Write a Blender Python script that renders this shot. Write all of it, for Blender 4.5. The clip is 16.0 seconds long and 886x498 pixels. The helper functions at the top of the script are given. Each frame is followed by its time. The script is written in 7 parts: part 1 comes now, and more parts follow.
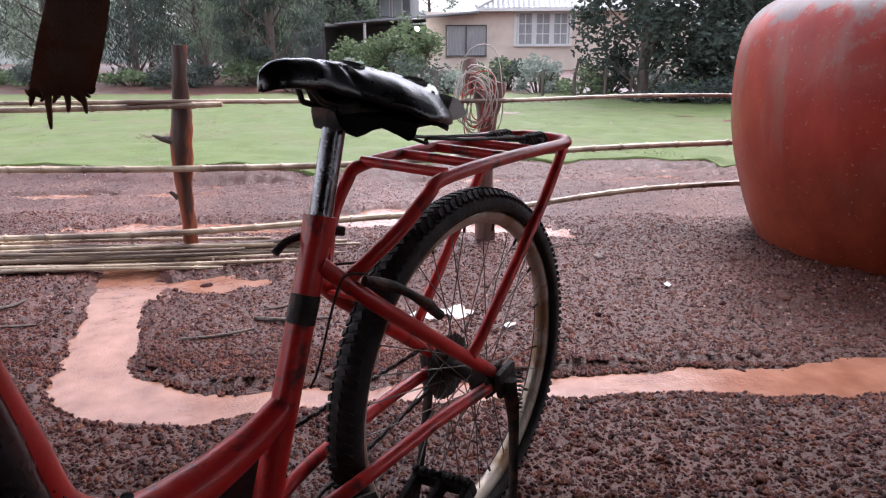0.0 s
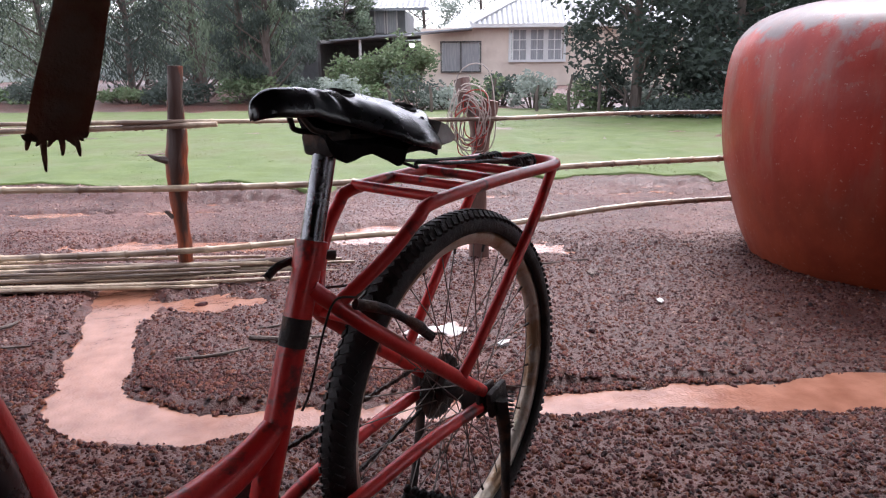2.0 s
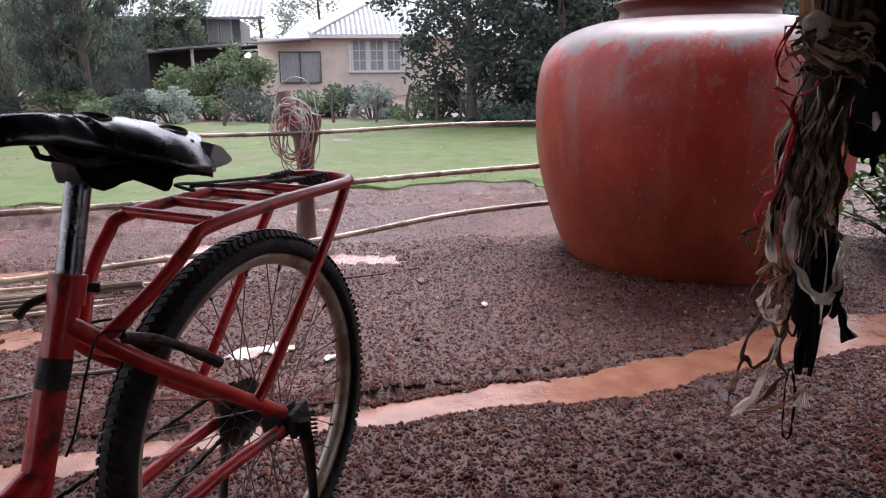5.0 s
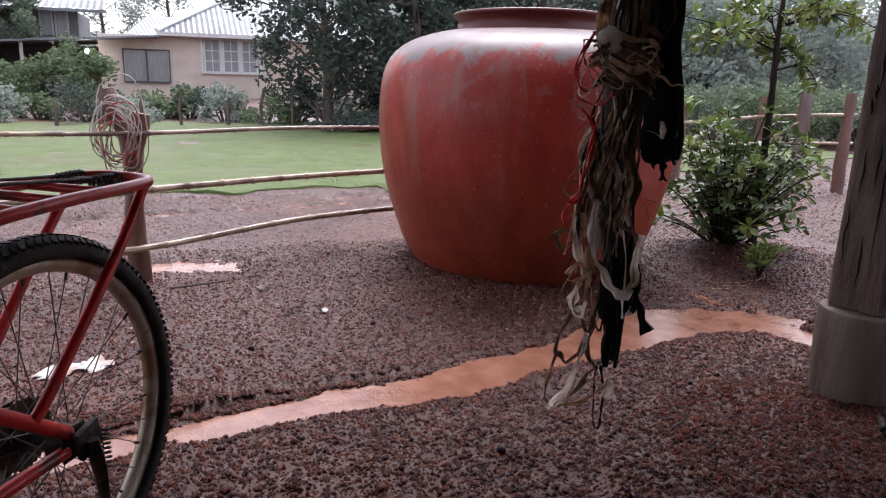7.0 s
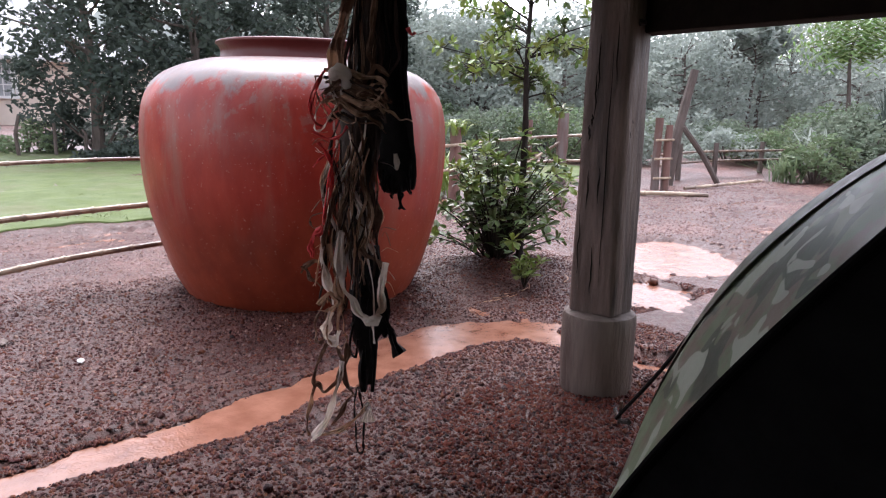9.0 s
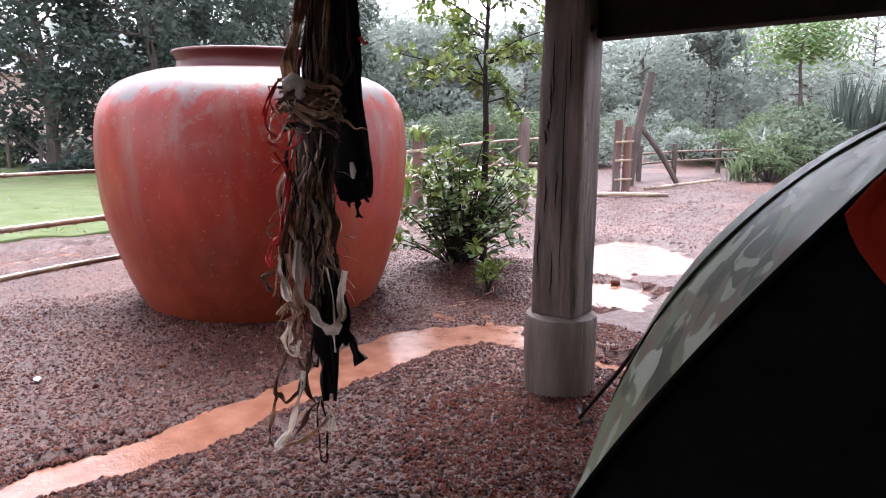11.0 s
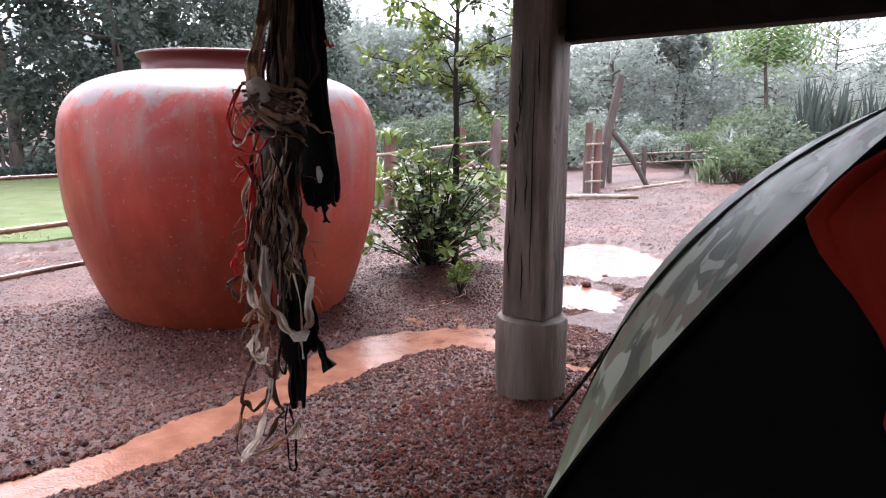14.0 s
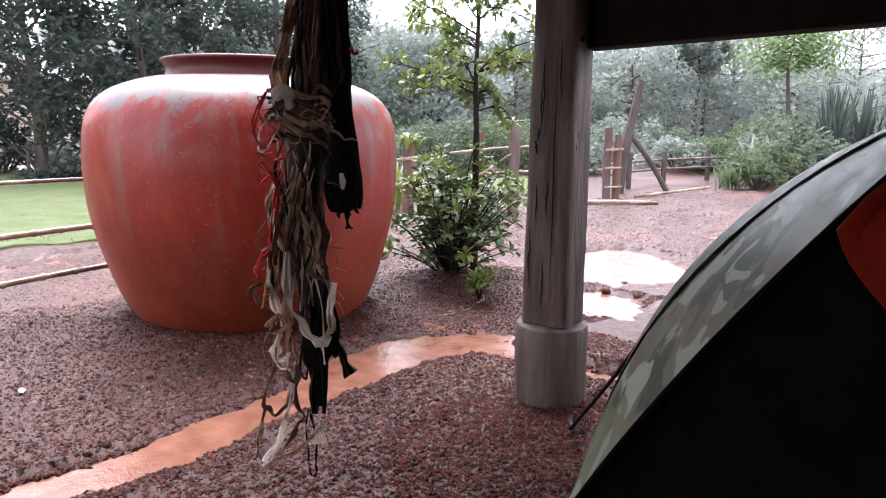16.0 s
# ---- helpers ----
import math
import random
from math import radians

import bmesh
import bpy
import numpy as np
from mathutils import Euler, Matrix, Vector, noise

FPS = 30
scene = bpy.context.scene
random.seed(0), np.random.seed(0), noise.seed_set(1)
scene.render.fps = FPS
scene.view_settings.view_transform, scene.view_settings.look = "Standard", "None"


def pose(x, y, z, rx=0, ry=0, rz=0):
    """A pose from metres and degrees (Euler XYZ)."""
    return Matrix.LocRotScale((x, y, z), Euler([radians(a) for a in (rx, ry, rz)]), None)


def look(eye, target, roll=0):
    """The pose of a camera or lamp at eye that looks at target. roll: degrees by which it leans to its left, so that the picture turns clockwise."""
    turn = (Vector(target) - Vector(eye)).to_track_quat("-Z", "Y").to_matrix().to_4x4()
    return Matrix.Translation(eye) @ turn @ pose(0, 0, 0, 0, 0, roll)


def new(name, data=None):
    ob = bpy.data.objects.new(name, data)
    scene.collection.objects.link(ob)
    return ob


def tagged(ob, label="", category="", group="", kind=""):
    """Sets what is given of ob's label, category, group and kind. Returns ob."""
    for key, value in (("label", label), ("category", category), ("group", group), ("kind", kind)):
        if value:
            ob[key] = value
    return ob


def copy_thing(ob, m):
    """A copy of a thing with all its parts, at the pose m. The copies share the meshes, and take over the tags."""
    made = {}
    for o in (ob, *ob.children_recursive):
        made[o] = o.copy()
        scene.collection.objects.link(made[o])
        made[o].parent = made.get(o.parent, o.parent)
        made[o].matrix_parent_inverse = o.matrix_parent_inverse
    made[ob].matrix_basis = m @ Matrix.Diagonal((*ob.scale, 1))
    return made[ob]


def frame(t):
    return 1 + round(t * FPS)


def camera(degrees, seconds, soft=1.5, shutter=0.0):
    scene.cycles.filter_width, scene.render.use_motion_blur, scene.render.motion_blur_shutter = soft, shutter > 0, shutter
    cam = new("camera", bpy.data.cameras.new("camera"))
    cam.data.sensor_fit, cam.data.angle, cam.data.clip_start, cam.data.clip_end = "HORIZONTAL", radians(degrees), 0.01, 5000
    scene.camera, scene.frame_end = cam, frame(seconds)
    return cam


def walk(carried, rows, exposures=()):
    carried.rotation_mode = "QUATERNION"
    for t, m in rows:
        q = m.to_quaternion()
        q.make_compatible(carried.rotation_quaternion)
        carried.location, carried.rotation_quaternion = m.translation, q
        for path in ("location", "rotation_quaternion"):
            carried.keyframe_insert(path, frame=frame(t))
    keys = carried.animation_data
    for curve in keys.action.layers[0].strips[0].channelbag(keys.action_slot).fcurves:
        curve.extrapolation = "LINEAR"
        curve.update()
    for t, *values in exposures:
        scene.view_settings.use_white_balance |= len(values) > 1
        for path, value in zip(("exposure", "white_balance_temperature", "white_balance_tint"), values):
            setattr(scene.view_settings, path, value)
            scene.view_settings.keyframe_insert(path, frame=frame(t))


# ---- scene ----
cam = camera(64.7, 16.0, 1.15)
PATH = [
    (0, (0.173, -0.096, 0.879), (0.094, 1.825, 0.329), -0.3),
    (0.5, (0.179, -0.099, 0.885), (0.119, 1.826, 0.347), -0.3),
    (1, (0.183, -0.107, 0.89), (0.125, 1.822, 0.366), -0.8),
    (1.5, (0.183, -0.106, 0.894), (0.12, 1.826, 0.38), -0.7),
    (2, (0.183, -0.108, 0.894), (0.114, 1.825, 0.384), -0.6),
    (2.5, (0.183, -0.106, 0.893), (0.12, 1.825, 0.376), -0.6),
    (3, (0.186, -0.107, 0.894), (0.134, 1.823, 0.374), -0.5),
    (3.5, (0.201, -0.108, 0.896), (0.202, 1.824, 0.376), -0.8),
    (4, (0.227, -0.108, 0.902), (0.334, 1.825, 0.401), -0.7),
    (4.5, (0.255, -0.111, 0.905), (0.48, 1.813, 0.407), -0.7),
    (4.7, (0.266, -0.117, 0.909), (0.545, 1.801, 0.416), -0.6),
    (6.8, (0.373, -0.138, 0.898), (1.042, 1.688, 0.43), 0.7),
    (7, (0.377, -0.142, 0.9), (1.098, 1.664, 0.433), 1.4),
    (7.5, (0.386, -0.161, 0.91), (1.203, 1.609, 0.46), 1.5),
    (8, (0.399, -0.178, 0.917), (1.339, 1.532, 0.479), 1.6),
    (8.5, (0.462, -0.203, 0.918), (1.577, 1.403, 0.496), 1.4),
    (9, (0.476, -0.217, 0.929), (1.683, 1.329, 0.533), 1.1),
    (9.5, (0.481, -0.222, 0.93), (1.713, 1.303, 0.536), 1.0),
    (12, (0.489, -0.243, 0.937), (1.802, 1.219, 0.569), 0.1),
    (12.5, (0.505, -0.238, 0.935), (1.832, 1.212, 0.566), 0.3),
    (13, (0.5, -0.241, 0.937), (1.831, 1.205, 0.567), 0.0),
    (13.5, (0.499, -0.237, 0.935), (1.823, 1.213, 0.558), -0.1),
    (14, (0.5, -0.237, 0.937), (1.837, 1.202, 0.563), 0.1),
    (14.5, (0.497, -0.242, 0.939), (1.839, 1.193, 0.567), 0.1),
    (15, (0.503, -0.24, 0.935), (1.842, 1.195, 0.55), -0.1),
    (15.5, (0.501, -0.24, 0.938), (1.828, 1.207, 0.557), 0.3),
    (16, (0.493, -0.229, 0.943), (1.795, 1.244, 0.581), 0.3),
]
EXPOSURES = [(0, 1.87, 6200, 20), (3.5, 1.83, 6200, 20), (4.7, 1.68, 6200, 20), (6.8, 1.54, 6200, 20), (8.2, 1.62, 6200, 20), (9.2, 2.04, 6200, 20), (12, 2.36, 6200, 20), (16, 2.36, 6200, 20)]
walk(cam, [(t, look(eye, target, roll)) for t, eye, target, roll in PATH], EXPOSURES)

SKY, SUN, WATER = 0.15, 1.3, -0.006

# world: overcast, rainy day
world = bpy.data.worlds.new("overcast")
scene.world = world
world.use_nodes = True
wn = world.node_tree.nodes
wl = world.node_tree.links
sky = wn.new("ShaderNodeTexSky")
sky.sky_type = "NISHITA"
sky.sun_disc = False
sky.sun_elevation = radians(58)
sky.sun_rotation = radians(25)
sky.air_density, sky.dust_density, sky.ozone_density = 1.0, 1.5, 1.0
pale = wn.new("ShaderNodeHueSaturation")
pale.inputs["Saturation"].default_value = 0.22
wl.new(sky.outputs[0], pale.inputs["Color"])
wl.new(pale.outputs[0], wn["Background"].inputs["Color"])
wn["Background"].inputs["Strength"].default_value = SKY

sun_data = bpy.data.lights.new("sun", "SUN")
sun_data.energy = SUN
sun_data.angle = radians(40)
sun_data.color = (1.0, 0.97, 0.93)
sun = new("sun", sun_data)
sun.matrix_world = look((6, 10, 20), (0, 0, 0))


# ---- small modelling kit ----
rng = random.Random(7)
nrg = np.random.default_rng(11)


class Geo:
    """Collects vertices and faces of one mesh."""

    def __init__(self):
        self.v, self.f = [], []

    def add(self, verts, faces):
        b = len(self.v)
        self.v.extend([tuple(p) for p in verts])
        self.f.extend([tuple(b + i for i in face) for face in faces])
        return self


def smooth_line(pts, n=6):
    """A soft curve through the points (Catmull-Rom); values past the third are carried along."""
    p = [np.array(q, float) for q in pts]
    if len(p) < 3:
        return p
    out = []
    for i in range(len(p) - 1):
        a, b, c, d = p[max(i - 1, 0)], p[i], p[i + 1], p[min(i + 2, len(p) - 1)]
        for k in range(n):
            s = k / n
            out.append(0.5 * (2 * b + (c - a) * s + (2 * a - 5 * b + 4 * c - d) * s * s + (3 * b - a - 3 * c + d) * s ** 3))
    out.append(p[-1])
    return out


def tube(g, pts, r, seg=10, cap=True, flat=1.0, wob=0.0, up=None):
    """A pipe along the points. r: one radius or one a point. flat: thickness against width."""
    p = [Vector(q[:3]) for q in pts]
    rr = [r] * len(p) if isinstance(r, (int, float)) else list(r)
    n = len(p)
    verts, faces = [], []
    t0 = (p[1] - p[0]).normalized()
    ref = Vector(up) if up else (Vector((0, 0, 1)) if abs(t0.z) < 0.9 else Vector((1, 0, 0)))
    a = t0.cross(ref).normalized()
    for i in range(n):
        t = (p[min(i + 1, n - 1)] - p[max(i - 1, 0)])
        t = t.normalized() if t.length > 1e-9 else t0
        a = (a - t * a.dot(t))
        a = a.normalized() if a.length > 1e-9 else t.orthogonal().normalized()
        b = t.cross(a)
        for k in range(seg):
            w = 2 * math.pi * k / seg
            j = 1 + (rng.uniform(-wob, wob) if wob else 0)
            verts.append(p[i] + a * (math.cos(w) * rr[i] * j) + b * (math.sin(w) * rr[i] * flat * j))
    for i in range(n - 1):
        for k in range(seg):
            k2 = (k + 1) % seg
            faces.append((i * seg + k, i * seg + k2, (i + 1) * seg + k2, (i + 1) * seg + k))
    if cap:
        faces.append(tuple(range(seg - 1, -1, -1)))
        faces.append(tuple((n - 1) * seg + k for k in range(seg)))
    return g.add(verts, faces)


def lathe(g, prof, seg=48, m=None, close=False):
    """Turns a profile of (radius, height) round the z axis."""
    m = m or Matrix()
    verts = [m @ Vector((r * math.cos(2 * math.pi * k / seg), r * math.sin(2 * math.pi * k / seg), z)) for r, z in prof for k in range(seg)]
    faces = []
    rows = len(prof)
    for i in range(rows - 1 + int(close)):
        for k in range(seg):
            k2, i2 = (k + 1) % seg, (i + 1) % rows
            faces.append((i * seg + k, i * seg + k2, i2 * seg + k2, i2 * seg + k))
    if not close:
        faces.append(tuple(range(seg - 1, -1, -1)))
        faces.append(tuple((rows - 1) * seg + k for k in range(seg)))
    return g.add(verts, faces)


def block(g, size, m=None, bevel=0.0):
    """A box with chamfered edges, centred on m."""
    bm = bmesh.new()
    bmesh.ops.create_cube(bm, size=1)
    bmesh.ops.scale(bm, vec=size, verts=bm.verts)
    if bevel:
        bmesh.ops.bevel(bm, geom=bm.edges[:], offset=bevel, segments=2, affect="EDGES", profile=0.5)
    m = m or Matrix()
    bm.verts.ensure_lookup_table()
    g.add([m @ v.co for v in bm.verts], [[v.index for v in f.verts] for f in bm.faces])
    bm.free()
    return g


def mesh_of(name, g, material, smooth=True):
    me = bpy.data.meshes.new(name)
    me.from_pydata([tuple(v) for v in g.v], [], g.f)
    me.materials.append(material)
    if smooth:
        me.shade_smooth()
        if smooth != "round":
            me.set_sharp_from_angle(angle=radians(42))
    me.update()
    return me


def part(name, g, material, parent=None, label="", smooth=True):
    """One mesh object under a thing or under a part."""
    ob = new(name, mesh_of(name, g, material, smooth))
    ob.parent = parent
    return tagged(ob, label)


def thing(name, label, category, m=None, group="", kind=""):
    ob = new(name)
    ob.empty_display_size = 0.1
    ob.matrix_world = m or Matrix()
    return tagged(ob, label, category, group, kind)


def whole(name, g, material, label, category="", group="", kind="", smooth=True, m=None):
    """A thing that is one mesh."""
    ob = part(name, g, material, None, label, smooth)
    if m:
        ob.matrix_world = m
    return tagged(ob, "", category, group, kind)


def quick_mesh(name, verts, faces, material, smooth=False):
    """A big mesh from arrays: verts (n, 3), faces (m, 3 or 4)."""
    me = bpy.data.meshes.new(name)
    n, k = faces.shape
    me.vertices.add(len(verts))
    me.vertices.foreach_set("co", np.asarray(verts, np.float32).ravel())
    me.loops.add(n * k)
    me.loops.foreach_set("vertex_index", faces.astype(np.int32).ravel())
    me.polygons.add(n)
    me.polygons.foreach_set("loop_start", np.arange(0, n * k, k, dtype=np.int32))
    me.polygons.foreach_set("loop_total", np.full(n, k, np.int32))
    me.update(calc_edges=True)
    me.validate()
    me.materials.append(material)
    if smooth:
        me.shade_smooth()
    return me


def value_noise(x, y, cell, seed):
    """Soft 2D noise in -1..1."""
    gx, gy = x / cell, y / cell
    ix, iy = np.floor(gx).astype(int), np.floor(gy).astype(int)
    fx, fy = gx - ix, gy - iy
    fx, fy = fx * fx * (3 - 2 * fx), fy * fy * (3 - 2 * fy)

    def h(a, b):
        q = np.sin(a * 127.1 + b * 311.7 + seed * 74.7) * 43758.5453
        return (q - np.floor(q)) * 2 - 1
    return (h(ix, iy) * (1 - fx) + h(ix + 1, iy) * fx) * (1 - fy) + (h(ix, iy + 1) * (1 - fx) + h(ix + 1, iy + 1) * fx) * fy


# ---- materials ----
def material(name, c1, c2, scale=8.0, c3=None, patch=1.2, rough=(0.5, 0.75), bump=0.25, fine=60.0, metal=0.0, coat=0.0, stretch=(1, 1, 1), c3amount=0.5, spec=0.5, vary=0.0, transl=0.0, detail=6.0):
    m = bpy.data.materials.new(name)
    m.use_nodes = True
    nt = m.node_tree
    N, L = nt.nodes, nt.links
    b = N["Principled BSDF"]
    tc = N.new("ShaderNodeTexCoord")
    mp = N.new("ShaderNodeMapping")
    mp.inputs["Scale"].default_value = stretch
    L.new(tc.outputs["Object"], mp.inputs["Vector"])

    def nz(s, d=6.0, r=0.6):
        n = N.new("ShaderNodeTexNoise")
        n.inputs["Scale"].default_value, n.inputs["Detail"].default_value, n.inputs["Roughness"].default_value = s, d, r
        L.new(mp.outputs["Vector"], n.inputs["Vector"])
        return n

    def spread(sock, lo, hi, a=0.0, z=1.0):
        n = N.new("ShaderNodeMapRange")
        n.inputs["From Min"].default_value, n.inputs["From Max"].default_value = lo, hi
        n.inputs["To Min"].default_value, n.inputs["To Max"].default_value = a, z
        L.new(sock, n.inputs["Value"])
        return n.outputs[0]

    def mix(f, a, c):
        n = N.new("ShaderNodeMix")
        n.data_type = "RGBA"
        L.new(f, n.inputs["Factor"])
        for s, val in ((n.inputs["A"], a), (n.inputs["B"], c)):
            if isinstance(val, tuple):
                s.default_value = (*val, 1)
            else:
                L.new(val, s)
        return n.outputs["Result"]
    col = mix(spread(nz(scale, detail).outputs["Fac"], 0.32, 0.68), c1, c2)
    big = nz(patch, 5.0)
    if c3:
        lo = 0.62 - 0.3 * c3amount
        col = mix(spread(big.outputs["Fac"], lo, lo + 0.1), col, c3)
    if vary:
        info = N.new("ShaderNodeNewGeometry")
        hsv = N.new("ShaderNodeHueSaturation")
        L.new(spread(info.outputs["Random Per Island"], 0, 1, 1 - vary, 1 + vary), hsv.inputs["Value"])
        L.new(spread(info.outputs["Random Per Island"], 0, 1, 0.47, 0.52), hsv.inputs["Hue"])
        L.new(col, hsv.inputs["Color"])
        col = hsv.outputs["Color"]
    L.new(col, b.inputs["Base Color"])
    L.new(spread(nz(scale * 1.7, 4.0).outputs["Fac"], 0.3, 0.7, *rough), b.inputs["Roughness"])
    b.inputs["Metallic"].default_value = metal
    b.inputs["Coat Weight"].default_value = coat
    b.inputs["Coat Roughness"].default_value = 0.12
    b.inputs["Specular IOR Level"].default_value = spec
    if bump:
        bp = N.new("ShaderNodeBump")
        bp.inputs["Strength"].default_value = bump
        bp.inputs["Distance"].default_value = 0.01
        L.new(nz(fine, 5.0, 0.65).outputs["Fac"], bp.inputs["Height"])
        L.new(bp.outputs[0], b.inputs["Normal"])
    if transl:
        tr = N.new("ShaderNodeBsdfTranslucent")
        L.new(col, tr.inputs["Color"])
        ms = N.new("ShaderNodeMixShader")
        ms.inputs[0].default_value = transl
        L.new(b.outputs[0], ms.inputs[1])
        L.new(tr.outputs[0], ms.inputs[2])
        L.new(ms.outputs[0], N["Material Output"].inputs["Surface"])
    return m


# third colour of the ground: paler patches painted for wet sheen
M_GROUND = material("wet_laterite", (0.030, 0.0090, 0.0062), (0.074, 0.0236, 0.0168), 26, (0.108, 0.042, 0.032), 0.9, (0.22, 0.6), 0.5, 130, c3amount=0.4, spec=0.3)
M_GRAVEL = material("laterite_gravel", (0.021, 0.0049, 0.0031), (0.092, 0.0222, 0.0145), 40, None, 2, (0.34, 0.6), 0.3, 300, vary=0.8, spec=0.13)
# lighter copy of the gravel, carrying the far ground's wet gloss and mist
M_GRAVEL_LIT = material("lit_yard_gravel", (0.070, 0.033, 0.027), (0.185, 0.105, 0.090), 40, None, 2, (0.3, 0.55), 0.3, 300, vary=0.6, spec=0.3)
M_REDSOIL = material("red_soil", (0.07, 0.0145, 0.0078), (0.125, 0.027, 0.015), 30, None, 2, (0.6, 0.85), 0.8, 160, spec=0.15)
M_GRASS = material("wet_lawn", (0.056, 0.090, 0.015), (0.088, 0.124, 0.027), 3, (0.088, 0.104, 0.034), 0.9, (0.7, 0.9), 0.5, 70, c3amount=0.42)
M_BLADE = material("grass_blade", (0.066, 0.100, 0.017), (0.094, 0.130, 0.028), 3, None, 1, (0.6, 0.8), 0.0, vary=0.1, transl=0.3)
M_BAMBOO = material("weathered_bamboo", (0.34, 0.25, 0.17), (0.50, 0.40, 0.29), 14, (0.16, 0.11, 0.08), 3.0, (0.25, 0.5), 0.2, 80, c3amount=0.5)
M_BAMBOO_DARK = material("wet_dark_bamboo", (0.10, 0.07, 0.055), (0.2, 0.14, 0.1), 14, (0.3, 0.22, 0.15), 3.0, (0.35, 0.6), 0.2, 80, c3amount=0.3)
M_REDWOOD = material("peeled_red_log", (0.16, 0.034, 0.015), (0.38, 0.088, 0.028), 9, (0.05, 0.026, 0.02), 7, (0.4, 0.65), 0.6, 40, stretch=(1, 1, 0.2), c3amount=0.38, spec=0.3)
M_BARK = material("rough_bark", (0.06, 0.045, 0.038), (0.13, 0.10, 0.085), 14, None, 3, (0.6, 0.85), 0.8, 50, stretch=(1, 1, 0.25))
M_TIMBER = material("weathered_timber", (0.056, 0.035, 0.027), (0.172, 0.114, 0.091), 13, (0.04, 0.027, 0.022), 6, (0.5, 0.8), 1.0, 60, stretch=(1, 1, 0.16), c3amount=0.5)
M_STUMP = material("cast_footing", (0.10, 0.07, 0.057), (0.18, 0.135, 0.112), 18, (0.075, 0.048, 0.038), 6, (0.55, 0.8), 0.7, 60, stretch=(1, 1, 0.16), c3amount=0.5)
# near black: the shade under the hut is put into the timber colour
M_DARKWOOD = material("unlit_timber", (0.006, 0.004, 0.0035), (0.014, 0.010, 0.008), 12, None, 2, (0.8, 0.95), 0.4, 60, spec=0.15)
M_WALL = material("cream_render", (0.74, 0.63, 0.53), (0.80, 0.69, 0.59), 2.5, (0.68, 0.57, 0.48), 0.5, (0.7, 0.9), 0.15, 30)
M_WHITE = material("white_paint", (0.66, 0.66, 0.64), (0.76, 0.76, 0.74), 3, None, 1, (0.4, 0.6), 0.1, 30)
M_ROOF = material("grey_roof_sheet", (0.20, 0.22, 0.24), (0.30, 0.32, 0.34), 1.6, (0.17, 0.18, 0.19), 0.4, (0.35, 0.55), 0.2, 20)
M_TILE = material("pale_roof_tile", (0.30, 0.33, 0.36), (0.42, 0.44, 0.46), 2, None, 1, (0.4, 0.6), 0.2, 20)
M_DARKHOUSE = material("dark_boarding", (0.07, 0.068, 0.068), (0.12, 0.115, 0.11), 3, None, 1, (0.6, 0.8), 0.2, 30)
# lighter copy of the dark boarding, with mist put into the colour
M_FARWALL = material("misted_boarding", (0.15, 0.155, 0.16), (0.21, 0.215, 0.22), 3, None, 1, (0.6, 0.8), 0.2, 30)
M_CURTAIN = material("curtained_pane", (0.30, 0.31, 0.32), (0.42, 0.43, 0.44), 3, None, 1, (0.08, 0.2), 0.0, stretch=(6, 1, 0.6))


def water_material():
    """Opaque muddy water with fine ripples and drop rings."""
    m = bpy.data.materials.new("muddy_water")
    m.use_nodes = True
    N, L = m.node_tree.nodes, m.node_tree.links
    b = N["Principled BSDF"]
    tc = N.new("ShaderNodeTexCoord")
    n1 = N.new("ShaderNodeTexNoise")
    n1.inputs["Scale"].default_value, n1.inputs["Detail"].default_value = 11, 8
    L.new(tc.outputs["Object"], n1.inputs["Vector"])
    r = N.new("ShaderNodeValToRGB")
    r.color_ramp.elements[0].position, r.color_ramp.elements[1].position = 0.3, 0.66
    r.color_ramp.elements[0].color, r.color_ramp.elements[1].color = (0.185, 0.072, 0.042, 1), (0.29, 0.136, 0.090, 1)
    L.new(n1.outputs["Fac"], r.inputs["Fac"])
    L.new(r.outputs[0], b.inputs["Base Color"])
    b.inputs["Roughness"].default_value = 0.2
    b.inputs["Specular IOR Level"].default_value = 0.6
    vo = N.new("ShaderNodeTexVoronoi")
    vo.inputs["Scale"].default_value = 34
    L.new(tc.outputs["Object"], vo.inputs["Vector"])
    w = N.new("ShaderNodeMath")
    w.operation = "SINE"
    k = N.new("ShaderNodeMath")
    k.operation = "MULTIPLY"
    k.inputs[1].default_value = 22
    L.new(vo.outputs["Distance"], k.inputs[0])
    L.new(k.outputs[0], w.inputs[0])
    bp = N.new("ShaderNodeBump")
    bp.inputs["Strength"].default_value, bp.inputs["Distance"].default_value = 0.08, 0.003
    L.new(w.outputs[0], bp.inputs["Height"])
    n2 = N.new("ShaderNodeTexNoise")
    n2.inputs["Scale"].default_value, n2.inputs["Detail"].default_value = 28, 4
    L.new(tc.outputs["Object"], n2.inputs["Vector"])
    b2 = N.new("ShaderNodeBump")
    b2.inputs["Strength"].default_value, b2.inputs["Distance"].default_value = 0.35, 0.006
    L.new(n2.outputs["Fac"], b2.inputs["Height"])
    L.new(bp.outputs[0], b2.inputs["Normal"])
    L.new(b2.outputs[0], b.inputs["Normal"])
    return m


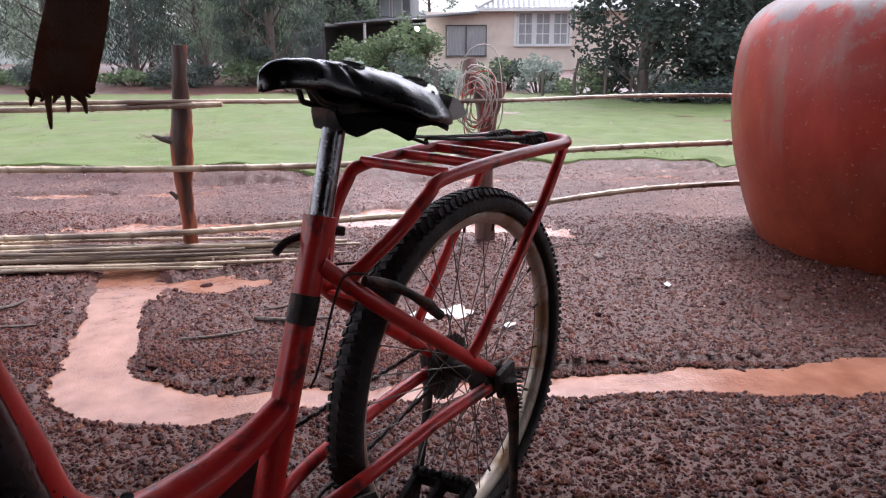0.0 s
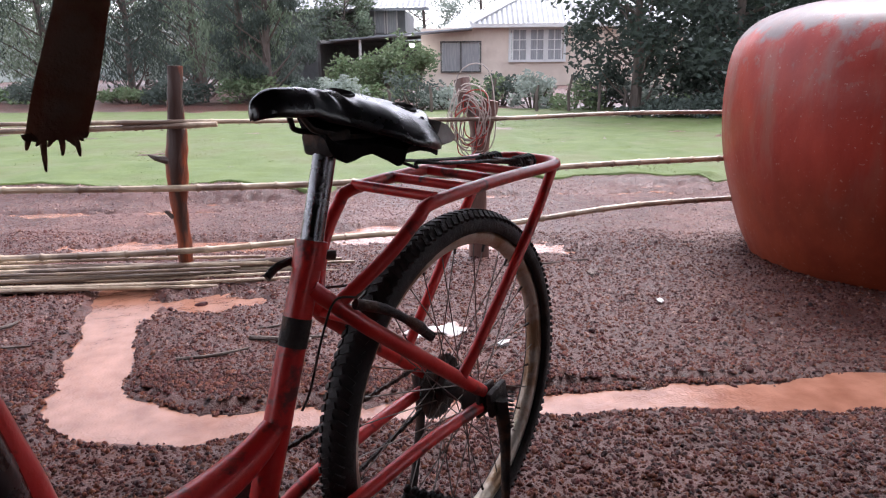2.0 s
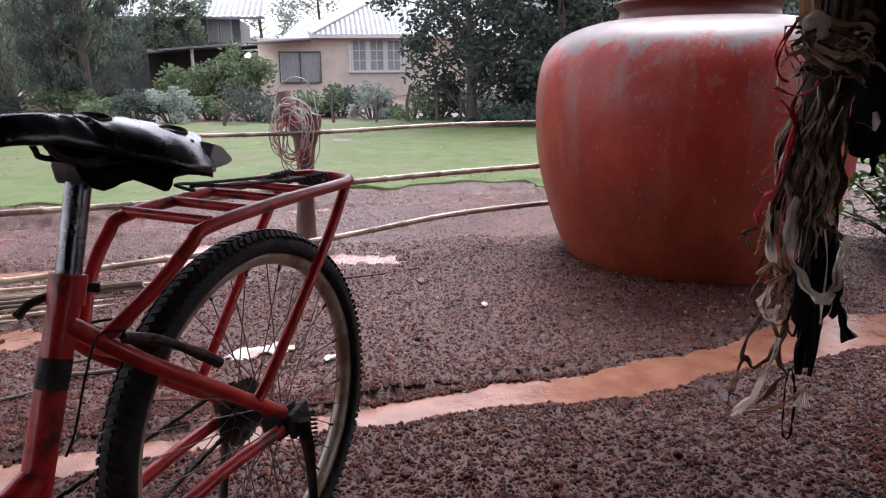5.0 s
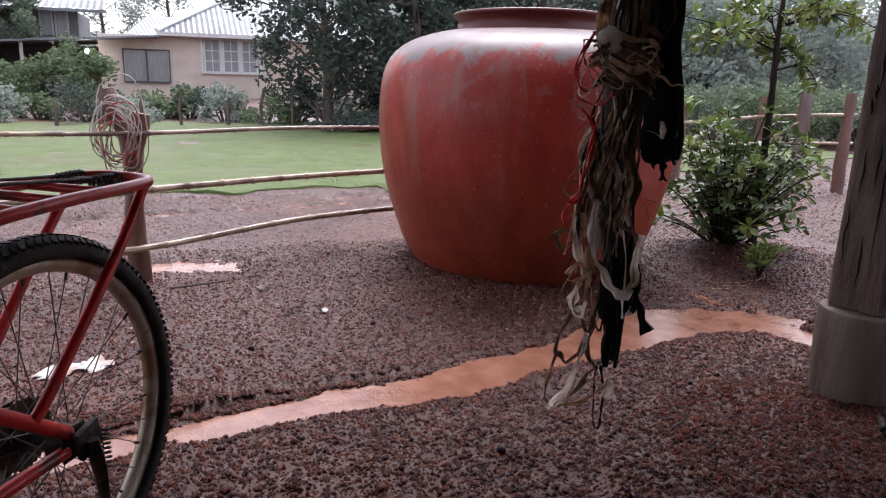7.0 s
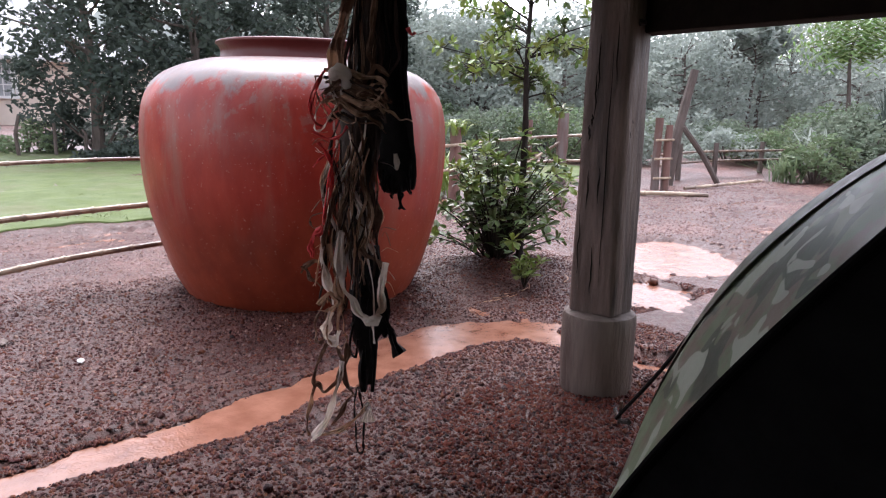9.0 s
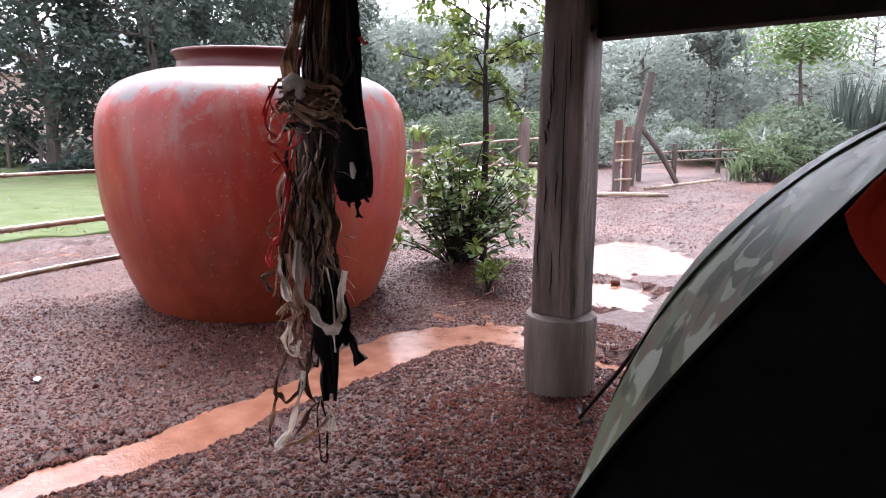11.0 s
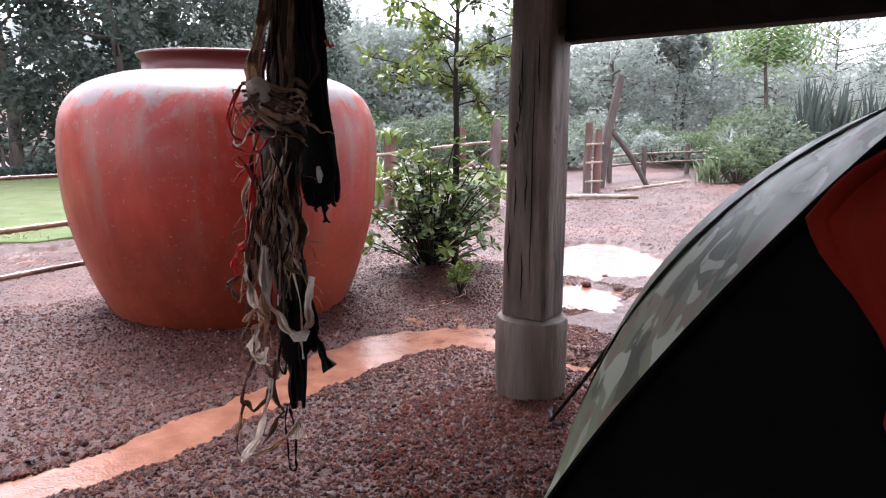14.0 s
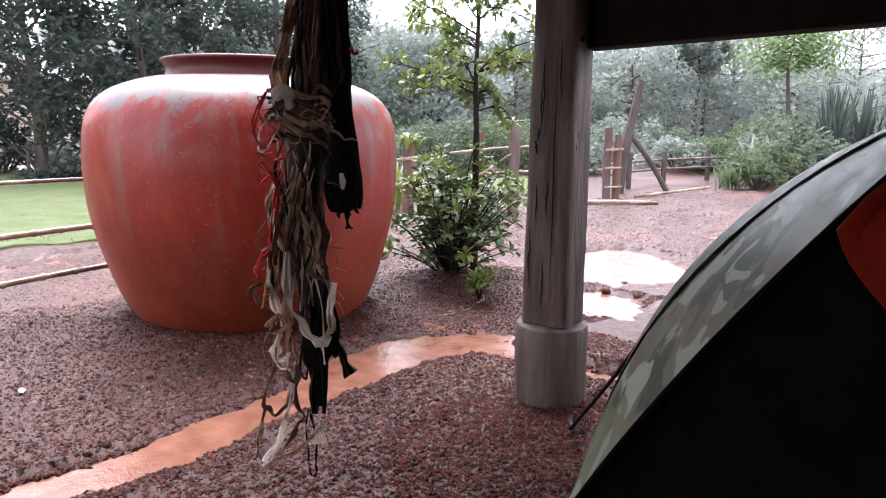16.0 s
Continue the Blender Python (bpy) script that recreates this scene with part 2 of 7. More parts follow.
def jar_material():
    """Red oxide paint, shoulder grey from wear and painted sky reflection, worn runs, bare orange clay below."""
    m = bpy.data.materials.new("worn_red_jar")
    m.use_nodes = True
    N, L = m.node_tree.nodes, m.node_tree.links
    b = N["Principled BSDF"]
    tc = N.new("ShaderNodeTexCoord")

    def noise_at(scale, stretch, detail=6.0):
        mp = N.new("ShaderNodeMapping")
        mp.inputs["Scale"].default_value = stretch
        n = N.new("ShaderNodeTexNoise")
        n.inputs["Scale"].default_value, n.inputs["Detail"].default_value, n.inputs["Roughness"].default_value = scale, detail, 0.62
        L.new(tc.outputs["Object"], mp.inputs["Vector"])
        L.new(mp.outputs["Vector"], n.inputs["Vector"])
        return n.outputs["Fac"]

    def math_node(op, a, c):
        n = N.new("ShaderNodeMath")
        n.operation = op
        for s, v in ((n.inputs[0], a), (n.inputs[1], c)):
            if isinstance(v, float):
                s.default_value = v
            else:
                L.new(v, s)
        return n.outputs[0]

    def spread(sock, lo, hi, a=0.0, z=1.0):
        n = N.new("ShaderNodeMapRange")
        n.interpolation_type = "SMOOTHSTEP"
        for i, v in (("From Min", lo), ("From Max", hi), ("To Min", a), ("To Max", z)):
            n.inputs[i].default_value = v
        L.new(sock, n.inputs["Value"])
        return n.outputs[0]

    def mix(f, a, c):
        n = N.new("ShaderNodeMix")
        n.data_type = "RGBA"
        L.new(f, n.inputs["Factor"])
        for s, v in ((n.inputs["A"], a), (n.inputs["B"], c)):
            if isinstance(v, tuple):
                s.default_value = (*v, 1)
            else:
                L.new(v, s)
        return n.outputs["Result"]
    sep = N.new("ShaderNodeSeparateXYZ")
    L.new(tc.outputs["Object"], sep.inputs[0])
    z = sep.outputs["Z"]
    red = mix(spread(noise_at(5, (1, 1, 0.5)), 0.35, 0.7), (0.24, 0.014, 0.006), (0.34, 0.034, 0.015))
    clay = mix(spread(noise_at(4, (1, 1, 0.6)), 0.3, 0.7), (0.17, 0.021, 0.007), (0.27, 0.043, 0.015))
    low = spread(math_node("ADD", z, math_node("MULTIPLY", noise_at(3, (1, 1, 0.4)), 0.5)), 0.52, 0.9)
    col = mix(low, clay, red)
    pale_run = math_node("MULTIPLY", spread(noise_at(5.5, (1, 1, 0.16)), 0.50, 0.68), spread(z, 0.15, 0.75))
    col = mix(math_node("MULTIPLY", pale_run, 0.5), col, (0.21, 0.115, 0.085))
    # shoulder grey: worn paint plus the sky's reflection put into the colour
    worn = spread(math_node("ADD", math_node("MULTIPLY", z, 2.6), noise_at(7, (1, 1, 0.5))), 3.08, 3.24)
    lip = spread(z, 1.129, 1.14, 1.0, 0.0)
    col = mix(math_node("MULTIPLY", math_node("MULTIPLY", worn, lip), 0.85), col, (0.150, 0.152, 0.152))
    blotch = math_node("MULTIPLY", spread(noise_at(5, (1, 1, 0.3), 9.0), 0.52, 0.68), spread(z, 0.3, 1.0))
    col = mix(math_node("MULTIPLY", math_node("MULTIPLY", blotch, lip), 0.55), col, (0.24, 0.14, 0.115))
    fleck = spread(noise_at(60, (1, 1, 1), 3.0), 0.64, 0.72)
    col = mix(math_node("MULTIPLY", fleck, 0.3), col, (0.5, 0.36, 0.30))
    patchy = math_node("MULTIPLY", spread(noise_at(15, (1, 1, 0.8), 9.0), 0.55, 0.63), spread(z, 0.62, 1.0))
    col = mix(math_node("MULTIPLY", math_node("MULTIPLY", patchy, lip), 0.5), col, (0.20, 0.125, 0.105))
    col = mix(spread(z, 1.129, 1.137), col, (0.085, 0.010, 0.007))
    L.new(col, b.inputs["Base Color"])
    L.new(spread(noise_at(9, (1, 1, 0.4)), 0.3, 0.7, 0.5, 0.7), b.inputs["Roughness"])
    b.inputs["Specular IOR Level"].default_value = 0.3
    b.inputs["Coat Weight"].default_value = 0.32
    b.inputs["Coat Roughness"].default_value = 0.26
    bp = N.new("ShaderNodeBump")
    bp.inputs["Strength"].default_value, bp.inputs["Distance"].default_value = 0.3, 0.004
    L.new(noise_at(45, (1, 1, 0.7)), bp.inputs["Height"])
    L.new(bp.outputs[0], b.inputs["Normal"])
    return m


M_WATER = water_material()
M_JAR = jar_material()
M_LEAF_NEAR = material("glossy_leaf", (0.045, 0.085, 0.022), (0.105, 0.155, 0.045), 5, None, 2, (0.25, 0.45), 0.0, vary=0.45, transl=0.25)
M_LEAF_YELLOW = material("young_leaf", (0.12, 0.18, 0.032), (0.19, 0.25, 0.06), 5, None, 2, (0.3, 0.5), 0.0, vary=0.35, transl=0.3)
M_LEAF_DARK = material("dark_tree_leaf", (0.062, 0.082, 0.07), (0.098, 0.123, 0.104), 0.8, None, 2, (0.6, 0.8), 0.0, vary=0.25, transl=0.4, spec=0.3)
# rain haze put into the leaf colour of the farther trees
M_LEAF_MIST = material("haze_pale_leaf", (0.255, 0.300, 0.268), (0.335, 0.380, 0.335), 0.6, None, 2, (0.6, 0.8), 0.0, vary=0.18, transl=0.5, spec=0.3)
M_LEAF_MID = material("garden_leaf", (0.11, 0.16, 0.085), (0.18, 0.235, 0.13), 1.5, None, 2, (0.55, 0.75), 0.0, vary=0.3, transl=0.4, spec=0.3)
M_LEAF_DULL = material("dull_wet_leaf", (0.125, 0.165, 0.115), (0.19, 0.235, 0.165), 1.0, None, 2, (0.55, 0.75), 0.0, vary=0.35, transl=0.4, spec=0.3)
M_LEAF_FRESH = material("fresh_feather_leaf", (0.11, 0.19, 0.06), (0.17, 0.26, 0.09), 1.5, None, 2, (0.5, 0.7), 0.0, vary=0.3, transl=0.4, spec=0.3)
# skyline colour paled to carry the haze
M_HILL = material("hazed_wood", (0.22, 0.255, 0.235), (0.27, 0.305, 0.28), 0.15, None, 2, (0.8, 0.9), 0.0)
M_OLDLOG = material("old_reddish_log", (0.10, 0.05, 0.04), (0.19, 0.095, 0.075), 9, (0.16, 0.13, 0.12), 4, (0.4, 0.65), 0.6, 40, stretch=(1, 1, 0.18), c3amount=0.4)
M_REDPAINT = material("chipped_red_paint", (0.55, 0.016, 0.014), (0.68, 0.034, 0.028), 20, (0.14, 0.02, 0.02), 22, (0.3, 0.5), 0.12, 90, coat=0.3, c3amount=0.18, spec=0.35)
M_BLACK = material("black_vinyl", (0.005, 0.005, 0.007), (0.010, 0.010, 0.014), 12, None, 3, (0.2, 0.36), 0.08, 200, coat=0.3)
M_RUBBER = material("tyre_rubber", (0.009, 0.008, 0.008), (0.02, 0.017, 0.016), 20, (0.04, 0.026, 0.02), 6, (0.5, 0.8), 0.3, 120, c3amount=0.2, spec=0.35)
M_STEEL = material("dull_chrome", (0.17, 0.17, 0.18), (0.27, 0.27, 0.29), 25, (0.12, 0.115, 0.11), 10, (0.16, 0.35), 0.1, 150, metal=1.0, c3amount=0.25)
M_RIM = material("muddy_alloy_rim", (0.42, 0.36, 0.29), (0.58, 0.5, 0.42), 18, (0.30, 0.19, 0.11), 9, (0.35, 0.6), 0.2, 120, metal=0.6, c3amount=0.45)
M_IRON = material("greasy_black_iron", (0.016, 0.014, 0.014), (0.045, 0.036, 0.032), 40, (0.09, 0.045, 0.03), 18, (0.4, 0.7), 0.4, 150, metal=0.4, c3amount=0.3)
M_GREY = material("grey_plastic", (0.5, 0.48, 0.46), (0.62, 0.60, 0.58), 30, None, 3, (0.5, 0.7), 0.2, 120)
M_SPOKE = material("dull_spoke_wire", (0.12, 0.11, 0.10), (0.24, 0.21, 0.19), 30, None, 8, (0.4, 0.6), 0.0, metal=0.7)
M_STEM = material("wet_black_bark", (0.014, 0.011, 0.009), (0.035, 0.027, 0.022), 20, None, 4, (0.7, 0.9), 0.5, 80, stretch=(1, 1, 0.3), spec=0.15)
M_CAMO_DARK = material("dark_camouflage_trim", (0.03, 0.045, 0.024), (0.055, 0.075, 0.04), 14, (0.05, 0.035, 0.022), 12, (0.4, 0.6), 0.1, 150, c3amount=0.45)

# ---- ground: one sheet with a rill, puddles and a gravelly relief ----
RILL = [(3.3, 0.75, 0.02), (2.95, 0.95, 0.03), (2.6, 1.2, 0.035), (2.56, 1.45, 0.05), (2.52, 1.76, 0.09), (2.33, 1.91, 0.15), (2.03, 1.92, 0.16), (1.665, 1.80, 0.095), (1.345, 1.75, 0.088), (1.08, 1.69, 0.078),
        (0.845, 1.685, 0.066), (0.372, 1.63, 0.045), (-0.276, 1.555, 0.046), (-0.51, 1.49, 0.068), (-0.70, 1.51, 0.10), (-0.86, 1.62, 0.10), (-0.95, 1.84, 0.09), (-1.05, 2.1, 0.085), (-1.13, 2.32, 0.11), (-1.21, 2.55, 0.10), (-1.25, 2.8, 0.08)]
# puddles: centre, half sizes, turn in degrees
POOLS = [(-0.90, 2.42, 0.24, 0.10, 14), (-1.3, 3.32, 0.6, 0.12, 8), (-0.3, 3.62, 0.28, 0.20, 20), (-2.3, 4.12, 0.5, 0.05, 6), (-1.1, 4.60, 0.32, 0.04, 15), (0.43, 3.34, 0.28, 0.11, -12), (0.6, 4.74, 0.75, 0.06, 8), (2.0, 5.16, 0.4, 0.05, 4),
         (4.4, 2.40, 0.62, 0.44, 32), (3.52, 1.88, 0.26, 0.19, 32), (2.62, 1.88, 0.10, 0.06, -30), (6.4, 2.9, 0.6, 0.05, 40), (4.2, 4.9, 0.9, 0.10, 40)]


def rill_gap(x, y):
    """Distance to the rill's middle line less its half width, in metres."""
    best = np.full(x.shape, 9.0)
    line = smooth_line(RILL, 4)
    for a, b in zip(line[:-1], line[1:]):
        d = b[:2] - a[:2]
        s = np.clip(((x - a[0]) * d[0] + (y - a[1]) * d[1]) / max(d @ d, 1e-9), 0, 1)
        q = np.hypot(x - a[0] - s * d[0], y - a[1] - s * d[1]) - (a[2] + s * (b[2] - a[2]))
        best = np.minimum(best, q)
    return best


def pool_gap(x, y):
    best = np.full(x.shape, 9.0)
    for cx, cy, ra, rb, turn in POOLS:
        c, s = math.cos(radians(turn)), math.sin(radians(turn))
        u, v = (x - cx) * c + (y - cy) * s, -(x - cx) * s + (y - cy) * c
        best = np.minimum(best, (np.hypot(u / ra, v / rb) - 1) * min(ra, rb))
    return best


def grass_line(x):
    """Near edge of the lawn."""
    return 4.98 + 0.13 * x + 0.16 * np.sin(x * 1.7) + 0.1 * np.sin(x * 4.1 + 1)


def height(x, y):
    near = np.exp(-np.maximum(0, np.hypot(x - 1, y - 2) - 5) / 6)
    h = 0.012 * value_noise(x, y, 0.55, 1) + 0.008 * value_noise(x, y, 0.22, 2)
    h = h + near * (0.006 * value_noise(x, y, 0.085, 3) + 0.005 * value_noise(x, y, 0.04, 4)) + 0.012
    wob = 0.02 * value_noise(x, y, 0.16, 5) + 0.014 * value_noise(x, y, 0.05, 6) + 0.007 * value_noise(x, y, 0.022, 16)
    r = rill_gap(x, y) + wob
    h = np.where(r < 0.05, np.minimum(h, 0.0) + 0 * h, h) * np.clip(np.abs(r) / 0.08 + 0.4, 0, 1)
    h = h - 0.035 * np.clip((0.012 - r) / 0.035, 0, 1)
    p = pool_gap(x, y) + 2.6 * wob + 0.02 * value_noise(x, y, 0.03, 14)
    h = h - 0.040 * np.clip((0.045 - p) / 0.10, 0, 1)
    # low spoil bank on the camera's side of the rill
    h = h + 0.022 * np.exp(-((r - 0.10) / 0.07) ** 2) * (y < 1.75) * (x > 1.4) * near
    h = h + 0.012 * np.exp(-(((x - 2.1) / 0.35) ** 2 + ((y - 1.1) / 0.28) ** 2))
    h = h + 0.07 * np.exp(-(((x - 3.25) / 0.35) ** 2 + ((y - 2.75) / 0.3) ** 2))
    # bank below the lawn
    h = h + 0.05 * np.clip((y - grass_line(x) + 0.25) / 0.3, 0, 1) * (y < 30)
    h = h + 0.05 * np.exp(-((y - grass_line(x) + 0.1) / 0.15) ** 2) * np.clip(value_noise(x, y, 0.9, 9) + 0.3, 0, 1)
    return h


def spaced(lo, hi, step, far):
    a = np.arange(lo, hi + step, step)
    out, s = [], step
    q = hi
    while q < far:
        s *= 1.16
        q += s
        out.append(q)
    left, s, q = [], step, lo
    while q > -far:
        s *= 1.16
        q -= s
        left.append(q)
    return np.array(left[::-1] + list(a) + out)


gx, gy = spaced(-2.6, 4.8, 0.022, 600.0), spaced(-0.6, 5.6, 0.022, 600.0)
GX, GY = np.meshgrid(gx, gy)
GZ = height(GX, GY)
nx, ny = len(gx), len(gy)
gv = np.stack([GX.ravel(), GY.ravel(), GZ.ravel()], 1)
gi = np.arange(nx * ny).reshape(ny, nx)
gf = np.stack([gi[:-1, :-1].ravel(), gi[:-1, 1:].ravel(), gi[1:, 1:].ravel(), gi[1:, :-1].ravel()], 1)
ground = new("ground", quick_mesh("ground", gv, gf, M_GROUND, True))
tagged(ground, "dark wet reddish gravel ground with rain channels", "ground", kind="structure")

# standing muddy rain water, seen wherever the ground dips below it
wx, wy = np.linspace(-4.2, 9.5, 60), np.linspace(0.3, 6.2, 40)
WX, WY = np.meshgrid(wx, wy)
wi = np.arange(60 * 40).reshape(40, 60)
wf = np.stack([wi[:-1, :-1].ravel(), wi[:-1, 1:].ravel(), wi[1:, 1:].ravel(), wi[1:, :-1].ravel()], 1)
water = new("water", quick_mesh("water", np.stack([WX.ravel(), WY.ravel(), np.full(2400, WATER)], 1), wf, M_WATER, True))
tagged(water, "muddy orange rain water pitted by drops", "water", kind="structure")


# loose gravel: many small stones
def stones(name, n, where, size, seed, mat):
    g = np.random.default_rng(seed)
    x, y = where(g, n)
    keep = (rill_gap(x, y) > 0.012 - 0.075 * g.random(len(x)) ** 9) & (pool_gap(x, y) > -0.02 * g.random(len(x)))
    x, y = x[keep], y[keep]
    n = len(x)
    base = np.array([(1, 0, 0), (0, 1, 0), (-1, 0, 0), (0, -1, 0), (0, 0, 1.0), (0.6, 0.6, 0.6), (-0.6, 0.55, 0.65)], float)
    fc = np.array([(0, 5, 4), (5, 1, 4), (1, 6, 4), (6, 2, 4), (2, 3, 4), (3, 0, 4), (0, 1, 5), (1, 2, 6)])
    s = size[0] + (size[1] - size[0]) * g.random(n) ** 3
    a = g.random(n) * 6.283
    v = base[None] * (1 + 0.45 * (g.random((n, 7, 3)) - 0.5))
    v = v * (s[:, None, None] * (0.75 + 0.5 * g.random((n, 1, 3))))
    c, q = np.cos(a)[:, None], np.sin(a)[:, None]
    vx, vy = v[:, :, 0] * c - v[:, :, 1] * q, v[:, :, 0] * q + v[:, :, 1] * c
    z = height(x, y)
    v = np.stack([vx + x[:, None], vy + y[:, None], v[:, :, 2] + z[:, None] - 0.15 * s[:, None]], 2)
    f = (fc[None] + 7 * np.arange(n)[:, None, None]).reshape(-1, 3)
    return new(name, quick_mesh(name, v.reshape(-1, 3), f, mat))


def near_field(g, n):
    y = 0.45 + 1.35 * g.random(n)
    return -1.6 + 4.6 * g.random(n), y


def mid_field(g, n):
    return -2.4 + 6.2 * g.random(n), 1.7 + 1.9 * g.random(n) ** 1.7


def far_field(g, n):
    return -3.0 + 8.0 * g.random(n), 1.95 + 3.15 * g.random(n) ** 0.8


tagged(stones("gravel_near", 92000, near_field, (0.0032, 0.0096), 21, M_GRAVEL), "small dark wet laterite pebbles", "gravel", kind="stuff")
tagged(stones("gravel_middle", 84000, mid_field, (0.0030, 0.0085), 22, M_GRAVEL), "small dark wet laterite pebbles", "gravel", kind="stuff")
tagged(stones("coarse_gravel", 600, mid_field, (0.008, 0.018), 25, M_GRAVEL), "larger dark wet laterite stones", "gravel", kind="stuff")
tagged(stones("coarse_gravel", 1400, near_field, (0.008, 0.013), 26, M_GRAVEL), "larger dark wet laterite stones", "gravel", kind="stuff")
tagged(stones("gravel_far", 48000, far_field, (0.004, 0.010), 23, M_GRAVEL_LIT), "pale pinkish pebbles of the yard track, lightened for wet gloss and mist", "gravel", kind="stuff")


def yard_field(g, n):
    return 4.0 + 6.0 * g.random(n), 1.2 + 3.8 * g.random(n)


tagged(stones("gravel_yard", 22000, yard_field, (0.006, 0.015), 27, M_GRAVEL_LIT), "pale pinkish pebbles of the open yard, lightened for wet gloss and mist", "gravel", kind="stuff")


def soil_patch(g, n):
    a, r = g.random(n) * 6.283, 0.42 * np.sqrt(g.random(n))
    return 1.95 + r * np.cos(a) * 1.1, 1.0 + r * np.sin(a)


tagged(stones("red_soil", 5000, soil_patch, (0.003, 0.010), 24, M_REDSOIL), "crumbly red soil at the pillar's foot", "soil", kind="stuff")

# ---- lawn ----
lx = np.concatenate([np.linspace(-40, -7, 30), np.linspace(-6.9, 6.9, 160), np.linspace(7.2, 9, 8)])
lt = np.linspace(0, 1, 60) ** 2
LX, LT = np.meshgrid(lx, lt)
edge = grass_line(LX) + 0.09 * value_noise(LX, LX * 0, 0.21, 12)
LY = edge + LT * (13.5 - edge)
LZ = height(LX, LY) + 0.012 + 0.01 * value_noise(LX, LY, 0.35, 8)
LZ[0] -= 0.04
li = np.arange(LX.size).reshape(LX.shape)
lf = np.stack([li[:-1, :-1].ravel(), li[:-1, 1:].ravel(), li[1:, 1:].ravel(), li[1:, :-1].ravel()], 1)
lawn = new("lawn", quick_mesh("lawn", np.stack([LX.ravel(), LY.ravel(), LZ.ravel()], 1), lf, M_GRASS, True))
tagged(lawn, "short wet bright green lawn beyond the fence", "lawn", kind="structure")


def blades(name, n, x, y, z, tall, mat, seed, wide=0.006):
    g = np.random.default_rng(seed)
    a = g.random(n) * 6.283
    h = tall * (0.5 + 0.8 * g.random(n))
    lean = 0.6 * g.standard_normal((n, 2)) * h[:, None]
    dx, dy = np.cos(a) * wide, np.sin(a) * wide
    v = np.stack([np.stack([x - dx, y - dy, z], 1), np.stack([x + dx, y + dy, z], 1), np.stack([x + lean[:, 0], y + lean[:, 1], z + h], 1)], 1)
    f = np.arange(3 * n).reshape(-1, 3)
    return new(name, quick_mesh(name, v.reshape(-1, 3), f, mat))


n = 60000
bx = -7 + 14 * nrg.random(n)
by = grass_line(bx) + 7.5 * nrg.random(n) ** 1.8
tagged(blades("grass", n, bx, by, height(bx, by), 0.011, M_BLADE, 5, 0.005), "short bright green blades of lawn grass", "grass", kind="stuff")

# ---- the hut over the camera: unseen dark floor above, beam, added light-blocking walls ----
# boards out of view, carried forward to keep sky off the near ground
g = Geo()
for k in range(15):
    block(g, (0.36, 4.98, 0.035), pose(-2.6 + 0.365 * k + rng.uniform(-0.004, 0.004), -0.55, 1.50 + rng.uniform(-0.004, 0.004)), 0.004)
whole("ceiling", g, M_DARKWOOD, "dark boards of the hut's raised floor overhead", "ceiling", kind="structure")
# three added walls, never in view, that keep out light from behind and beside
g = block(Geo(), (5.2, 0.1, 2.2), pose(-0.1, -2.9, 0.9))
whole("wall_back", g, M_DARKWOOD, "unseen dark screen behind the camera that blocks light", "wall", kind="structure")
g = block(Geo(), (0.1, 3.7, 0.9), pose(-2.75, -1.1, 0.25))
whole("wall_left", g, M_DARKWOOD, "low unseen dark screen on the left that blocks light", "wall", kind="structure")
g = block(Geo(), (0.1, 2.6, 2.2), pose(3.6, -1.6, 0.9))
whole("wall_right", g, M_DARKWOOD, "unseen dark screen on the right that blocks light", "wall", kind="structure")

# ---- great water jar ----
def water_jar():
    root = thing("water_jar", "huge worn red-painted clay water jar, wet from rain", "jar", pose(2.09, 3.05, 0.0))
    body = [(0.50, -0.08), (0.53, -0.04), (0.572, 0.03), (0.622, 0.13), (0.668, 0.27), (0.706, 0.41), (0.728, 0.53), (0.739, 0.65), (0.742, 0.75), (0.736, 0.85), (0.722, 0.93), (0.70, 0.985),
            (0.668, 1.03), (0.615, 1.072), (0.54, 1.105), (0.45, 1.130), (0.41, 1.136), (0.372, 1.132), (0.40, 1.10), (0.58, 1.03), (0.69, 0.9), (0.68, 0.7), (0.52, 0.1)]
    rim = [(0.372, 1.130), (0.362, 1.148), (0.358, 1.178), (0.37, 1.200), (0.38, 1.211), (0.376, 1.222), (0.352, 1.225), (0.328, 1.215), (0.32, 1.18), (0.324, 1.130)]
    for name, prof in (("body", body), ("mouth_rim", rim)):
        g = Geo()
        lathe(g, [(p[0], p[1]) for p in smooth_line(prof, 3)], 112)
        g.v = [(x * (1 + 0.006 * math.sin(3 * math.atan2(y, x)) + 0.003 * math.sin(7 * z + 2 * x)), y, z) for x, y, z in g.v]
        if name == "mouth_rim":
            g.f = g.f[:-2]
        part(name, g, M_JAR, root, "dark red rolled rim" if name == "mouth_rim" else "", "round")
    return root


water_jar()


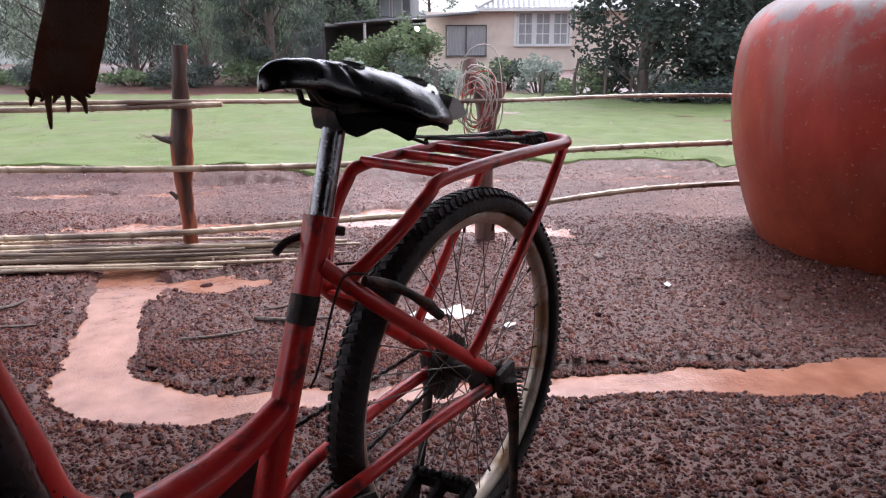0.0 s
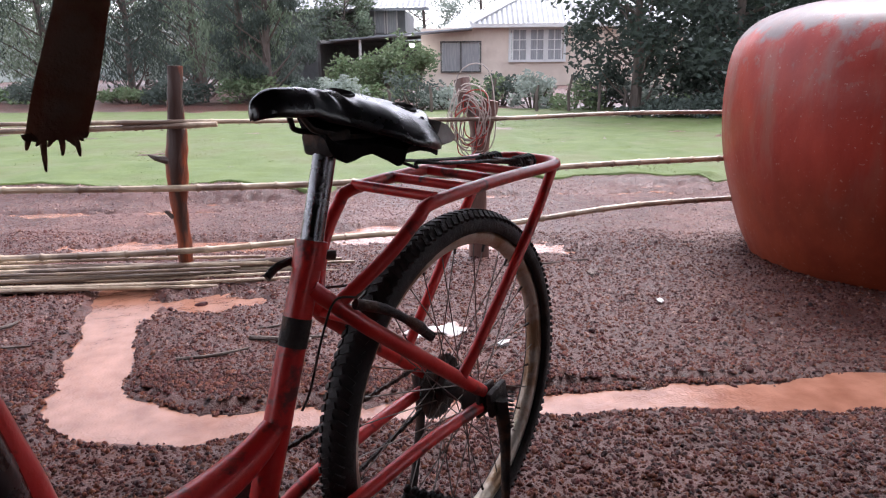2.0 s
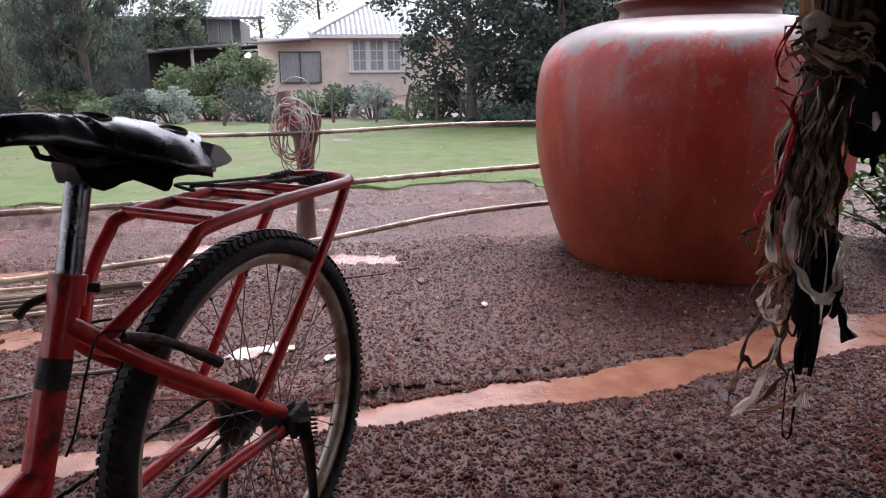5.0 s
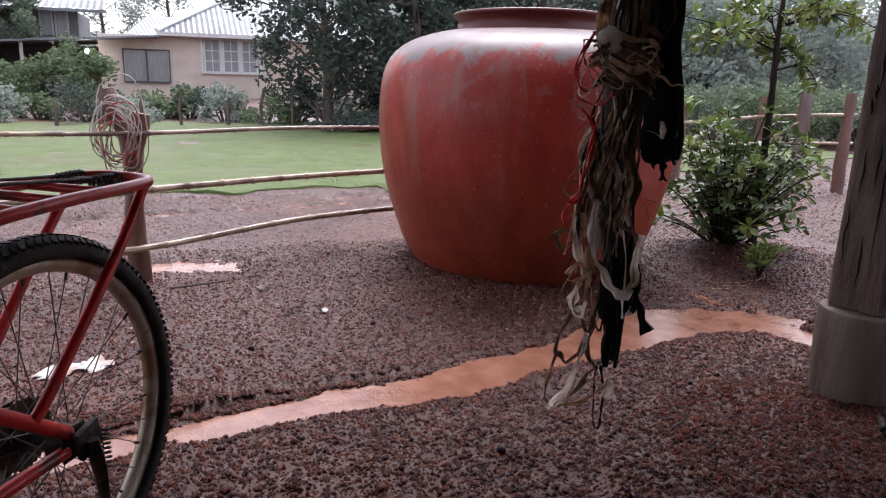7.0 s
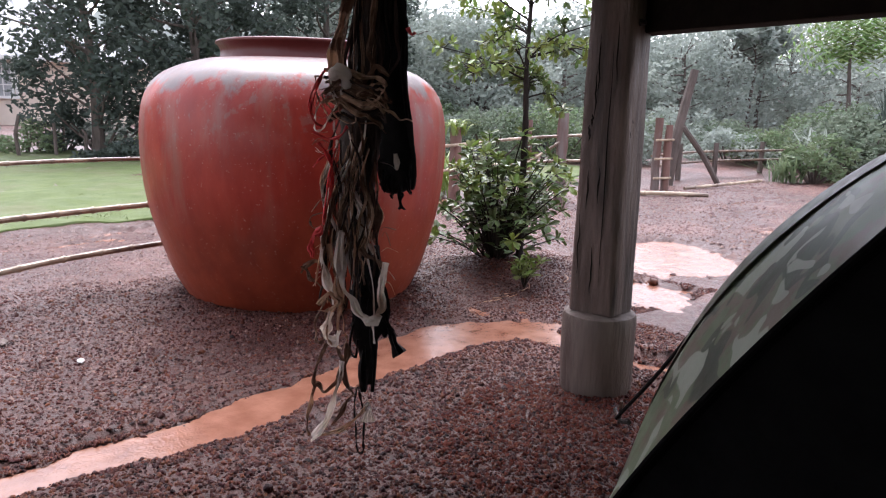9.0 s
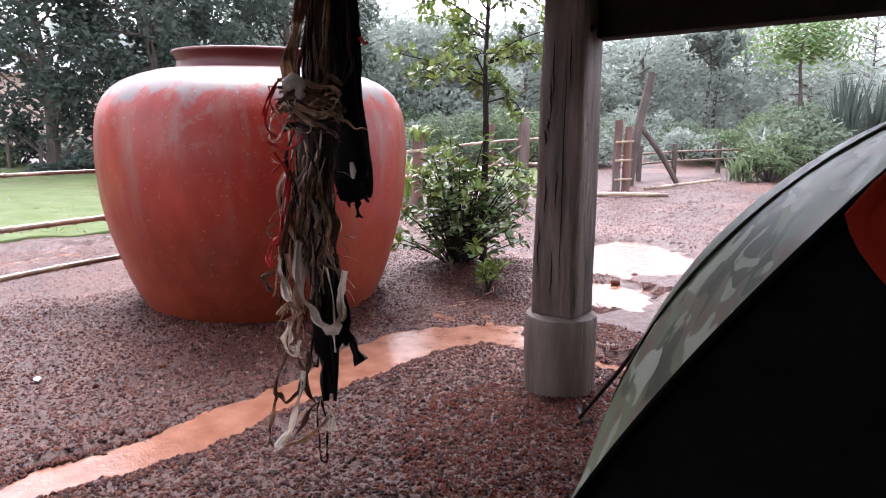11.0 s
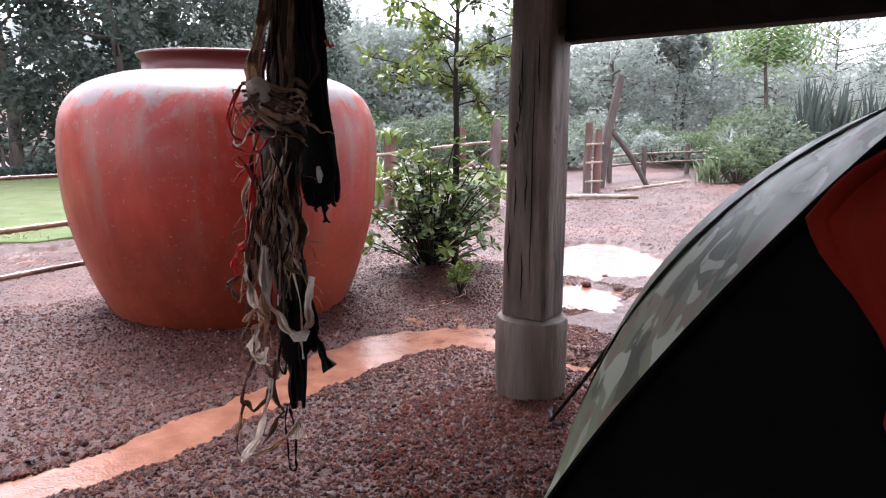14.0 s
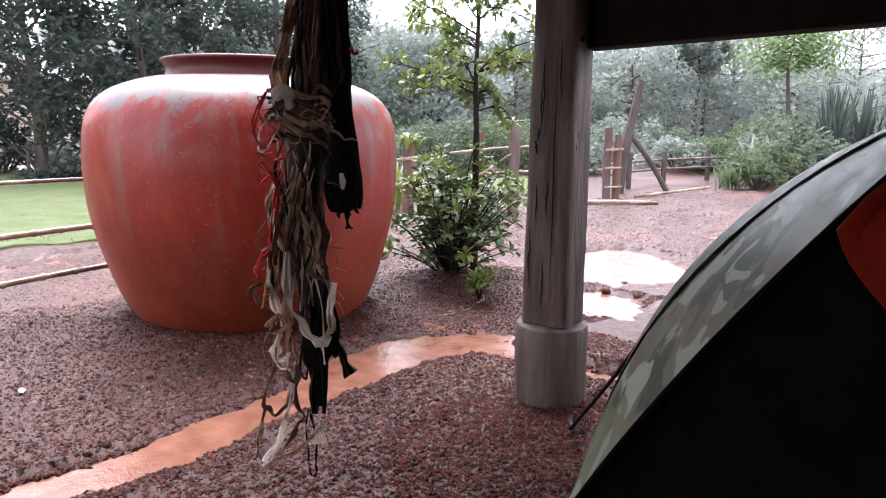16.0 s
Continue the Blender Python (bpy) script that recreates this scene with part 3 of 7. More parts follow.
# ---- timber pillar on its round footing, and the beam it carries ----
def pillar():
    root = thing("pillar", "weathered cracked grey timber pillar on a round footing", "pillar", pose(2.289, 1.243, 0, 0, 0, 12.4), kind="structure")
    g = Geo()
    rows = []
    seg = 56
    for i in range(73):
        z = 0.28 + i * 0.01875
        for k in range(seg):
            a = 2 * math.pi * k / seg
            # rounded square section, a little worn
            c, s = math.cos(a), math.sin(a)
            q = (abs(c) ** 7 + abs(s) ** 7) ** (-1 / 7)
            r = (0.083 - 0.007 * (z - 0.28)) * q * (1 + 0.02 * noise.noise((c * 2, s * 2, z * 5)) + 0.016 * noise.noise((c * 9, s * 9, z * 9)) + 0.010 * noise.noise((c * 16, s * 16, z * 22)))
            rows.append((r * c + 0.004 * z, r * s - 0.005 * z, z))
    f = [(i * seg + k, i * seg + (k + 1) % seg, (i + 1) * seg + (k + 1) % seg, (i + 1) * seg + k) for i in range(72) for k in range(seg)]
    f.append(tuple(range(72 * seg, 73 * seg)))
    g.add(rows, f)
    part("post", g, M_TIMBER, root)
    g = Geo()
    prof = [(0.119, -0.05), (0.119, 0.0), (0.120, 0.06), (0.121, 0.10), (0.122, 0.15), (0.122, 0.2), (0.122, 0.255), (0.117, 0.268), (0.10, 0.276), (0.0, 0.282)]
    lathe(g, prof, 36)
    g.v = [(x * (1 + 0.02 * noise.noise((x * 9, y * 9, z * 4))), y * (1 + 0.02 * noise.noise((x * 9, y * 9, z * 4 + 5))), z) for x, y, z in g.v]
    part("footing", g, M_STUMP, root, "round grey-brown footing with vertical grain")
    # long drying cracks, thin dark slivers let into the faces
    for x0, z0, ln, w in ((0.03, 0.75, 0.75, 0.0016), (-0.02, 0.98, 0.14, 0.002), (-0.035, 0.86, 0.05, 0.003), (-0.025, 0.90, 0.04, 0.0028), (0.008, 0.70, 0.12, 0.002), (-0.03, 0.68, 0.13, 0.002), (-0.012, 1.06, 0.2, 0.0018), (0.045, 1.1, 0.18, 0.0018), (-0.05, 0.5, 0.2, 0.0016), (0.0, 0.42, 0.16, 0.002)):
        for side in (0, 1):
            g = Geo()
            pts = [(x0 + 0.0035 * rng.uniform(-1, 1), -0.0815 + 0.002 * (z0 > 0.9), z0 + ln * (k / 6 - 0.5)) for k in range(7)]
            tube(g, pts, [1.35 * w * (0.15 + math.sin(math.pi * k / 6)) for k in range(7)], 6, flat=0.4, up=(0, 1, 0))
            ob = part("crack", g, M_DARKWOOD, root)
            if side:
                ob.matrix_local = pose(0, 0, 0, 0, 0, -90)
    g = lathe(Geo(), [(0.012, 0), (0.012, 0.008), (0.007, 0.009), (0.007, 0.02), (0.0, 0.021)], 6)
    ob = part("bolt", g, M_IRON, root, "rusty bolt end")
    ob.matrix_local = pose(-0.025, -0.082, 1.19, 90)


pillar()
# beam in the near-black timber, its shade held by the colour
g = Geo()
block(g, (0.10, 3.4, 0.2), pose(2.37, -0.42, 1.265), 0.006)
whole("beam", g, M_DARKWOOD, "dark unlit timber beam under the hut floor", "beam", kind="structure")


# ---- fence of red logs and bamboo rails ----
def fence_log(pts, radii, label, seed):
    g = Geo()
    line = smooth_line([(*p, r) for p, r in zip(pts, radii)], 9)
    seg = 18
    tube(g, line, [p[3] for p in line], seg)
    g.v = [(x + 0.010 * noise.noise((x * 14 + seed, y * 14, z * 6)) + 0.006 * noise.noise((x * 40, y * 40 + seed, z * 17)), y + 0.010 * noise.noise((x * 14, y * 14 + seed, z * 6)), z) for x, y, z in g.v]
    return g


def bamboo(pts, r, mat=None):
    """A cane with swollen joints along the points."""
    g = Geo()
    line = smooth_line(pts, 10)
    length = sum((Vector(b) - Vector(a)).length for a, b in zip(line[:-1], line[1:]))
    joint = 0.17 + rng.uniform(-0.02, 0.04)
    d, out, rad = 0.0, [], []
    nextj = rng.uniform(0.05, joint)
    for a, b in zip(line[:-1], line[1:]):
        a, b = Vector(a[:3]), Vector(b[:3])
        l = (b - a).length
        out.append(a)
        rad.append(r)
        while nextj < d + l:
            s = (nextj - d) / l
            for o, k in ((-0.010, 1.0), (-0.003, 1.28), (0.003, 1.28), (0.010, 1.0)):
                q = min(max(s + o / l, 0), 1)
                out.append(a.lerp(b, q))
                rad.append(r * k)
            nextj += joint * rng.uniform(0.85, 1.15)
        d += l
    out.append(Vector(line[-1][:3]))
    rad.append(r * 0.9)
    clean, rc = [out[0]], [rad[0]]
    for p, q in zip(out[1:], rad[1:]):
        if (p - clean[-1]).length > 1e-4:
            clean.append(p)
            rc.append(q)
    return tube(g, clean, rc, 8)


P1, P2, P3 = (-1.05, 2.82), (0.245, 3.16), (1.64, 3.67)
post_one = thing("fence_post", "knotty orange-red debarked log fence post, wet", "fence post", group="fence posts")
g = fence_log([(P1[0] - 0.01, P1[1], -0.08), (P1[0], P1[1], 0.1), (P1[0] - 0.005, P1[1], 0.35), (P1[0] + 0.005, P1[1], 0.52), (P1[0] + 0.012, P1[1], 0.6), (P1[0] + 0.02, P1[1], 0.72), (P1[0] + 0.03, P1[1], 0.9)], [0.032, 0.031, 0.036, 0.046, 0.042, 0.034, 0.028], "", 3)
part("log", g, M_REDWOOD, post_one)
g = tube(Geo(), smooth_line([(P1[0] - 0.02, P1[1] - 0.02, 0.515), (P1[0] - 0.07, P1[1] - 0.03, 0.525), (P1[0] - 0.105, P1[1] - 0.03, 0.54)], 4), [0.022, 0.02, 0.017, 0.014, 0.012, 0.01, 0.008, 0.006, 0.003], 8)
part("branch_stub", g, M_BARK, post_one)
g = tube(Geo(), [(P1[0] - 0.03, P1[1] - 0.02, 0.27), (P1[0] - 0.06, P1[1] - 0.03, 0.30)], [0.012, 0.006], 7)
part("branch_stub", g, M_BARK, post_one)

post_two = thing("fence_post", "forked red log fence post hung with coiled wire", "fence post", group="fence posts")
g = fence_log([(P2[0], P2[1], -0.08), (P2[0] - 0.01, P2[1], 0.2), (P2[0] - 0.005, P2[1], 0.45), (P2[0] + 0.005, P2[1], 0.58), (P2[0] + 0.03, P2[1], 0.66), (P2[0] + 0.045, P2[1], 0.735)], [0.05, 0.045, 0.04, 0.042, 0.036, 0.038], "", 8)
part("log", g, M_OLDLOG, post_two)
g = fence_log([(P2[0] + 0.0, P2[1], 0.52), (P2[0] - 0.03, P2[1] - 0.01, 0.66), (P2[0] - 0.07, P2[1] - 0.01, 0.76), (P2[0] - 0.085, P2[1], 0.83)], [0.035, 0.034, 0.036, 0.038], "", 5)
part("fork", g, M_OLDLOG, post_two)
M_WIRE = material("pale_flex", (0.42, 0.36, 0.32), (0.55, 0.48, 0.43), 10)
for k in range(16):
    g = Geo()
    cx, cz = P2[0] - 0.045 + rng.uniform(-0.03, 0.03), 0.66 + rng.uniform(-0.06, 0.03)
    rx, rz = rng.uniform(0.045, 0.085), rng.uniform(0.07, 0.13)
    if k == 0:
        rx, rz = 0.1, 0.21
    t = rng.uniform(0, 6)
    pts = [(cx + rx * math.cos(a + t) + 0.01 * math.sin(3 * a), P2[1] - 0.05 + 0.012 * math.sin(2 * a + k) - 0.002 * k, cz + rz * math.sin(a + t)) for a in np.linspace(0, 6.1, 26)]
    tube(g, pts, 0.0028, 5)
    red = k % 4 == 1
    part("wire_coil", g, material("red_flex", (0.35, 0.04, 0.03), (0.5, 0.08, 0.06), 10) if red and k == 1 else (bpy.data.materials["red_flex"] if red else M_WIRE), post_two, "loops of red flex" if red else "")
post_three = whole("fence_post", fence_log([(P3[0] + 0.14, P3[1], -0.05), (P3[0] + 0.14, P3[1], 0.4), (P3[0] + 0.15, P3[1], 0.72)], [0.045, 0.04, 0.034], "", 2), M_REDWOOD, "red log fence post half hidden by the jar", "fence post", "fence posts")

RAILS = [
    ([(-2.9, 2.62, 0.672), (-2.0, 2.70, 0.675), (-1.05, 2.78, 0.676), (-0.3, 2.95, 0.665), (0.3, 3.11, 0.655), (1.0, 3.35, 0.66), (1.75, 3.63, 0.64)], 0.0095, "top"),
    ([(-2.9, 2.64, 0.64), (-1.6, 2.74, 0.648), (-0.85, 2.79, 0.665)], 0.012, "top"),
    ([(-2.9, 2.62, 0.40), (-2.0, 2.70, 0.405), (-1.05, 2.775, 0.40), (-0.3, 2.95, 0.395), (0.3, 3.105, 0.415), (1.0, 3.35, 0.42), (1.75, 3.62, 0.41)], 0.014, "middle"),
    ([(-2.9, 2.70, 0.06), (-2.0, 2.72, 0.10), (-1.05, 2.775, 0.125), (-0.3, 2.95, 0.15), (0.3, 3.105, 0.16), (1.0, 3.35, 0.205), (1.75, 3.61, 0.20)], 0.014, "low"),
]
for pts, r, where in RAILS:
    whole("bamboo_rail", bamboo(pts, r), M_BAMBOO, f"long thin jointed bamboo cane, {where} rail of the fence", "fence rail", "bamboo rails")
# rain drops hanging under the rails
g = Geo()
for pts, r, where in RAILS:
    line = smooth_line(pts, 30)
    for p in line:
        if rng.random() < 0.55:
            lathe(g, [(0.0005, 0.004), (0.002, 0.002), (0.003, -0.001), (0.002, -0.0035), (0.0004, -0.0045)], 8, pose(p[0] + rng.uniform(-0.02, 0.02), p[1], p[2] - r - 0.0025))
M_DROP = bpy.data.materials.new("water_drop")
M_DROP.use_nodes = True
M_DROP.node_tree.nodes["Principled BSDF"].inputs["Transmission Weight"].default_value = 1.0
M_DROP.node_tree.nodes["Principled BSDF"].inputs["Roughness"].default_value = 0.02
M_DROP.node_tree.nodes["Principled BSDF"].inputs["IOR"].default_value = 1.33
whole("rain_drops", g, M_DROP, "clear rain drops hanging under the bamboo rails", "rain drops", kind="stuff", smooth="round")
# loose canes lying below the fence
for k in range(26):
    y0 = 2.50 + 0.30 * rng.random()
    x0 = -2.9 + rng.uniform(0, 1.0)
    x1 = rng.uniform(-1.2, -0.25)
    z = 0.02 + 0.05 * rng.random() * (1 if k > 8 else 0.3)
    pts = [(x0, y0 + rng.uniform(-0.1, 0.05), z), ((x0 + x1) / 2, y0 + rng.uniform(-0.02, 0.02), z + 0.01), (x1, y0 + (x1 + 1.8) * 0.12 + rng.uniform(-0.03, 0.06), max(0.018, z - 0.01))]
    whole("bamboo_cane", bamboo(pts, rng.uniform(0.006, 0.011)), M_BAMBOO_DARK if k % 4 == 0 else M_BAMBOO, "loose weathered bamboo cane lying under the fence", "bamboo cane", "canes on the ground")
whole("bamboo_cane", bamboo([(-2.9, 2.66, 0.02), (-1.6, 2.74, 0.04), (-0.45, 2.86, 0.07)], 0.016), M_BAMBOO_DARK, "dark wet bamboo cane lying under the fence", "bamboo cane", "canes on the ground")


# ---- leaves ----
def leaf_cloud(centres, radii, per, size, mat, name, seed, parent=None, label="", droop=0.0, narrow=0.45, folded=True):
    """Many small folded leaves in loose clumps."""
    g = np.random.default_rng(seed)
    pos = []
    for c, r in zip(centres, radii):
        d = g.standard_normal((per, 3))
        d /= np.linalg.norm(d, axis=1)[:, None]
        pos.append(np.array(c) + d * (g.random((per, 1)) ** 0.45) * np.array(r))
    pos = np.concatenate(pos)
    n = len(pos)
    s = size * (0.6 + 0.8 * g.random(n))
    u = g.standard_normal((n, 3))
    u[:, 2] = u[:, 2] * 0.5 - droop
    u /= np.linalg.norm(u, axis=1)[:, None]
    w = np.cross(u, g.standard_normal((n, 3)))
    w /= np.linalg.norm(w, axis=1)[:, None]
    nn = np.cross(u, w)
    L, W = s[:, None], (s * narrow)[:, None]
    a, b = pos - u * L * 0.5, pos + u * L * 0.5
    mid = pos - nn * W * 0.25
    v = np.stack([a, mid + w * W * 0.5 + nn * W * 0.25 * 2, b, mid - w * W * 0.5 + nn * W * 0.25 * 2], 1)
    f = np.arange(4 * n).reshape(-1, 4)
    f = np.concatenate([f[:, [0, 1, 2]], f[:, [0, 2, 3]]])
    ob = new(name, quick_mesh(name, v.reshape(-1, 3), f, mat))
    ob.parent = parent
    return tagged(ob, label)


def tree(x, y, tall, spread, mat, seed, clumps=26, per=130, leaf=0.16, label="", low=0.3, droop=0.3, trunk=0.10, narrow=0.5, cat="tree", name="tree", group="trees round the yard"):
    """Tapered trunk, limbs and a ragged crown of leaf clumps."""
    r = random.Random(seed)
    root = thing(name, label, cat, pose(x, y, -0.05), group=group)
    g = Geo()
    lean = (r.uniform(-0.05, 0.05) * tall, r.uniform(-0.05, 0.05) * tall)
    top = (lean[0], lean[1], tall * 0.82)
    spine = smooth_line([(0, 0, 0), (lean[0] * 0.3 + r.uniform(-0.1, 0.1), lean[1] * 0.3, tall * 0.3), (lean[0] * 0.7, lean[1] * 0.7 + r.uniform(-0.1, 0.1), tall * 0.6), top], 5)
    tube(g, spine, [trunk * (1 - 0.88 * i / (len(spine) - 1)) for i in range(len(spine))], 8)
    centres, radii = [], []
    for k in range(clumps):
        h = low + (1 - low) * (k + r.random()) / clumps
        a = k * 2.4 + r.uniform(-0.5, 0.5)
        reach = spread * (0.35 + 0.65 * math.sin(math.pi * min(1, (h - low) / (1 - low) * 0.85 + 0.12)) ) * r.uniform(0.45, 1.05)
        c = (lean[0] * h + reach * math.cos(a), lean[1] * h + reach * math.sin(a), tall * h)
        s = spine[min(len(spine) - 1, int(max(0, h - 0.12) / 0.82 * (len(spine) - 1)))]
        mid = [(s[i] + c[i]) / 2 + r.uniform(-0.08, 0.08) * spread for i in range(3)]
        tube(g, smooth_line([tuple(s), tuple(mid), c], 3), [trunk * 0.3 * (1 - 0.8 * i / 6) for i in range(7)], 5, cap=False)
        q = spread * r.uniform(0.22, 0.42)
        centres.append(c)
        radii.append((q, q, q * r.uniform(0.6, 1.0)))
    part("trunk", g, M_BARK, root, "trunk and limbs with grey-brown bark")
    leaf_cloud(centres, radii, per, leaf, mat, "crown", seed, root, "", droop, narrow)
    return root

# ---- cream house across the lawn ----
def house():
    root = thing("house", "single-storey cream rendered house with grey roof and white windows", "house", pose(0, 30, 0))
    # front wall with two openings
    x0, x1, z0, z1 = -1.71, 9.0, -0.3, 2.34
    wins = [(-0.86, 0.73, 0.62, 1.77), (2.0, 4.15, 1.06, 2.24)]
    xs = [x0, wins[0][0], wins[0][1], wins[1][0], wins[1][1], x1]
    def wall(size, m):
        part("wall", block(Geo(), size, m), M_WALL, root, smooth=False)
    for a, b in zip(xs[:-1:2], xs[1::2]):
        wall((b - a, 0.18, z1 - z0), pose((a + b) / 2, 0.09, (z0 + z1) / 2))
    for a, b, lo, hi in wins:
        wall((b - a, 0.18, lo - z0), pose((a + b) / 2, 0.09, (lo + z0) / 2))
        wall((b - a, 0.18, z1 - hi), pose((a + b) / 2, 0.09, (z1 + hi) / 2))
    wall((0.18, 7, z1 - z0), pose(x0 + 0.09, 3.69, (z0 + z1) / 2))
    wall((0.18, 7, z1 - z0), pose(x1 - 0.09, 3.69, (z0 + z1) / 2))
    for i, (a, b, lo, hi) in enumerate(wins):
        win = thing("window", "", "")
        win.parent = root
        fr = M_WHITE if i else M_DARKHOUSE
        t = 0.10 if i else 0.05
        g = Geo()
        block(g, (b - a + 2 * t, 0.1, t), pose((a + b) / 2, -0.03, hi + t / 2))
        block(g, (b - a + 2 * t, 0.16, t), pose((a + b) / 2, -0.05, lo - t / 2))
        for x in (a - t / 2, b + t / 2):
            block(g, (t, 0.1, hi - lo), pose(x, -0.03, (lo + hi) / 2))
        n = 3 if i else 2
        for k in range(1, n):
            block(g, (t * 1.1, 0.08, hi - lo), pose(a + (b - a) * k / n, -0.01, (lo + hi) / 2))
        part("window_frame", g, fr, win, smooth=False)
        for k in range(n):
            w = (b - a) / n
            cx = a + w * (k + 0.5)
            g = block(Geo(), (w - t, 0.02, hi - lo), pose(cx, 0.06, (lo + hi) / 2))
            part("pane", g, M_CURTAIN, win, "curtained grey pane", False)
            if i:
                g = Geo()
                for q in (0.333, 0.667):
                    block(g, (w - t, 0.03, 0.035), pose(cx, 0.03, lo + (hi - lo) * q))
                block(g, (0.035, 0.034, hi - lo), pose(cx, 0.03, (lo + hi) / 2))
                for s in (-1, 1):
                    block(g, (0.07, 0.036, hi - lo), pose(cx + s * (w - t) / 2 * 0.95, 0.03, (lo + hi) / 2))
                part("glazing_bar", g, M_WHITE, win, "white glazing bars", False)
    # hipped sheet roof with corrugations and a white barge board
    g = Geo()
    ex0, ex1, ey0, ey1, ez, rz = 0.35, 9.6, -0.55, 8.0, 2.44, 5.0
    hx0, hx1, hy = 5.0, 6.2, 3.7
    n = 90
    top, bot = [], []
    for k in range(n + 1):
        x = ex0 + (ex1 - ex0) * k / n
        ridge = 0.035 * (k % 2)
        s = min(1, max(0, (x - ex0) / (hx0 - ex0))) if x < hx0 else (1 if x < hx1 else (ex1 - x) / (ex1 - hx1))
        bot.append((x, ey0, ez + ridge))
        top.append((x, ey0 + (hy - ey0) * s, ez + (rz - ez) * s + ridge))
    m = len(bot)
    g.add(bot + top, [(k, k + 1, m + k + 1, m + k) for k in range(n)])
    g.add([(ex0, ey0, ez), (ex0, ey1, ez), (hx0, hy, rz)], [(0, 1, 2)])
    g.add([(ex1, ey0, ez), (ex1, ey1, ez), (hx1, hy, rz)], [(0, 1, 2)])
    g.add([(ex0, ey1, ez), (ex1, ey1, ez), (hx1, hy, rz), (hx0, hy, rz)], [(0, 1, 2, 3)])
    part("roof", g, M_ROOF, root, "grey corrugated sheet roof", False)
    g = Geo()
    block(g, (ex1 - ex0, 0.08, 0.14), pose((ex0 + ex1) / 2, ey0 + 0.02, ez - 0.05))
    tube(g, [(ex0, ey0, ez + 0.05), (hx0, hy, rz + 0.05)], 0.10, 6)
    block(g, (ex1 - ex0 - 0.1, 0.6, 0.03), pose((ex0 + ex1) / 2, ey0 + 0.33, ez - 0.1))
    part("fascia", g, M_WHITE, root, "white eaves board and hip cap", False)
    # tiled roof stepping up behind
    tiles = thing("tile_roof", "", "")
    tiles.parent = root
    tile = mesh_of("roof_tile", tube(Geo(), [(0, -0.13, 0), (0, 0.13, 0.02)], 0.078, 8, flat=0.35), M_TILE)
    for r in range(9):
        for k in range(15):
            ob = new("roof_tile", tile)
            ob.parent = tiles
            ob.matrix_local = pose(-0.75 + r * 0.10 + k * 0.16, 1.2 + r * 0.2, 2.36 + r * 0.10, 27)
    # porch: sloping sheet awning over a dark recess
    g = Geo()
    block(g, (5.7, 1.8, 0.07), pose(-2.45, -0.35, 2.06, 0, -4.2, 0), 0.01)
    part("awning", g, M_ROOF, root, "thin dark sheet porch awning", False)
    g = Geo()
    block(g, (4.2, 0.12, 2.3), pose(-3.9, 3.2, 0.8))
    block(g, (0.12, 3.0, 2.3), pose(-6.0, 1.6, 0.8))
    block(g, (4.2, 3.4, 0.05), pose(-3.9, 1.7, 1.93, 0, -4.2, 0))
    part("porch_recess", g, M_DARKHOUSE, root, "dark boarding inside the porch", False)
    g = tube(Geo(), [(-4.12, -0.9, -0.2), (-4.12, -0.9, 1.9)], 0.06, 8)
    part("post", g, M_WHITE, root, "pale porch post")
    g = lathe(Geo(), [(0.02, 0), (0.09, 0.03), (0.11, 0.09), (0.08, 0.15), (0.02, 0.17)], 12)
    ob = part("lamp_bulb", g, M_LAMP, root, "lit white porch lamp", "round")
    ob.matrix_local = pose(-2.05, -0.6, 1.58)
    return root


M_LAMP = bpy.data.materials.new("lit_bulb")
M_LAMP.use_nodes = True
M_LAMP.node_tree.nodes["Principled BSDF"].inputs["Emission Color"].default_value = (1, 1, 0.96, 1)
M_LAMP.node_tree.nodes["Principled BSDF"].inputs["Emission Strength"].default_value = 12
house()


def dark_house():
    root = thing("house", "tall dark-boarded house with a pale overhanging sheet roof", "house", pose(0, 36, 0))
    g = Geo()
    block(g, (8.0, 6.0, 4.4), pose(-6.85, 3.0, 1.3))
    part("wall", g, M_FARWALL, root, smooth=False)
    g = Geo()
    xs = [(-12.2 + k * 0.132, 0.04 * (k % 2)) for k in range(81)]
    sheet = [(x, -1.2, 3.52 + d) for x, d in xs] + [(x, 3.2, 5.0 + d) for x, d in xs]
    g.add(sheet, [(k, k + 1, 82 + k, 81 + k) for k in range(80)])
    block(g, (10.6, 0.08, 0.12), pose(-6.9, -1.2, 3.46))
    part("roof", g, M_ROOF, root, "pale grey sheet roof", False)
    for x in (-3.5, -4.1):
        win = part("window", block(Geo(), (0.42, 0.06, 1.0), pose(x, -0.02, 2.95)), M_CURTAIN, root, "grey shuttered window", False)
        part("window_frame", block(block(Geo(), (0.06, 0.1, 1.1), pose(x - 0.24, -0.03, 2.95)), (0.06, 0.1, 1.1), pose(x + 0.24, -0.03, 2.95)), M_GREY, win, smooth=False)
    return root


dark_house()

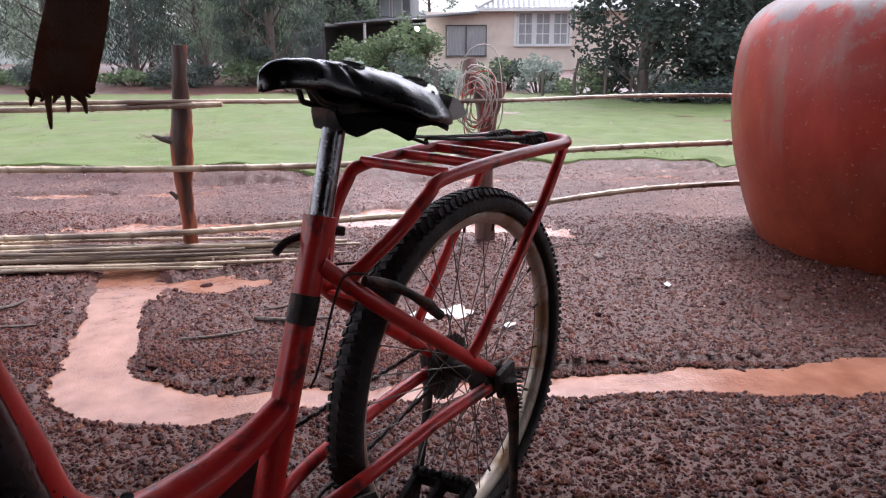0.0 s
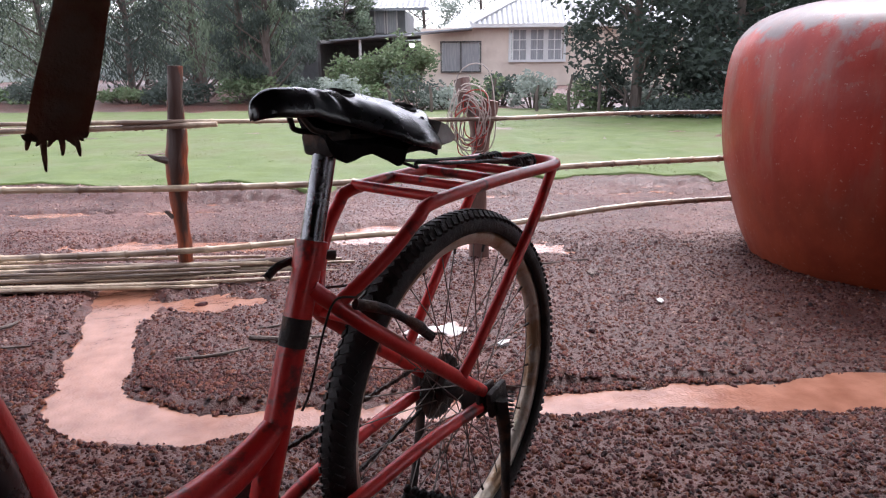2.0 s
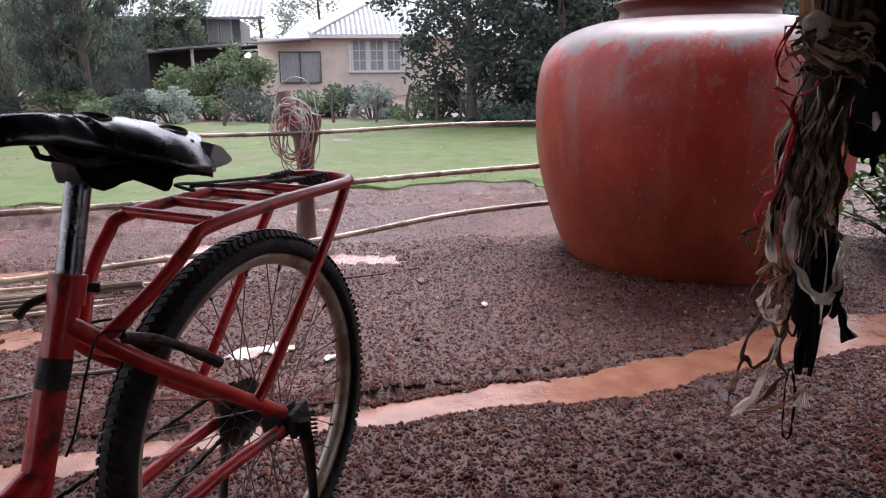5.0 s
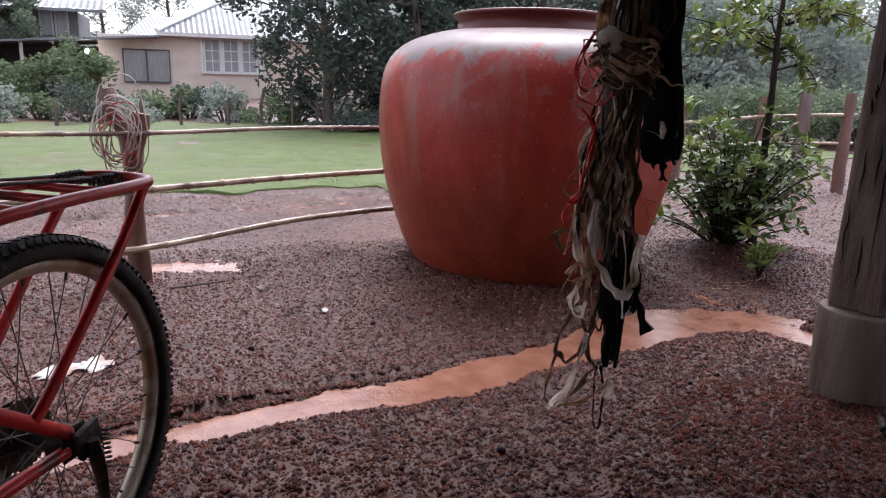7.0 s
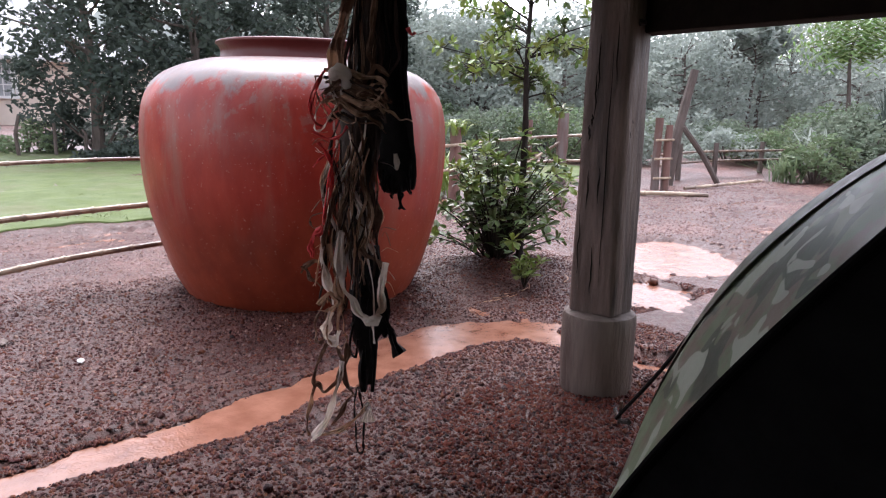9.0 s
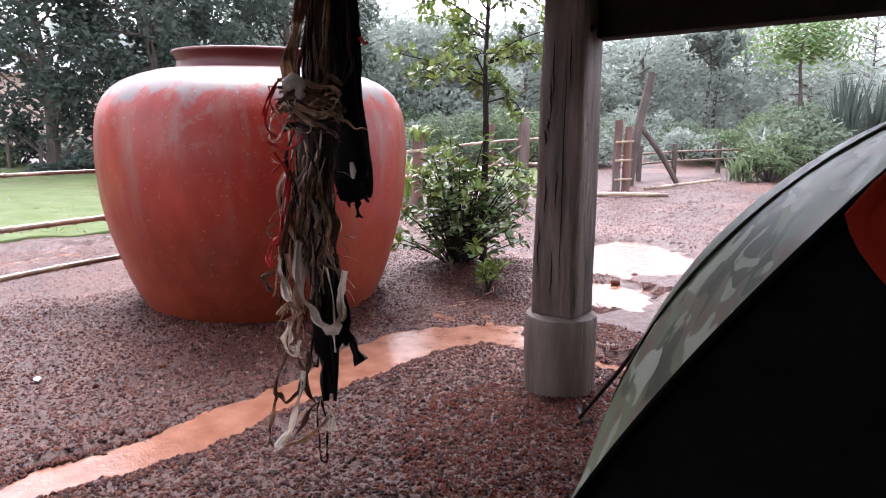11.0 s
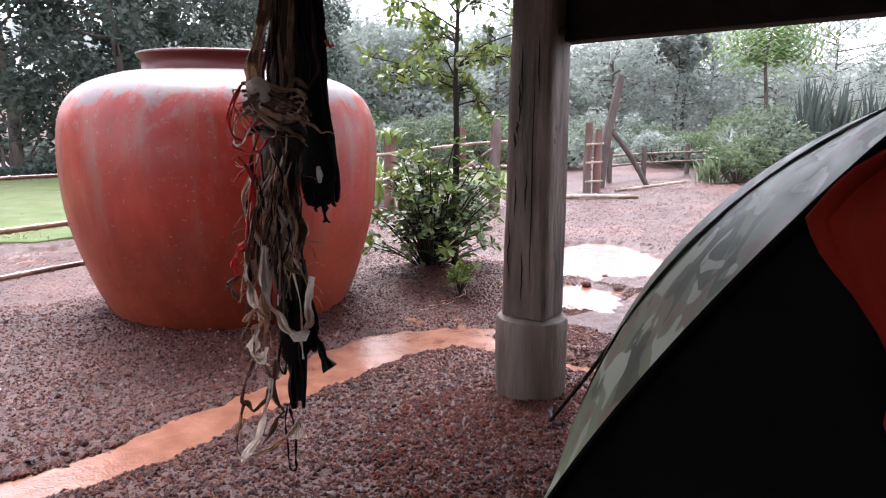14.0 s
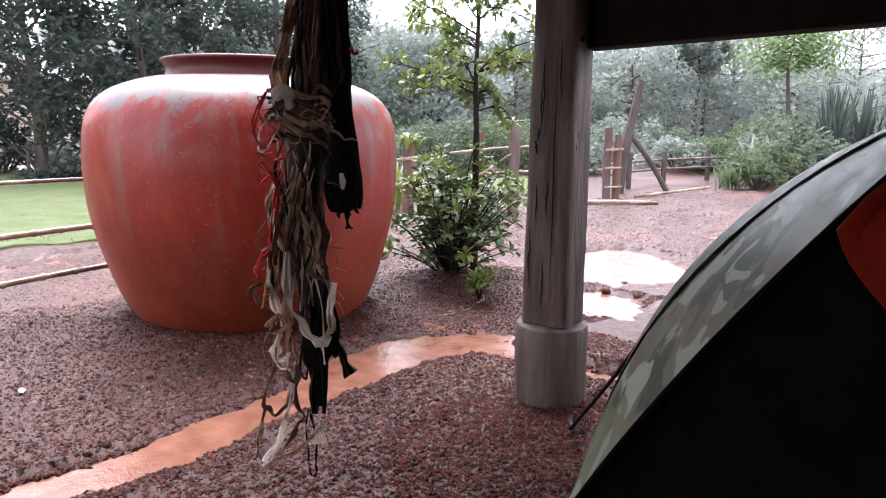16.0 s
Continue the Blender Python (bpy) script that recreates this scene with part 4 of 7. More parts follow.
# ---- far tree line closing the view, mist painted into its pale colour ----
n = 420
bv, bf = [], []
for k in range(n):
    az = -0.75 + 2.35 * k / (n - 1)
    tops = np.interp(az, [-0.75, -0.45, -0.38, -0.2, 0.1, 0.25, 0.5, 0.62, 0.9, 1.1, 1.3, 1.6], [6.0, 4.0, 2.4, 4.0, 4.0, 8.0, 8.0, 7.0, 6.2, 5.4, 4.6, 4.5])
    h = tops * (1 + 0.16 * noise.noise((az * 14, 0, 0)) + 0.10 * noise.noise((az * 60, 3, 0)) + 0.06 * noise.noise((az * 170, 7, 0)))
    for d, z in ((58, -1.0), (59, h * 0.6), (61, h), (75, h * 0.5)):
        r = d + 1.5 * noise.noise((az * 40, z * 0.4, 5))
        bv.append((r * math.sin(az), r * math.cos(az), z))
for k in range(n - 1):
    for j in range(3):
        bf.append((k * 4 + j, k * 4 + 4 + j, k * 4 + 5 + j, k * 4 + 1 + j))
whole("backdrop", Geo().add(bv, bf), M_HILL, "wooded skyline with rain haze put into its colour", "tree line", kind="structure", smooth="round")

# ---- trees and hedge beyond the lawn ----
for i, (x, y, h, s, low) in enumerate([(3.2, 12.8, 4.8, 1.45, 0.12), (4.6, 12.2, 4.6, 1.4, 0.10), (5.6, 13.6, 5.6, 1.7, 0.12), (7.2, 12.4, 5.4, 1.6, 0.10), (9.0, 13.4, 3.6, 1.8, 0.10), (11.2, 12.6, 2.9, 1.8, 0.1), (8.2, 17.0, 5.2, 2.2, 0.15)]):
    tree(x, y, h, s, (M_LEAF_DARK if i < 4 else M_LEAF_MIST), 100 + i, 44, 260, 0.115, "dense dark green tree beside the lawn, dripping", low, 0.4, 0.11)
for i, (x, y, h, s) in enumerate([(-5.4, 18, 7.0, 1.7), (-7.2, 20, 8.0, 2.0), (-4.6, 17.0, 6.0, 1.2), (-8.6, 23, 8.5, 2.2), (-7.6, 27, 9.0, 2.3), (-9.8, 21, 6.4, 2.0), (-12.8, 22, 8.0, 2.4), (-14.5, 19, 7.6, 2.4), (-17.5, 22, 8.0, 2.6), (-16, 27, 9, 2.6)]):
    tree(x, y, h, s, M_LEAF_DARK if i % 3 else M_LEAF_DULL, 200 + i, 40, 260, 0.16, "tall weeping tree with hanging grey-green foliage", 0.08, 1.6, 0.12, 0.22)
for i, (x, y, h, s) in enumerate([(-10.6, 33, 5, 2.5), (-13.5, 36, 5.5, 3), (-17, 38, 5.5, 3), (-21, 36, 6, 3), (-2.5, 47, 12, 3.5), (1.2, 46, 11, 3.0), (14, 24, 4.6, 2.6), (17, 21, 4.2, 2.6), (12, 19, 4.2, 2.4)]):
    tree(x, y, h, s, M_LEAF_MIST, 300 + i, 28, 220, 0.2, "distant tree with rain haze put into its leaf colour", 0.15, 0.4, 0.14)

tree(-5.7, 34.0, 5.0, 1.7, M_LEAF_DULL, 330, 28, 220, 0.16, "grey-green tree between the two houses", 0.35, 0.4, 0.12)


def bush(x, y, r, h, mat, seed, leaf=0.1, per=110, clumps=14, label="", name="bush", narrow=0.5, group="garden bushes"):
    q = random.Random(seed)
    root = thing(name, label, "bush", pose(x, y, 0), group=group)
    g = Geo()
    cs, rs = [], []
    for k in range(clumps):
        a = k * 2.4
        d = r * math.sqrt((k + 0.5) / clumps) * 0.85
        z = h * q.uniform(0.25, 0.95) * (1 - 0.35 * (d / r) ** 2)
        c = (d * math.cos(a), d * math.sin(a), z)
        cs.append(c)
        t = q.uniform(0.28, 0.45) * r
        rs.append((t, t, min(t, h * 0.3)))
        tube(g, smooth_line([(c[0] * 0.2, c[1] * 0.2, 0), (c[0] * 0.7, c[1] * 0.7, z * 0.6), c], 3), [0.02, 0.018, 0.016, 0.013, 0.01, 0.008, 0.005], 5, cap=False)
    part("stem", g, M_BARK, root)
    leaf_cloud(cs, rs, per, leaf, mat, "leaves", seed, root, "", 0.2, narrow)
    return root


for i in range(17):
    x = -3.4 + i * 0.62 + rng.uniform(-0.15, 0.15)
    y = 14.0 + rng.uniform(-0.8, 1.2)
    bush(x, y, rng.uniform(0.45, 0.75), rng.uniform(0.45, 0.85), (M_LEAF_MID, M_LEAF_DARK, M_LEAF_MIST)[i % 3], 400 + i, 0.085, 100, 11, "untrimmed green hedge bush in front of the house")
bush(-1.55, 19, 1.0, 1.55, M_LEAF_MID, 450, 0.12, 170, 18, "rounded light green garden bush before the house")
bush(-2.9, 19.5, 0.9, 1.2, M_LEAF_MID, 451, 0.12, 150, 16, "green garden bush beside the porch")
for i in range(9):
    bush(-5 - i * 1.5, 17 + rng.uniform(-1, 2), 0.9, rng.uniform(0.35, 0.7), M_LEAF_DARK if i % 2 else M_LEAF_MID, 460 + i, 0.11, 110, 12, "low dark green undergrowth beneath the trees")
for i in range(12):
    bush(3.2 + i * 0.75, 11.6 + rng.uniform(-0.5, 0.5) - 0.1 * i, 0.6, rng.uniform(0.3, 0.6), M_LEAF_DARK, 480 + i, 0.09, 100, 11, "low dark undergrowth beneath the trees")
# rough pickets along the garden
for i in range(14):
    x = -1.2 + i * 0.62 + rng.uniform(-0.2, 0.2)
    g = tube(Geo(), [(x, 12.6, -0.05), (x + rng.uniform(-0.03, 0.03), 12.6, 0.4), (x + rng.uniform(-0.05, 0.05), 12.6, rng.uniform(0.42, 0.7))], [0.03, 0.028, 0.022], 7)
    whole("garden_stake", g, M_BARK, "dark rough wooden stake of the garden fence", "fence stake", "garden stakes")

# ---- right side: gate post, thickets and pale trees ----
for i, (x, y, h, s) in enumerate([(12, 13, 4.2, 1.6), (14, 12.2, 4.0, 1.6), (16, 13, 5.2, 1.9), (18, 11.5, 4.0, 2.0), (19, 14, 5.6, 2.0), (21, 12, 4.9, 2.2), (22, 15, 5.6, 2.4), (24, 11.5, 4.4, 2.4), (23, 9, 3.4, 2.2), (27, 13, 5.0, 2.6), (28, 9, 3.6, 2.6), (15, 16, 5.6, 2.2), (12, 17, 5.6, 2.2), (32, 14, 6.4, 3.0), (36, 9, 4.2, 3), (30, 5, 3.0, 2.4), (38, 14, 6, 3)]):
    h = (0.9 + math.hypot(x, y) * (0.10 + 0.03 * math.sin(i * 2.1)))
    tree(x, y, h, s, M_LEAF_MIST, 500 + i, 30, 240, 0.13, "grey-green tree beyond the yard, leaf colour paled for rain haze", 0.06, 0.4, 0.10)
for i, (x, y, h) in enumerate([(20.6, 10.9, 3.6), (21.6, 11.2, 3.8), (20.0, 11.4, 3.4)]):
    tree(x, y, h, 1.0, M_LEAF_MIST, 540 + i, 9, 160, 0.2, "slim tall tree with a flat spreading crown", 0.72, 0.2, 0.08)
for i in range(22):
    a = rng.uniform(0.2, 0.95)
    d = rng.uniform(11, 17)
    bush(0.5 + d * math.cos(a), -0.2 + d * math.sin(a), 0.9, rng.uniform(0.6, 1.1), (M_LEAF_DULL, M_LEAF_MID, M_LEAF_MIST)[i % 3], 560 + i, 0.08, 220, 12, "wet grey-green thicket at the edge of the yard", group="thickets")


def blade_clump(x, y, n, tall, spread, wide, mat, seed, label, name="tall_grass", cat="plant", bend=0.5):
    """Arching long leaves rising from one foot."""
    q = random.Random(seed)
    root = thing(name, label, cat, pose(x, y, 0))
    for k in range(n):
        g = Geo()
        a, t = q.uniform(0, 6.283), tall * q.uniform(0.55, 1.05)
        out = spread * q.uniform(0.2, 1.0)
        fx, fy = q.uniform(-0.3, 0.3) * spread, q.uniform(-0.3, 0.3) * spread
        c, s = math.cos(a), math.sin(a)
        pts = []
        for i in range(6):
            w = i / 5
            pts.append((fx + c * out * w ** 1.8, fy + s * out * w ** 1.8, t * (w - bend * 0.5 * w ** 3)))
        ww = wide * q.uniform(0.7, 1.2)
        vs, fs = [], []
        for i, p in enumerate(pts):
            h = ww * (0.35, 0.9, 1.0, 0.85, 0.5, 0.04)[i]
            vs += [(p[0] - s * h, p[1] + c * h, p[2] + 0.3 * h), (p[0], p[1], p[2]), (p[0] + s * h, p[1] - c * h, p[2] + 0.3 * h)]
        for i in range(5):
            b = i * 3
            fs += [(b, b + 1, b + 4, b + 3), (b + 1, b + 2, b + 5, b + 4)]
        g.add(vs, fs)
        part("leaf", g, mat, root)
    return root


bush(10.4, 4.25, 0.5, 0.62, M_LEAF_MID, 600, 0.08, 90, 13, "bright green leafy bush by the gate", group="thickets")
bush(11.4, 4.1, 0.7, 0.9, M_LEAF_DULL, 601, 0.09, 120, 16, "dark grey-green bush by the gate", group="thickets")
bush(12.3, 4.5, 0.8, 1.0, M_LEAF_DULL, 602, 0.10, 170, 18, "dull green bush by the gate", group="thickets")
blade_clump(10.1, 4.5, 60, 0.5, 0.6, 0.014, M_LEAF_MID, 610, "arching long-leaved grass clump by the gate")
blade_clump(11.0, 4.5, 46, 1.0, 0.5, 0.02, M_LEAF_MIST, 611, "tall pale reed-like leaves behind the bush")
for i, (x, y) in enumerate([(12.1, 3.9), (12.7, 3.7), (13.2, 3.4), (13.6, 3.1), (12.9, 4.2)]):
    blade_clump(x, y, 44, 1.6 + 0.2 * rng.random(), 0.4, 0.035, M_LEAF_DARK, 620 + i, "upright dark cane leaves beside the yard", "cane_clump", bend=0.15)


def feather_tree(x, y, tall, seed):
    """Young tree with drooping feathered leaves."""
    q = random.Random(seed)
    root = thing("tree", "slender young tree with drooping feathery bright green leaves", "tree", pose(x, y, 0), group="trees round the yard")
    g = tube(Geo(), smooth_line([(0, 0, 0), (0.05, 0, tall * 0.4), (0.0, 0.05, tall * 0.7), (0.05, 0, tall * 0.9)], 4), [0.05 - 0.003 * i for i in range(13)], 7)
    part("trunk", g, M_BARK, root)
    lv = Geo()
    for k in range(84):
        a = k * 2.4
        h = tall * (0.66 + 0.32 * (k / 84))
        ln = q.uniform(0.65, 1.2)
        pts = [(math.cos(a) * ln * w, math.sin(a) * ln * w, h + 0.25 * math.sin(w * 2.2) - 0.28 * w * w) for w in np.linspace(0, 1, 9)]
        for i in range(1, 9):
            p, o = Vector(pts[i]), Vector(pts[i - 1])
            t = (p - o).normalized()
            sd = t.cross(Vector((0, 0, 1))).normalized()
            for s in (-1, 1):
                tip = p + sd * s * 0.22 * math.sin(0.4 + i / 9 * 2.4) + t * 0.04 - Vector((0, 0, 0.07))
                m = (p + tip) / 2 + t * 0.026
                m2 = (p + tip) / 2 - t * 0.026
                lv.add([p, m, tip, m2], [(0, 1, 2), (0, 2, 3)])
    part("leaves", lv, M_LEAF_FRESH, root, "", False)


feather_tree(13.4, 5.2, 2.68, 7)


# gate post of two logs bound by rungs
gate = thing("gate_post", "pair of red-brown logs joined by short rungs", "gate post")
for dx, dy, h, r in ((7.66, 4.87, 0.86, 0.05), (7.75, 4.79, 0.78, 0.052)):
    part("log", fence_log([(dx, dy, -0.05), (dx, dy, 0.4), (dx + 0.01, dy, h)], [r, r * 0.96, r * 0.9], "", int(dy * 10)), M_OLDLOG, gate)
for z in (0.15, 0.38, 0.6):
    part("rung", tube(Geo(), [(7.57, 4.83, z), (7.74, 4.70, z + 0.01)], 0.014, 7), M_BAMBOO, gate)
whole("pole", tube(Geo(), smooth_line([(8.25, 5.1, -0.05), (8.33, 5.05, 0.7), (8.46, 4.97, 1.45)], 5), [0.07 - 0.002 * i for i in range(11)], 8), M_BARK, "leaning weathered pole behind the gate post", "pole")
whole("pole", tube(Geo(), smooth_line([(8.35, 5.0, 0.75), (8.6, 4.85, 0.4), (8.8, 4.7, 0.0)], 4), 0.035, 7), M_BARK, "broken pole leaning by the gate", "pole")
for z in (0.22, 0.36):
    whole("bamboo_rail", bamboo([(8.3, 5.4, z), (9.8, 5.5, z + 0.02), (12.5, 5.2, z)], 0.016), M_BAMBOO_DARK, "dark thin rail of the far fence", "fence rail", "bamboo rails")
for x in (9.0, 9.9, 11.2, 12.3):
    whole("fence_post", tube(Geo(), [(x, 5.45, -0.05), (x, 5.45, 0.5)], [0.04, 0.035], 7), M_BARK, "short dark post of the far fence", "fence post", "fence posts")
whole("bamboo_cane", bamboo([(6.75, 4.75, 0.03), (7.15, 4.45, 0.04), (7.55, 4.08, 0.03)], 0.024), M_BAMBOO, "thick pale cane lying across the yard", "bamboo cane", "canes on the ground")
whole("bamboo_cane", bamboo([(7.95, 4.65, 0.03), (8.6, 4.5, 0.06), (9.1, 4.3, 0.10)], 0.018), M_BAMBOO, "pale cane lying beside the gate", "bamboo cane", "canes on the ground")
# fence behind the shrub
for x, y, h, r in ((4.55, 4.85, 0.76, 0.055), (5.4, 4.77, 0.83, 0.04), (5.62, 4.52, 0.9, 0.055), (5.95, 4.35, 0.88, 0.05), (3.45, 4.55, 0.72, 0.045)):
    whole("fence_post", fence_log([(x, y, -0.05), (x, y, 0.3), (x + 0.01, y, h)], [r, r, r * 0.9], "", int(x * 7)), M_OLDLOG, "red-brown log post of the fence behind the shrub", "fence post", "fence posts")
for pts in ([(1.75, 3.68, 0.62), (3.4, 4.5, 0.58), (4.55, 4.80, 0.60), (5.4, 4.72, 0.66), (6.0, 4.3, 0.70)], [(1.75, 3.68, 0.36), (3.4, 4.5, 0.36), (4.55, 4.80, 0.38), (5.4, 4.72, 0.42), (6.0, 4.3, 0.45)], [(5.35, 4.70, 0.42), (5.65, 4.46, 0.68)]):
    whole("bamboo_rail", bamboo(pts, 0.014), M_BAMBOO, "pale bamboo rail of the fence behind the shrub", "fence rail", "bamboo rails")
blade_clump(4.55, 4.85, 34, 0.3, 0.28, 0.016, M_LEAF_YELLOW, 640, "pale strap-leaved plant growing round a fence post", "potted_plant", bend=1.2)
bpy.data.objects["potted_plant"].location.z = 0.68
blade_clump(5.0, 5.6, 50, 0.7, 0.5, 0.014, M_LEAF_YELLOW, 641, "fine-leaved bright grass clump behind the fence")

# ---- red bicycle, seen from its left rear ----
def bicycle():
    root = thing("bicycle", "worn red step-through bicycle with black saddle and rear rack", "bicycle", pose(0.165, 1.035, 0, 0, 0, 236))
    R, T = 0.326, 0.026
    HZ = 0.33

    def at(m, *obs):
        for o in obs:
            o.matrix_local = m
    hub = pose(0, 0, HZ, 90)
    # rear wheel
    wheel = thing("rear_wheel", "", "")
    wheel.parent = root
    wheel.matrix_local = hub
    g = Geo()
    prof = []
    for k in range(14):
        a = math.pi * (k / 13) * 1.25 - math.pi * 0.125
        prof.append((R - T + T * math.sin(a), -T * math.cos(a)))
    lathe(g, [(p[0], p[1]) for p in prof], 96, close=True)
    part("tyre", g, M_RUBBER, wheel, "black tyre caked with mud", "round")
    kn = Geo()
    for k in range(128):
        a = 2 * math.pi * k / 128
        for row, off in ((-1, -0.0165), (0, 0.0), (1, 0.0165)):
            aa = a + (math.pi / 128 if row == 0 else 0)
            m = pose(0, 0, 0, 0, 0, math.degrees(aa)) @ pose(R - 0.0035 - abs(row) * 0.0055, 0, off, 0, -row * 32, 0) @ pose(0, 0, 0, 28 * (1 if row >= 0 else -1), 0, 0)
            block(kn, (0.010, 0.0086, 0.0155), m)
    tagged(part("tread", kn, M_RUBBER, wheel, "", False), kind="stuff")
    g = Geo()
    rp = [(0.274, -0.013), (0.282, -0.0145), (0.292, -0.013), (0.292, 0.013), (0.282, 0.0145), (0.274, 0.013), (0.268, 0.008), (0.266, 0.0), (0.268, -0.008)]
    lathe(g, rp, 96, close=True)
    part("rim", g, M_RIM, wheel, "mud-stained alloy rim", "round")
    lathe_hub = lathe(Geo(), [(0.008, -0.06), (0.022, -0.058), (0.03, -0.032), (0.03, -0.028), (0.016, -0.024), (0.014, 0.024), (0.028, 0.028), (0.028, 0.032), (0.014, 0.036), (0.007, 0.065)], 24)
    part("hub", lathe_hub, M_IRON, wheel)
    for k in range(36):
        side = 1 if k % 2 else -1
        a = 2 * math.pi * k / 36
        b = a + (0.9 if (k // 2) % 2 else -0.9)
        g = tube(Geo(), [(0.027 * math.cos(b), 0.027 * math.sin(b), side * 0.03), (0.268 * math.cos(a), 0.268 * math.sin(a), side * 0.003)], 0.0011, 5)
        part("spoke", g, M_SPOKE, wheel)
        if k % 2:
            g = tube(Geo(), [(0.253 * math.cos(a), 0.253 * math.sin(a), 0.0035), (0.269 * math.cos(a), 0.269 * math.sin(a), 0.003)], 0.0026, 6)
            part("nipple", g, M_IRON, wheel)
    for k in range(6):
        rr = 0.028 + 0.006 * k
        g = Geo()
        prof = []
        n = 40 + 6 * k
        ring = [((rr + (0.004 if i % 2 else 0)) * math.cos(2 * math.pi * i / n), (rr + (0.004 if i % 2 else 0)) * math.sin(2 * math.pi * i / n)) for i in range(n)]
        zz = 0.036 + 0.0042 * (5 - k)
        g.add([(x, y, zz) for x, y in ring] + [(x, y, zz + 0.0018) for x, y in ring], [tuple(range(n - 1, -1, -1)), tuple(range(n, 2 * n))] + [(i, (i + 1) % n, n + (i + 1) % n, n + i) for i in range(n)])
        part("sprocket", g, M_IRON, wheel, "greasy toothed sprocket", False)

    def pipe(name, pts, r, mat, label="", seg=14, soft=6):
        line = smooth_line(pts, soft) if len(pts) > 2 else pts
        return part(name, tube(Geo(), line, r, seg), mat, root, label)
    # frame
    st_top, st_bot = (0.329, 0, 0.668), (0.464, 0, 0.28)
    pipe("seat_tube", [st_top, st_bot], 0.0185, M_REDPAINT)
    pipe("seat_collar", [(0.327, 0, 0.676), (0.337, 0, 0.64)], 0.0215, M_REDPAINT)
    pipe("seat_band", [(0.3595, 0, 0.580), (0.372, 0, 0.544)], 0.0192, M_IRON, "black band round the seat tube")
    pipe("seat_post", [(0.288, 0, 0.81), (0.333, 0, 0.655)], 0.0152, M_STEEL, "scuffed chrome seat post")
    pipe("clamp_bolt", [(0.31, -0.012, 0.652), (0.287, 0.0, 0.647)], 0.0066, M_IRON)
    pipe("clamp_lever", [(0.345, -0.02, 0.65), (0.365, -0.026, 0.645), (0.382, -0.028, 0.634)], 0.0055, M_IRON, "", 8)
    pipe("main_tube", [(0.398, 0, 0.452), (0.46, 0, 0.42), (0.55, 0, 0.40), (0.63, 0, 0.405), (0.69, 0, 0.45), (0.715, 0, 0.53), (0.74, 0, 0.62), (0.80, 0, 0.85)], [0.016 + 0.011 * min(1, i / 12) for i in range(43)], M_REDPAINT)
    pipe("head_tube", [(0.79, 0, 0.82), (0.765, 0, 0.95)], 0.022, M_REDPAINT)
    # second, black tube laid along the rising tube
    g = Geo()
    line = smooth_line([(0.70, 0.012, 0.38), (0.735, 0.014, 0.47), (0.755, 0.015, 0.56), (0.79, 0.016, 0.70), (0.83, 0.016, 0.86)], 6)
    tube(g, line, [0.034] * len(line), 14, flat=1.2)
    part("tube_cover", g, M_BLACK, root, "black tube along the front tube")
    pipe("frame_screw", [(0.628, 0.01, 0.432), (0.628, 0.012, 0.441)], 0.007, M_STEEL, "", 10)
    for s in (1, -1):
        pipe("seat_stay", [(0.345, s * 0.012, 0.618), (0.30, s * 0.034, 0.573), (0.24, s * 0.048, 0.522), (0.012, s * 0.06, 0.352)], 0.0115, M_REDPAINT)
        pipe("chain_stay", [(0.02, s * 0.06, 0.325), (0.15, s * 0.054, 0.322), (0.33, s * 0.045, 0.302), (0.43, s * 0.025, 0.285)], 0.0105, M_REDPAINT)
        g = Geo()
        block(g, (0.05, 0.006, 0.055), pose(0.005, s * 0.062, 0.335), 0.002)
        part("dropout", g, M_IRON, root)
        pipe("axle_nut", [(0, s * 0.064, HZ), (0, s * 0.084, HZ)], 0.0095, M_IRON, "", 6)
    pipe("stay_bridge", [(0.285, -0.038, 0.56), (0.285, 0.038, 0.56)], 0.009, M_REDPAINT)
    pipe("bottom_bracket", [(0.455, -0.04, 0.285), (0.455, 0.04, 0.285)], 0.021, M_REDPAINT)
    # rear carrier
    rack = thing("rack", "", "")
    rack.parent = root

    def rod(name, pts, r, mat=M_REDPAINT, label="", soft=6, seg=12):
        line = smooth_line(pts, soft) if len(pts) > 2 else pts
        return part(name, tube(Geo(), line, r, seg), mat, rack, label)
    W = 0.075
    rod("rack_frame", [(0.315, 0.026, 0.588), (0.25, 0.06, 0.645), (0.20, W, 0.690), (0.165, W, 0.707), (0.0, W, 0.715), (-0.18, W, 0.716), (-0.228, W - 0.012, 0.717), (-0.243, W - 0.045, 0.718), (-0.243, 0, 0.719), (-0.243, -W + 0.045, 0.72), (-0.205, -W + 0.01, 0.72), (-0.17, -W, 0.72),
                       (0.0, -W, 0.72), (0.165, -W, 0.713), (0.20, -W, 0.693), (0.25, -0.06, 0.645), (0.30, -0.026, 0.585)], 0.0098, M_REDPAINT, "", 5)
    for u in (0.165, 0.075, -0.015, -0.105):
        rod("cross_bar", [(u, -W, 0.719), (u - 0.006, W, 0.714)], 0.0078)
    for s in (1, -1):
        rod("rack_leg", [(-0.205, s * (W - 0.004), 0.712), (-0.125, s * 0.074, 0.62), (0.03, s * 0.066, 0.45), (0.075, s * 0.062, 0.405)], 0.0092)
    # spring trap on the carrier
    trap = thing("spring_clip", "", "")
    trap.parent = root
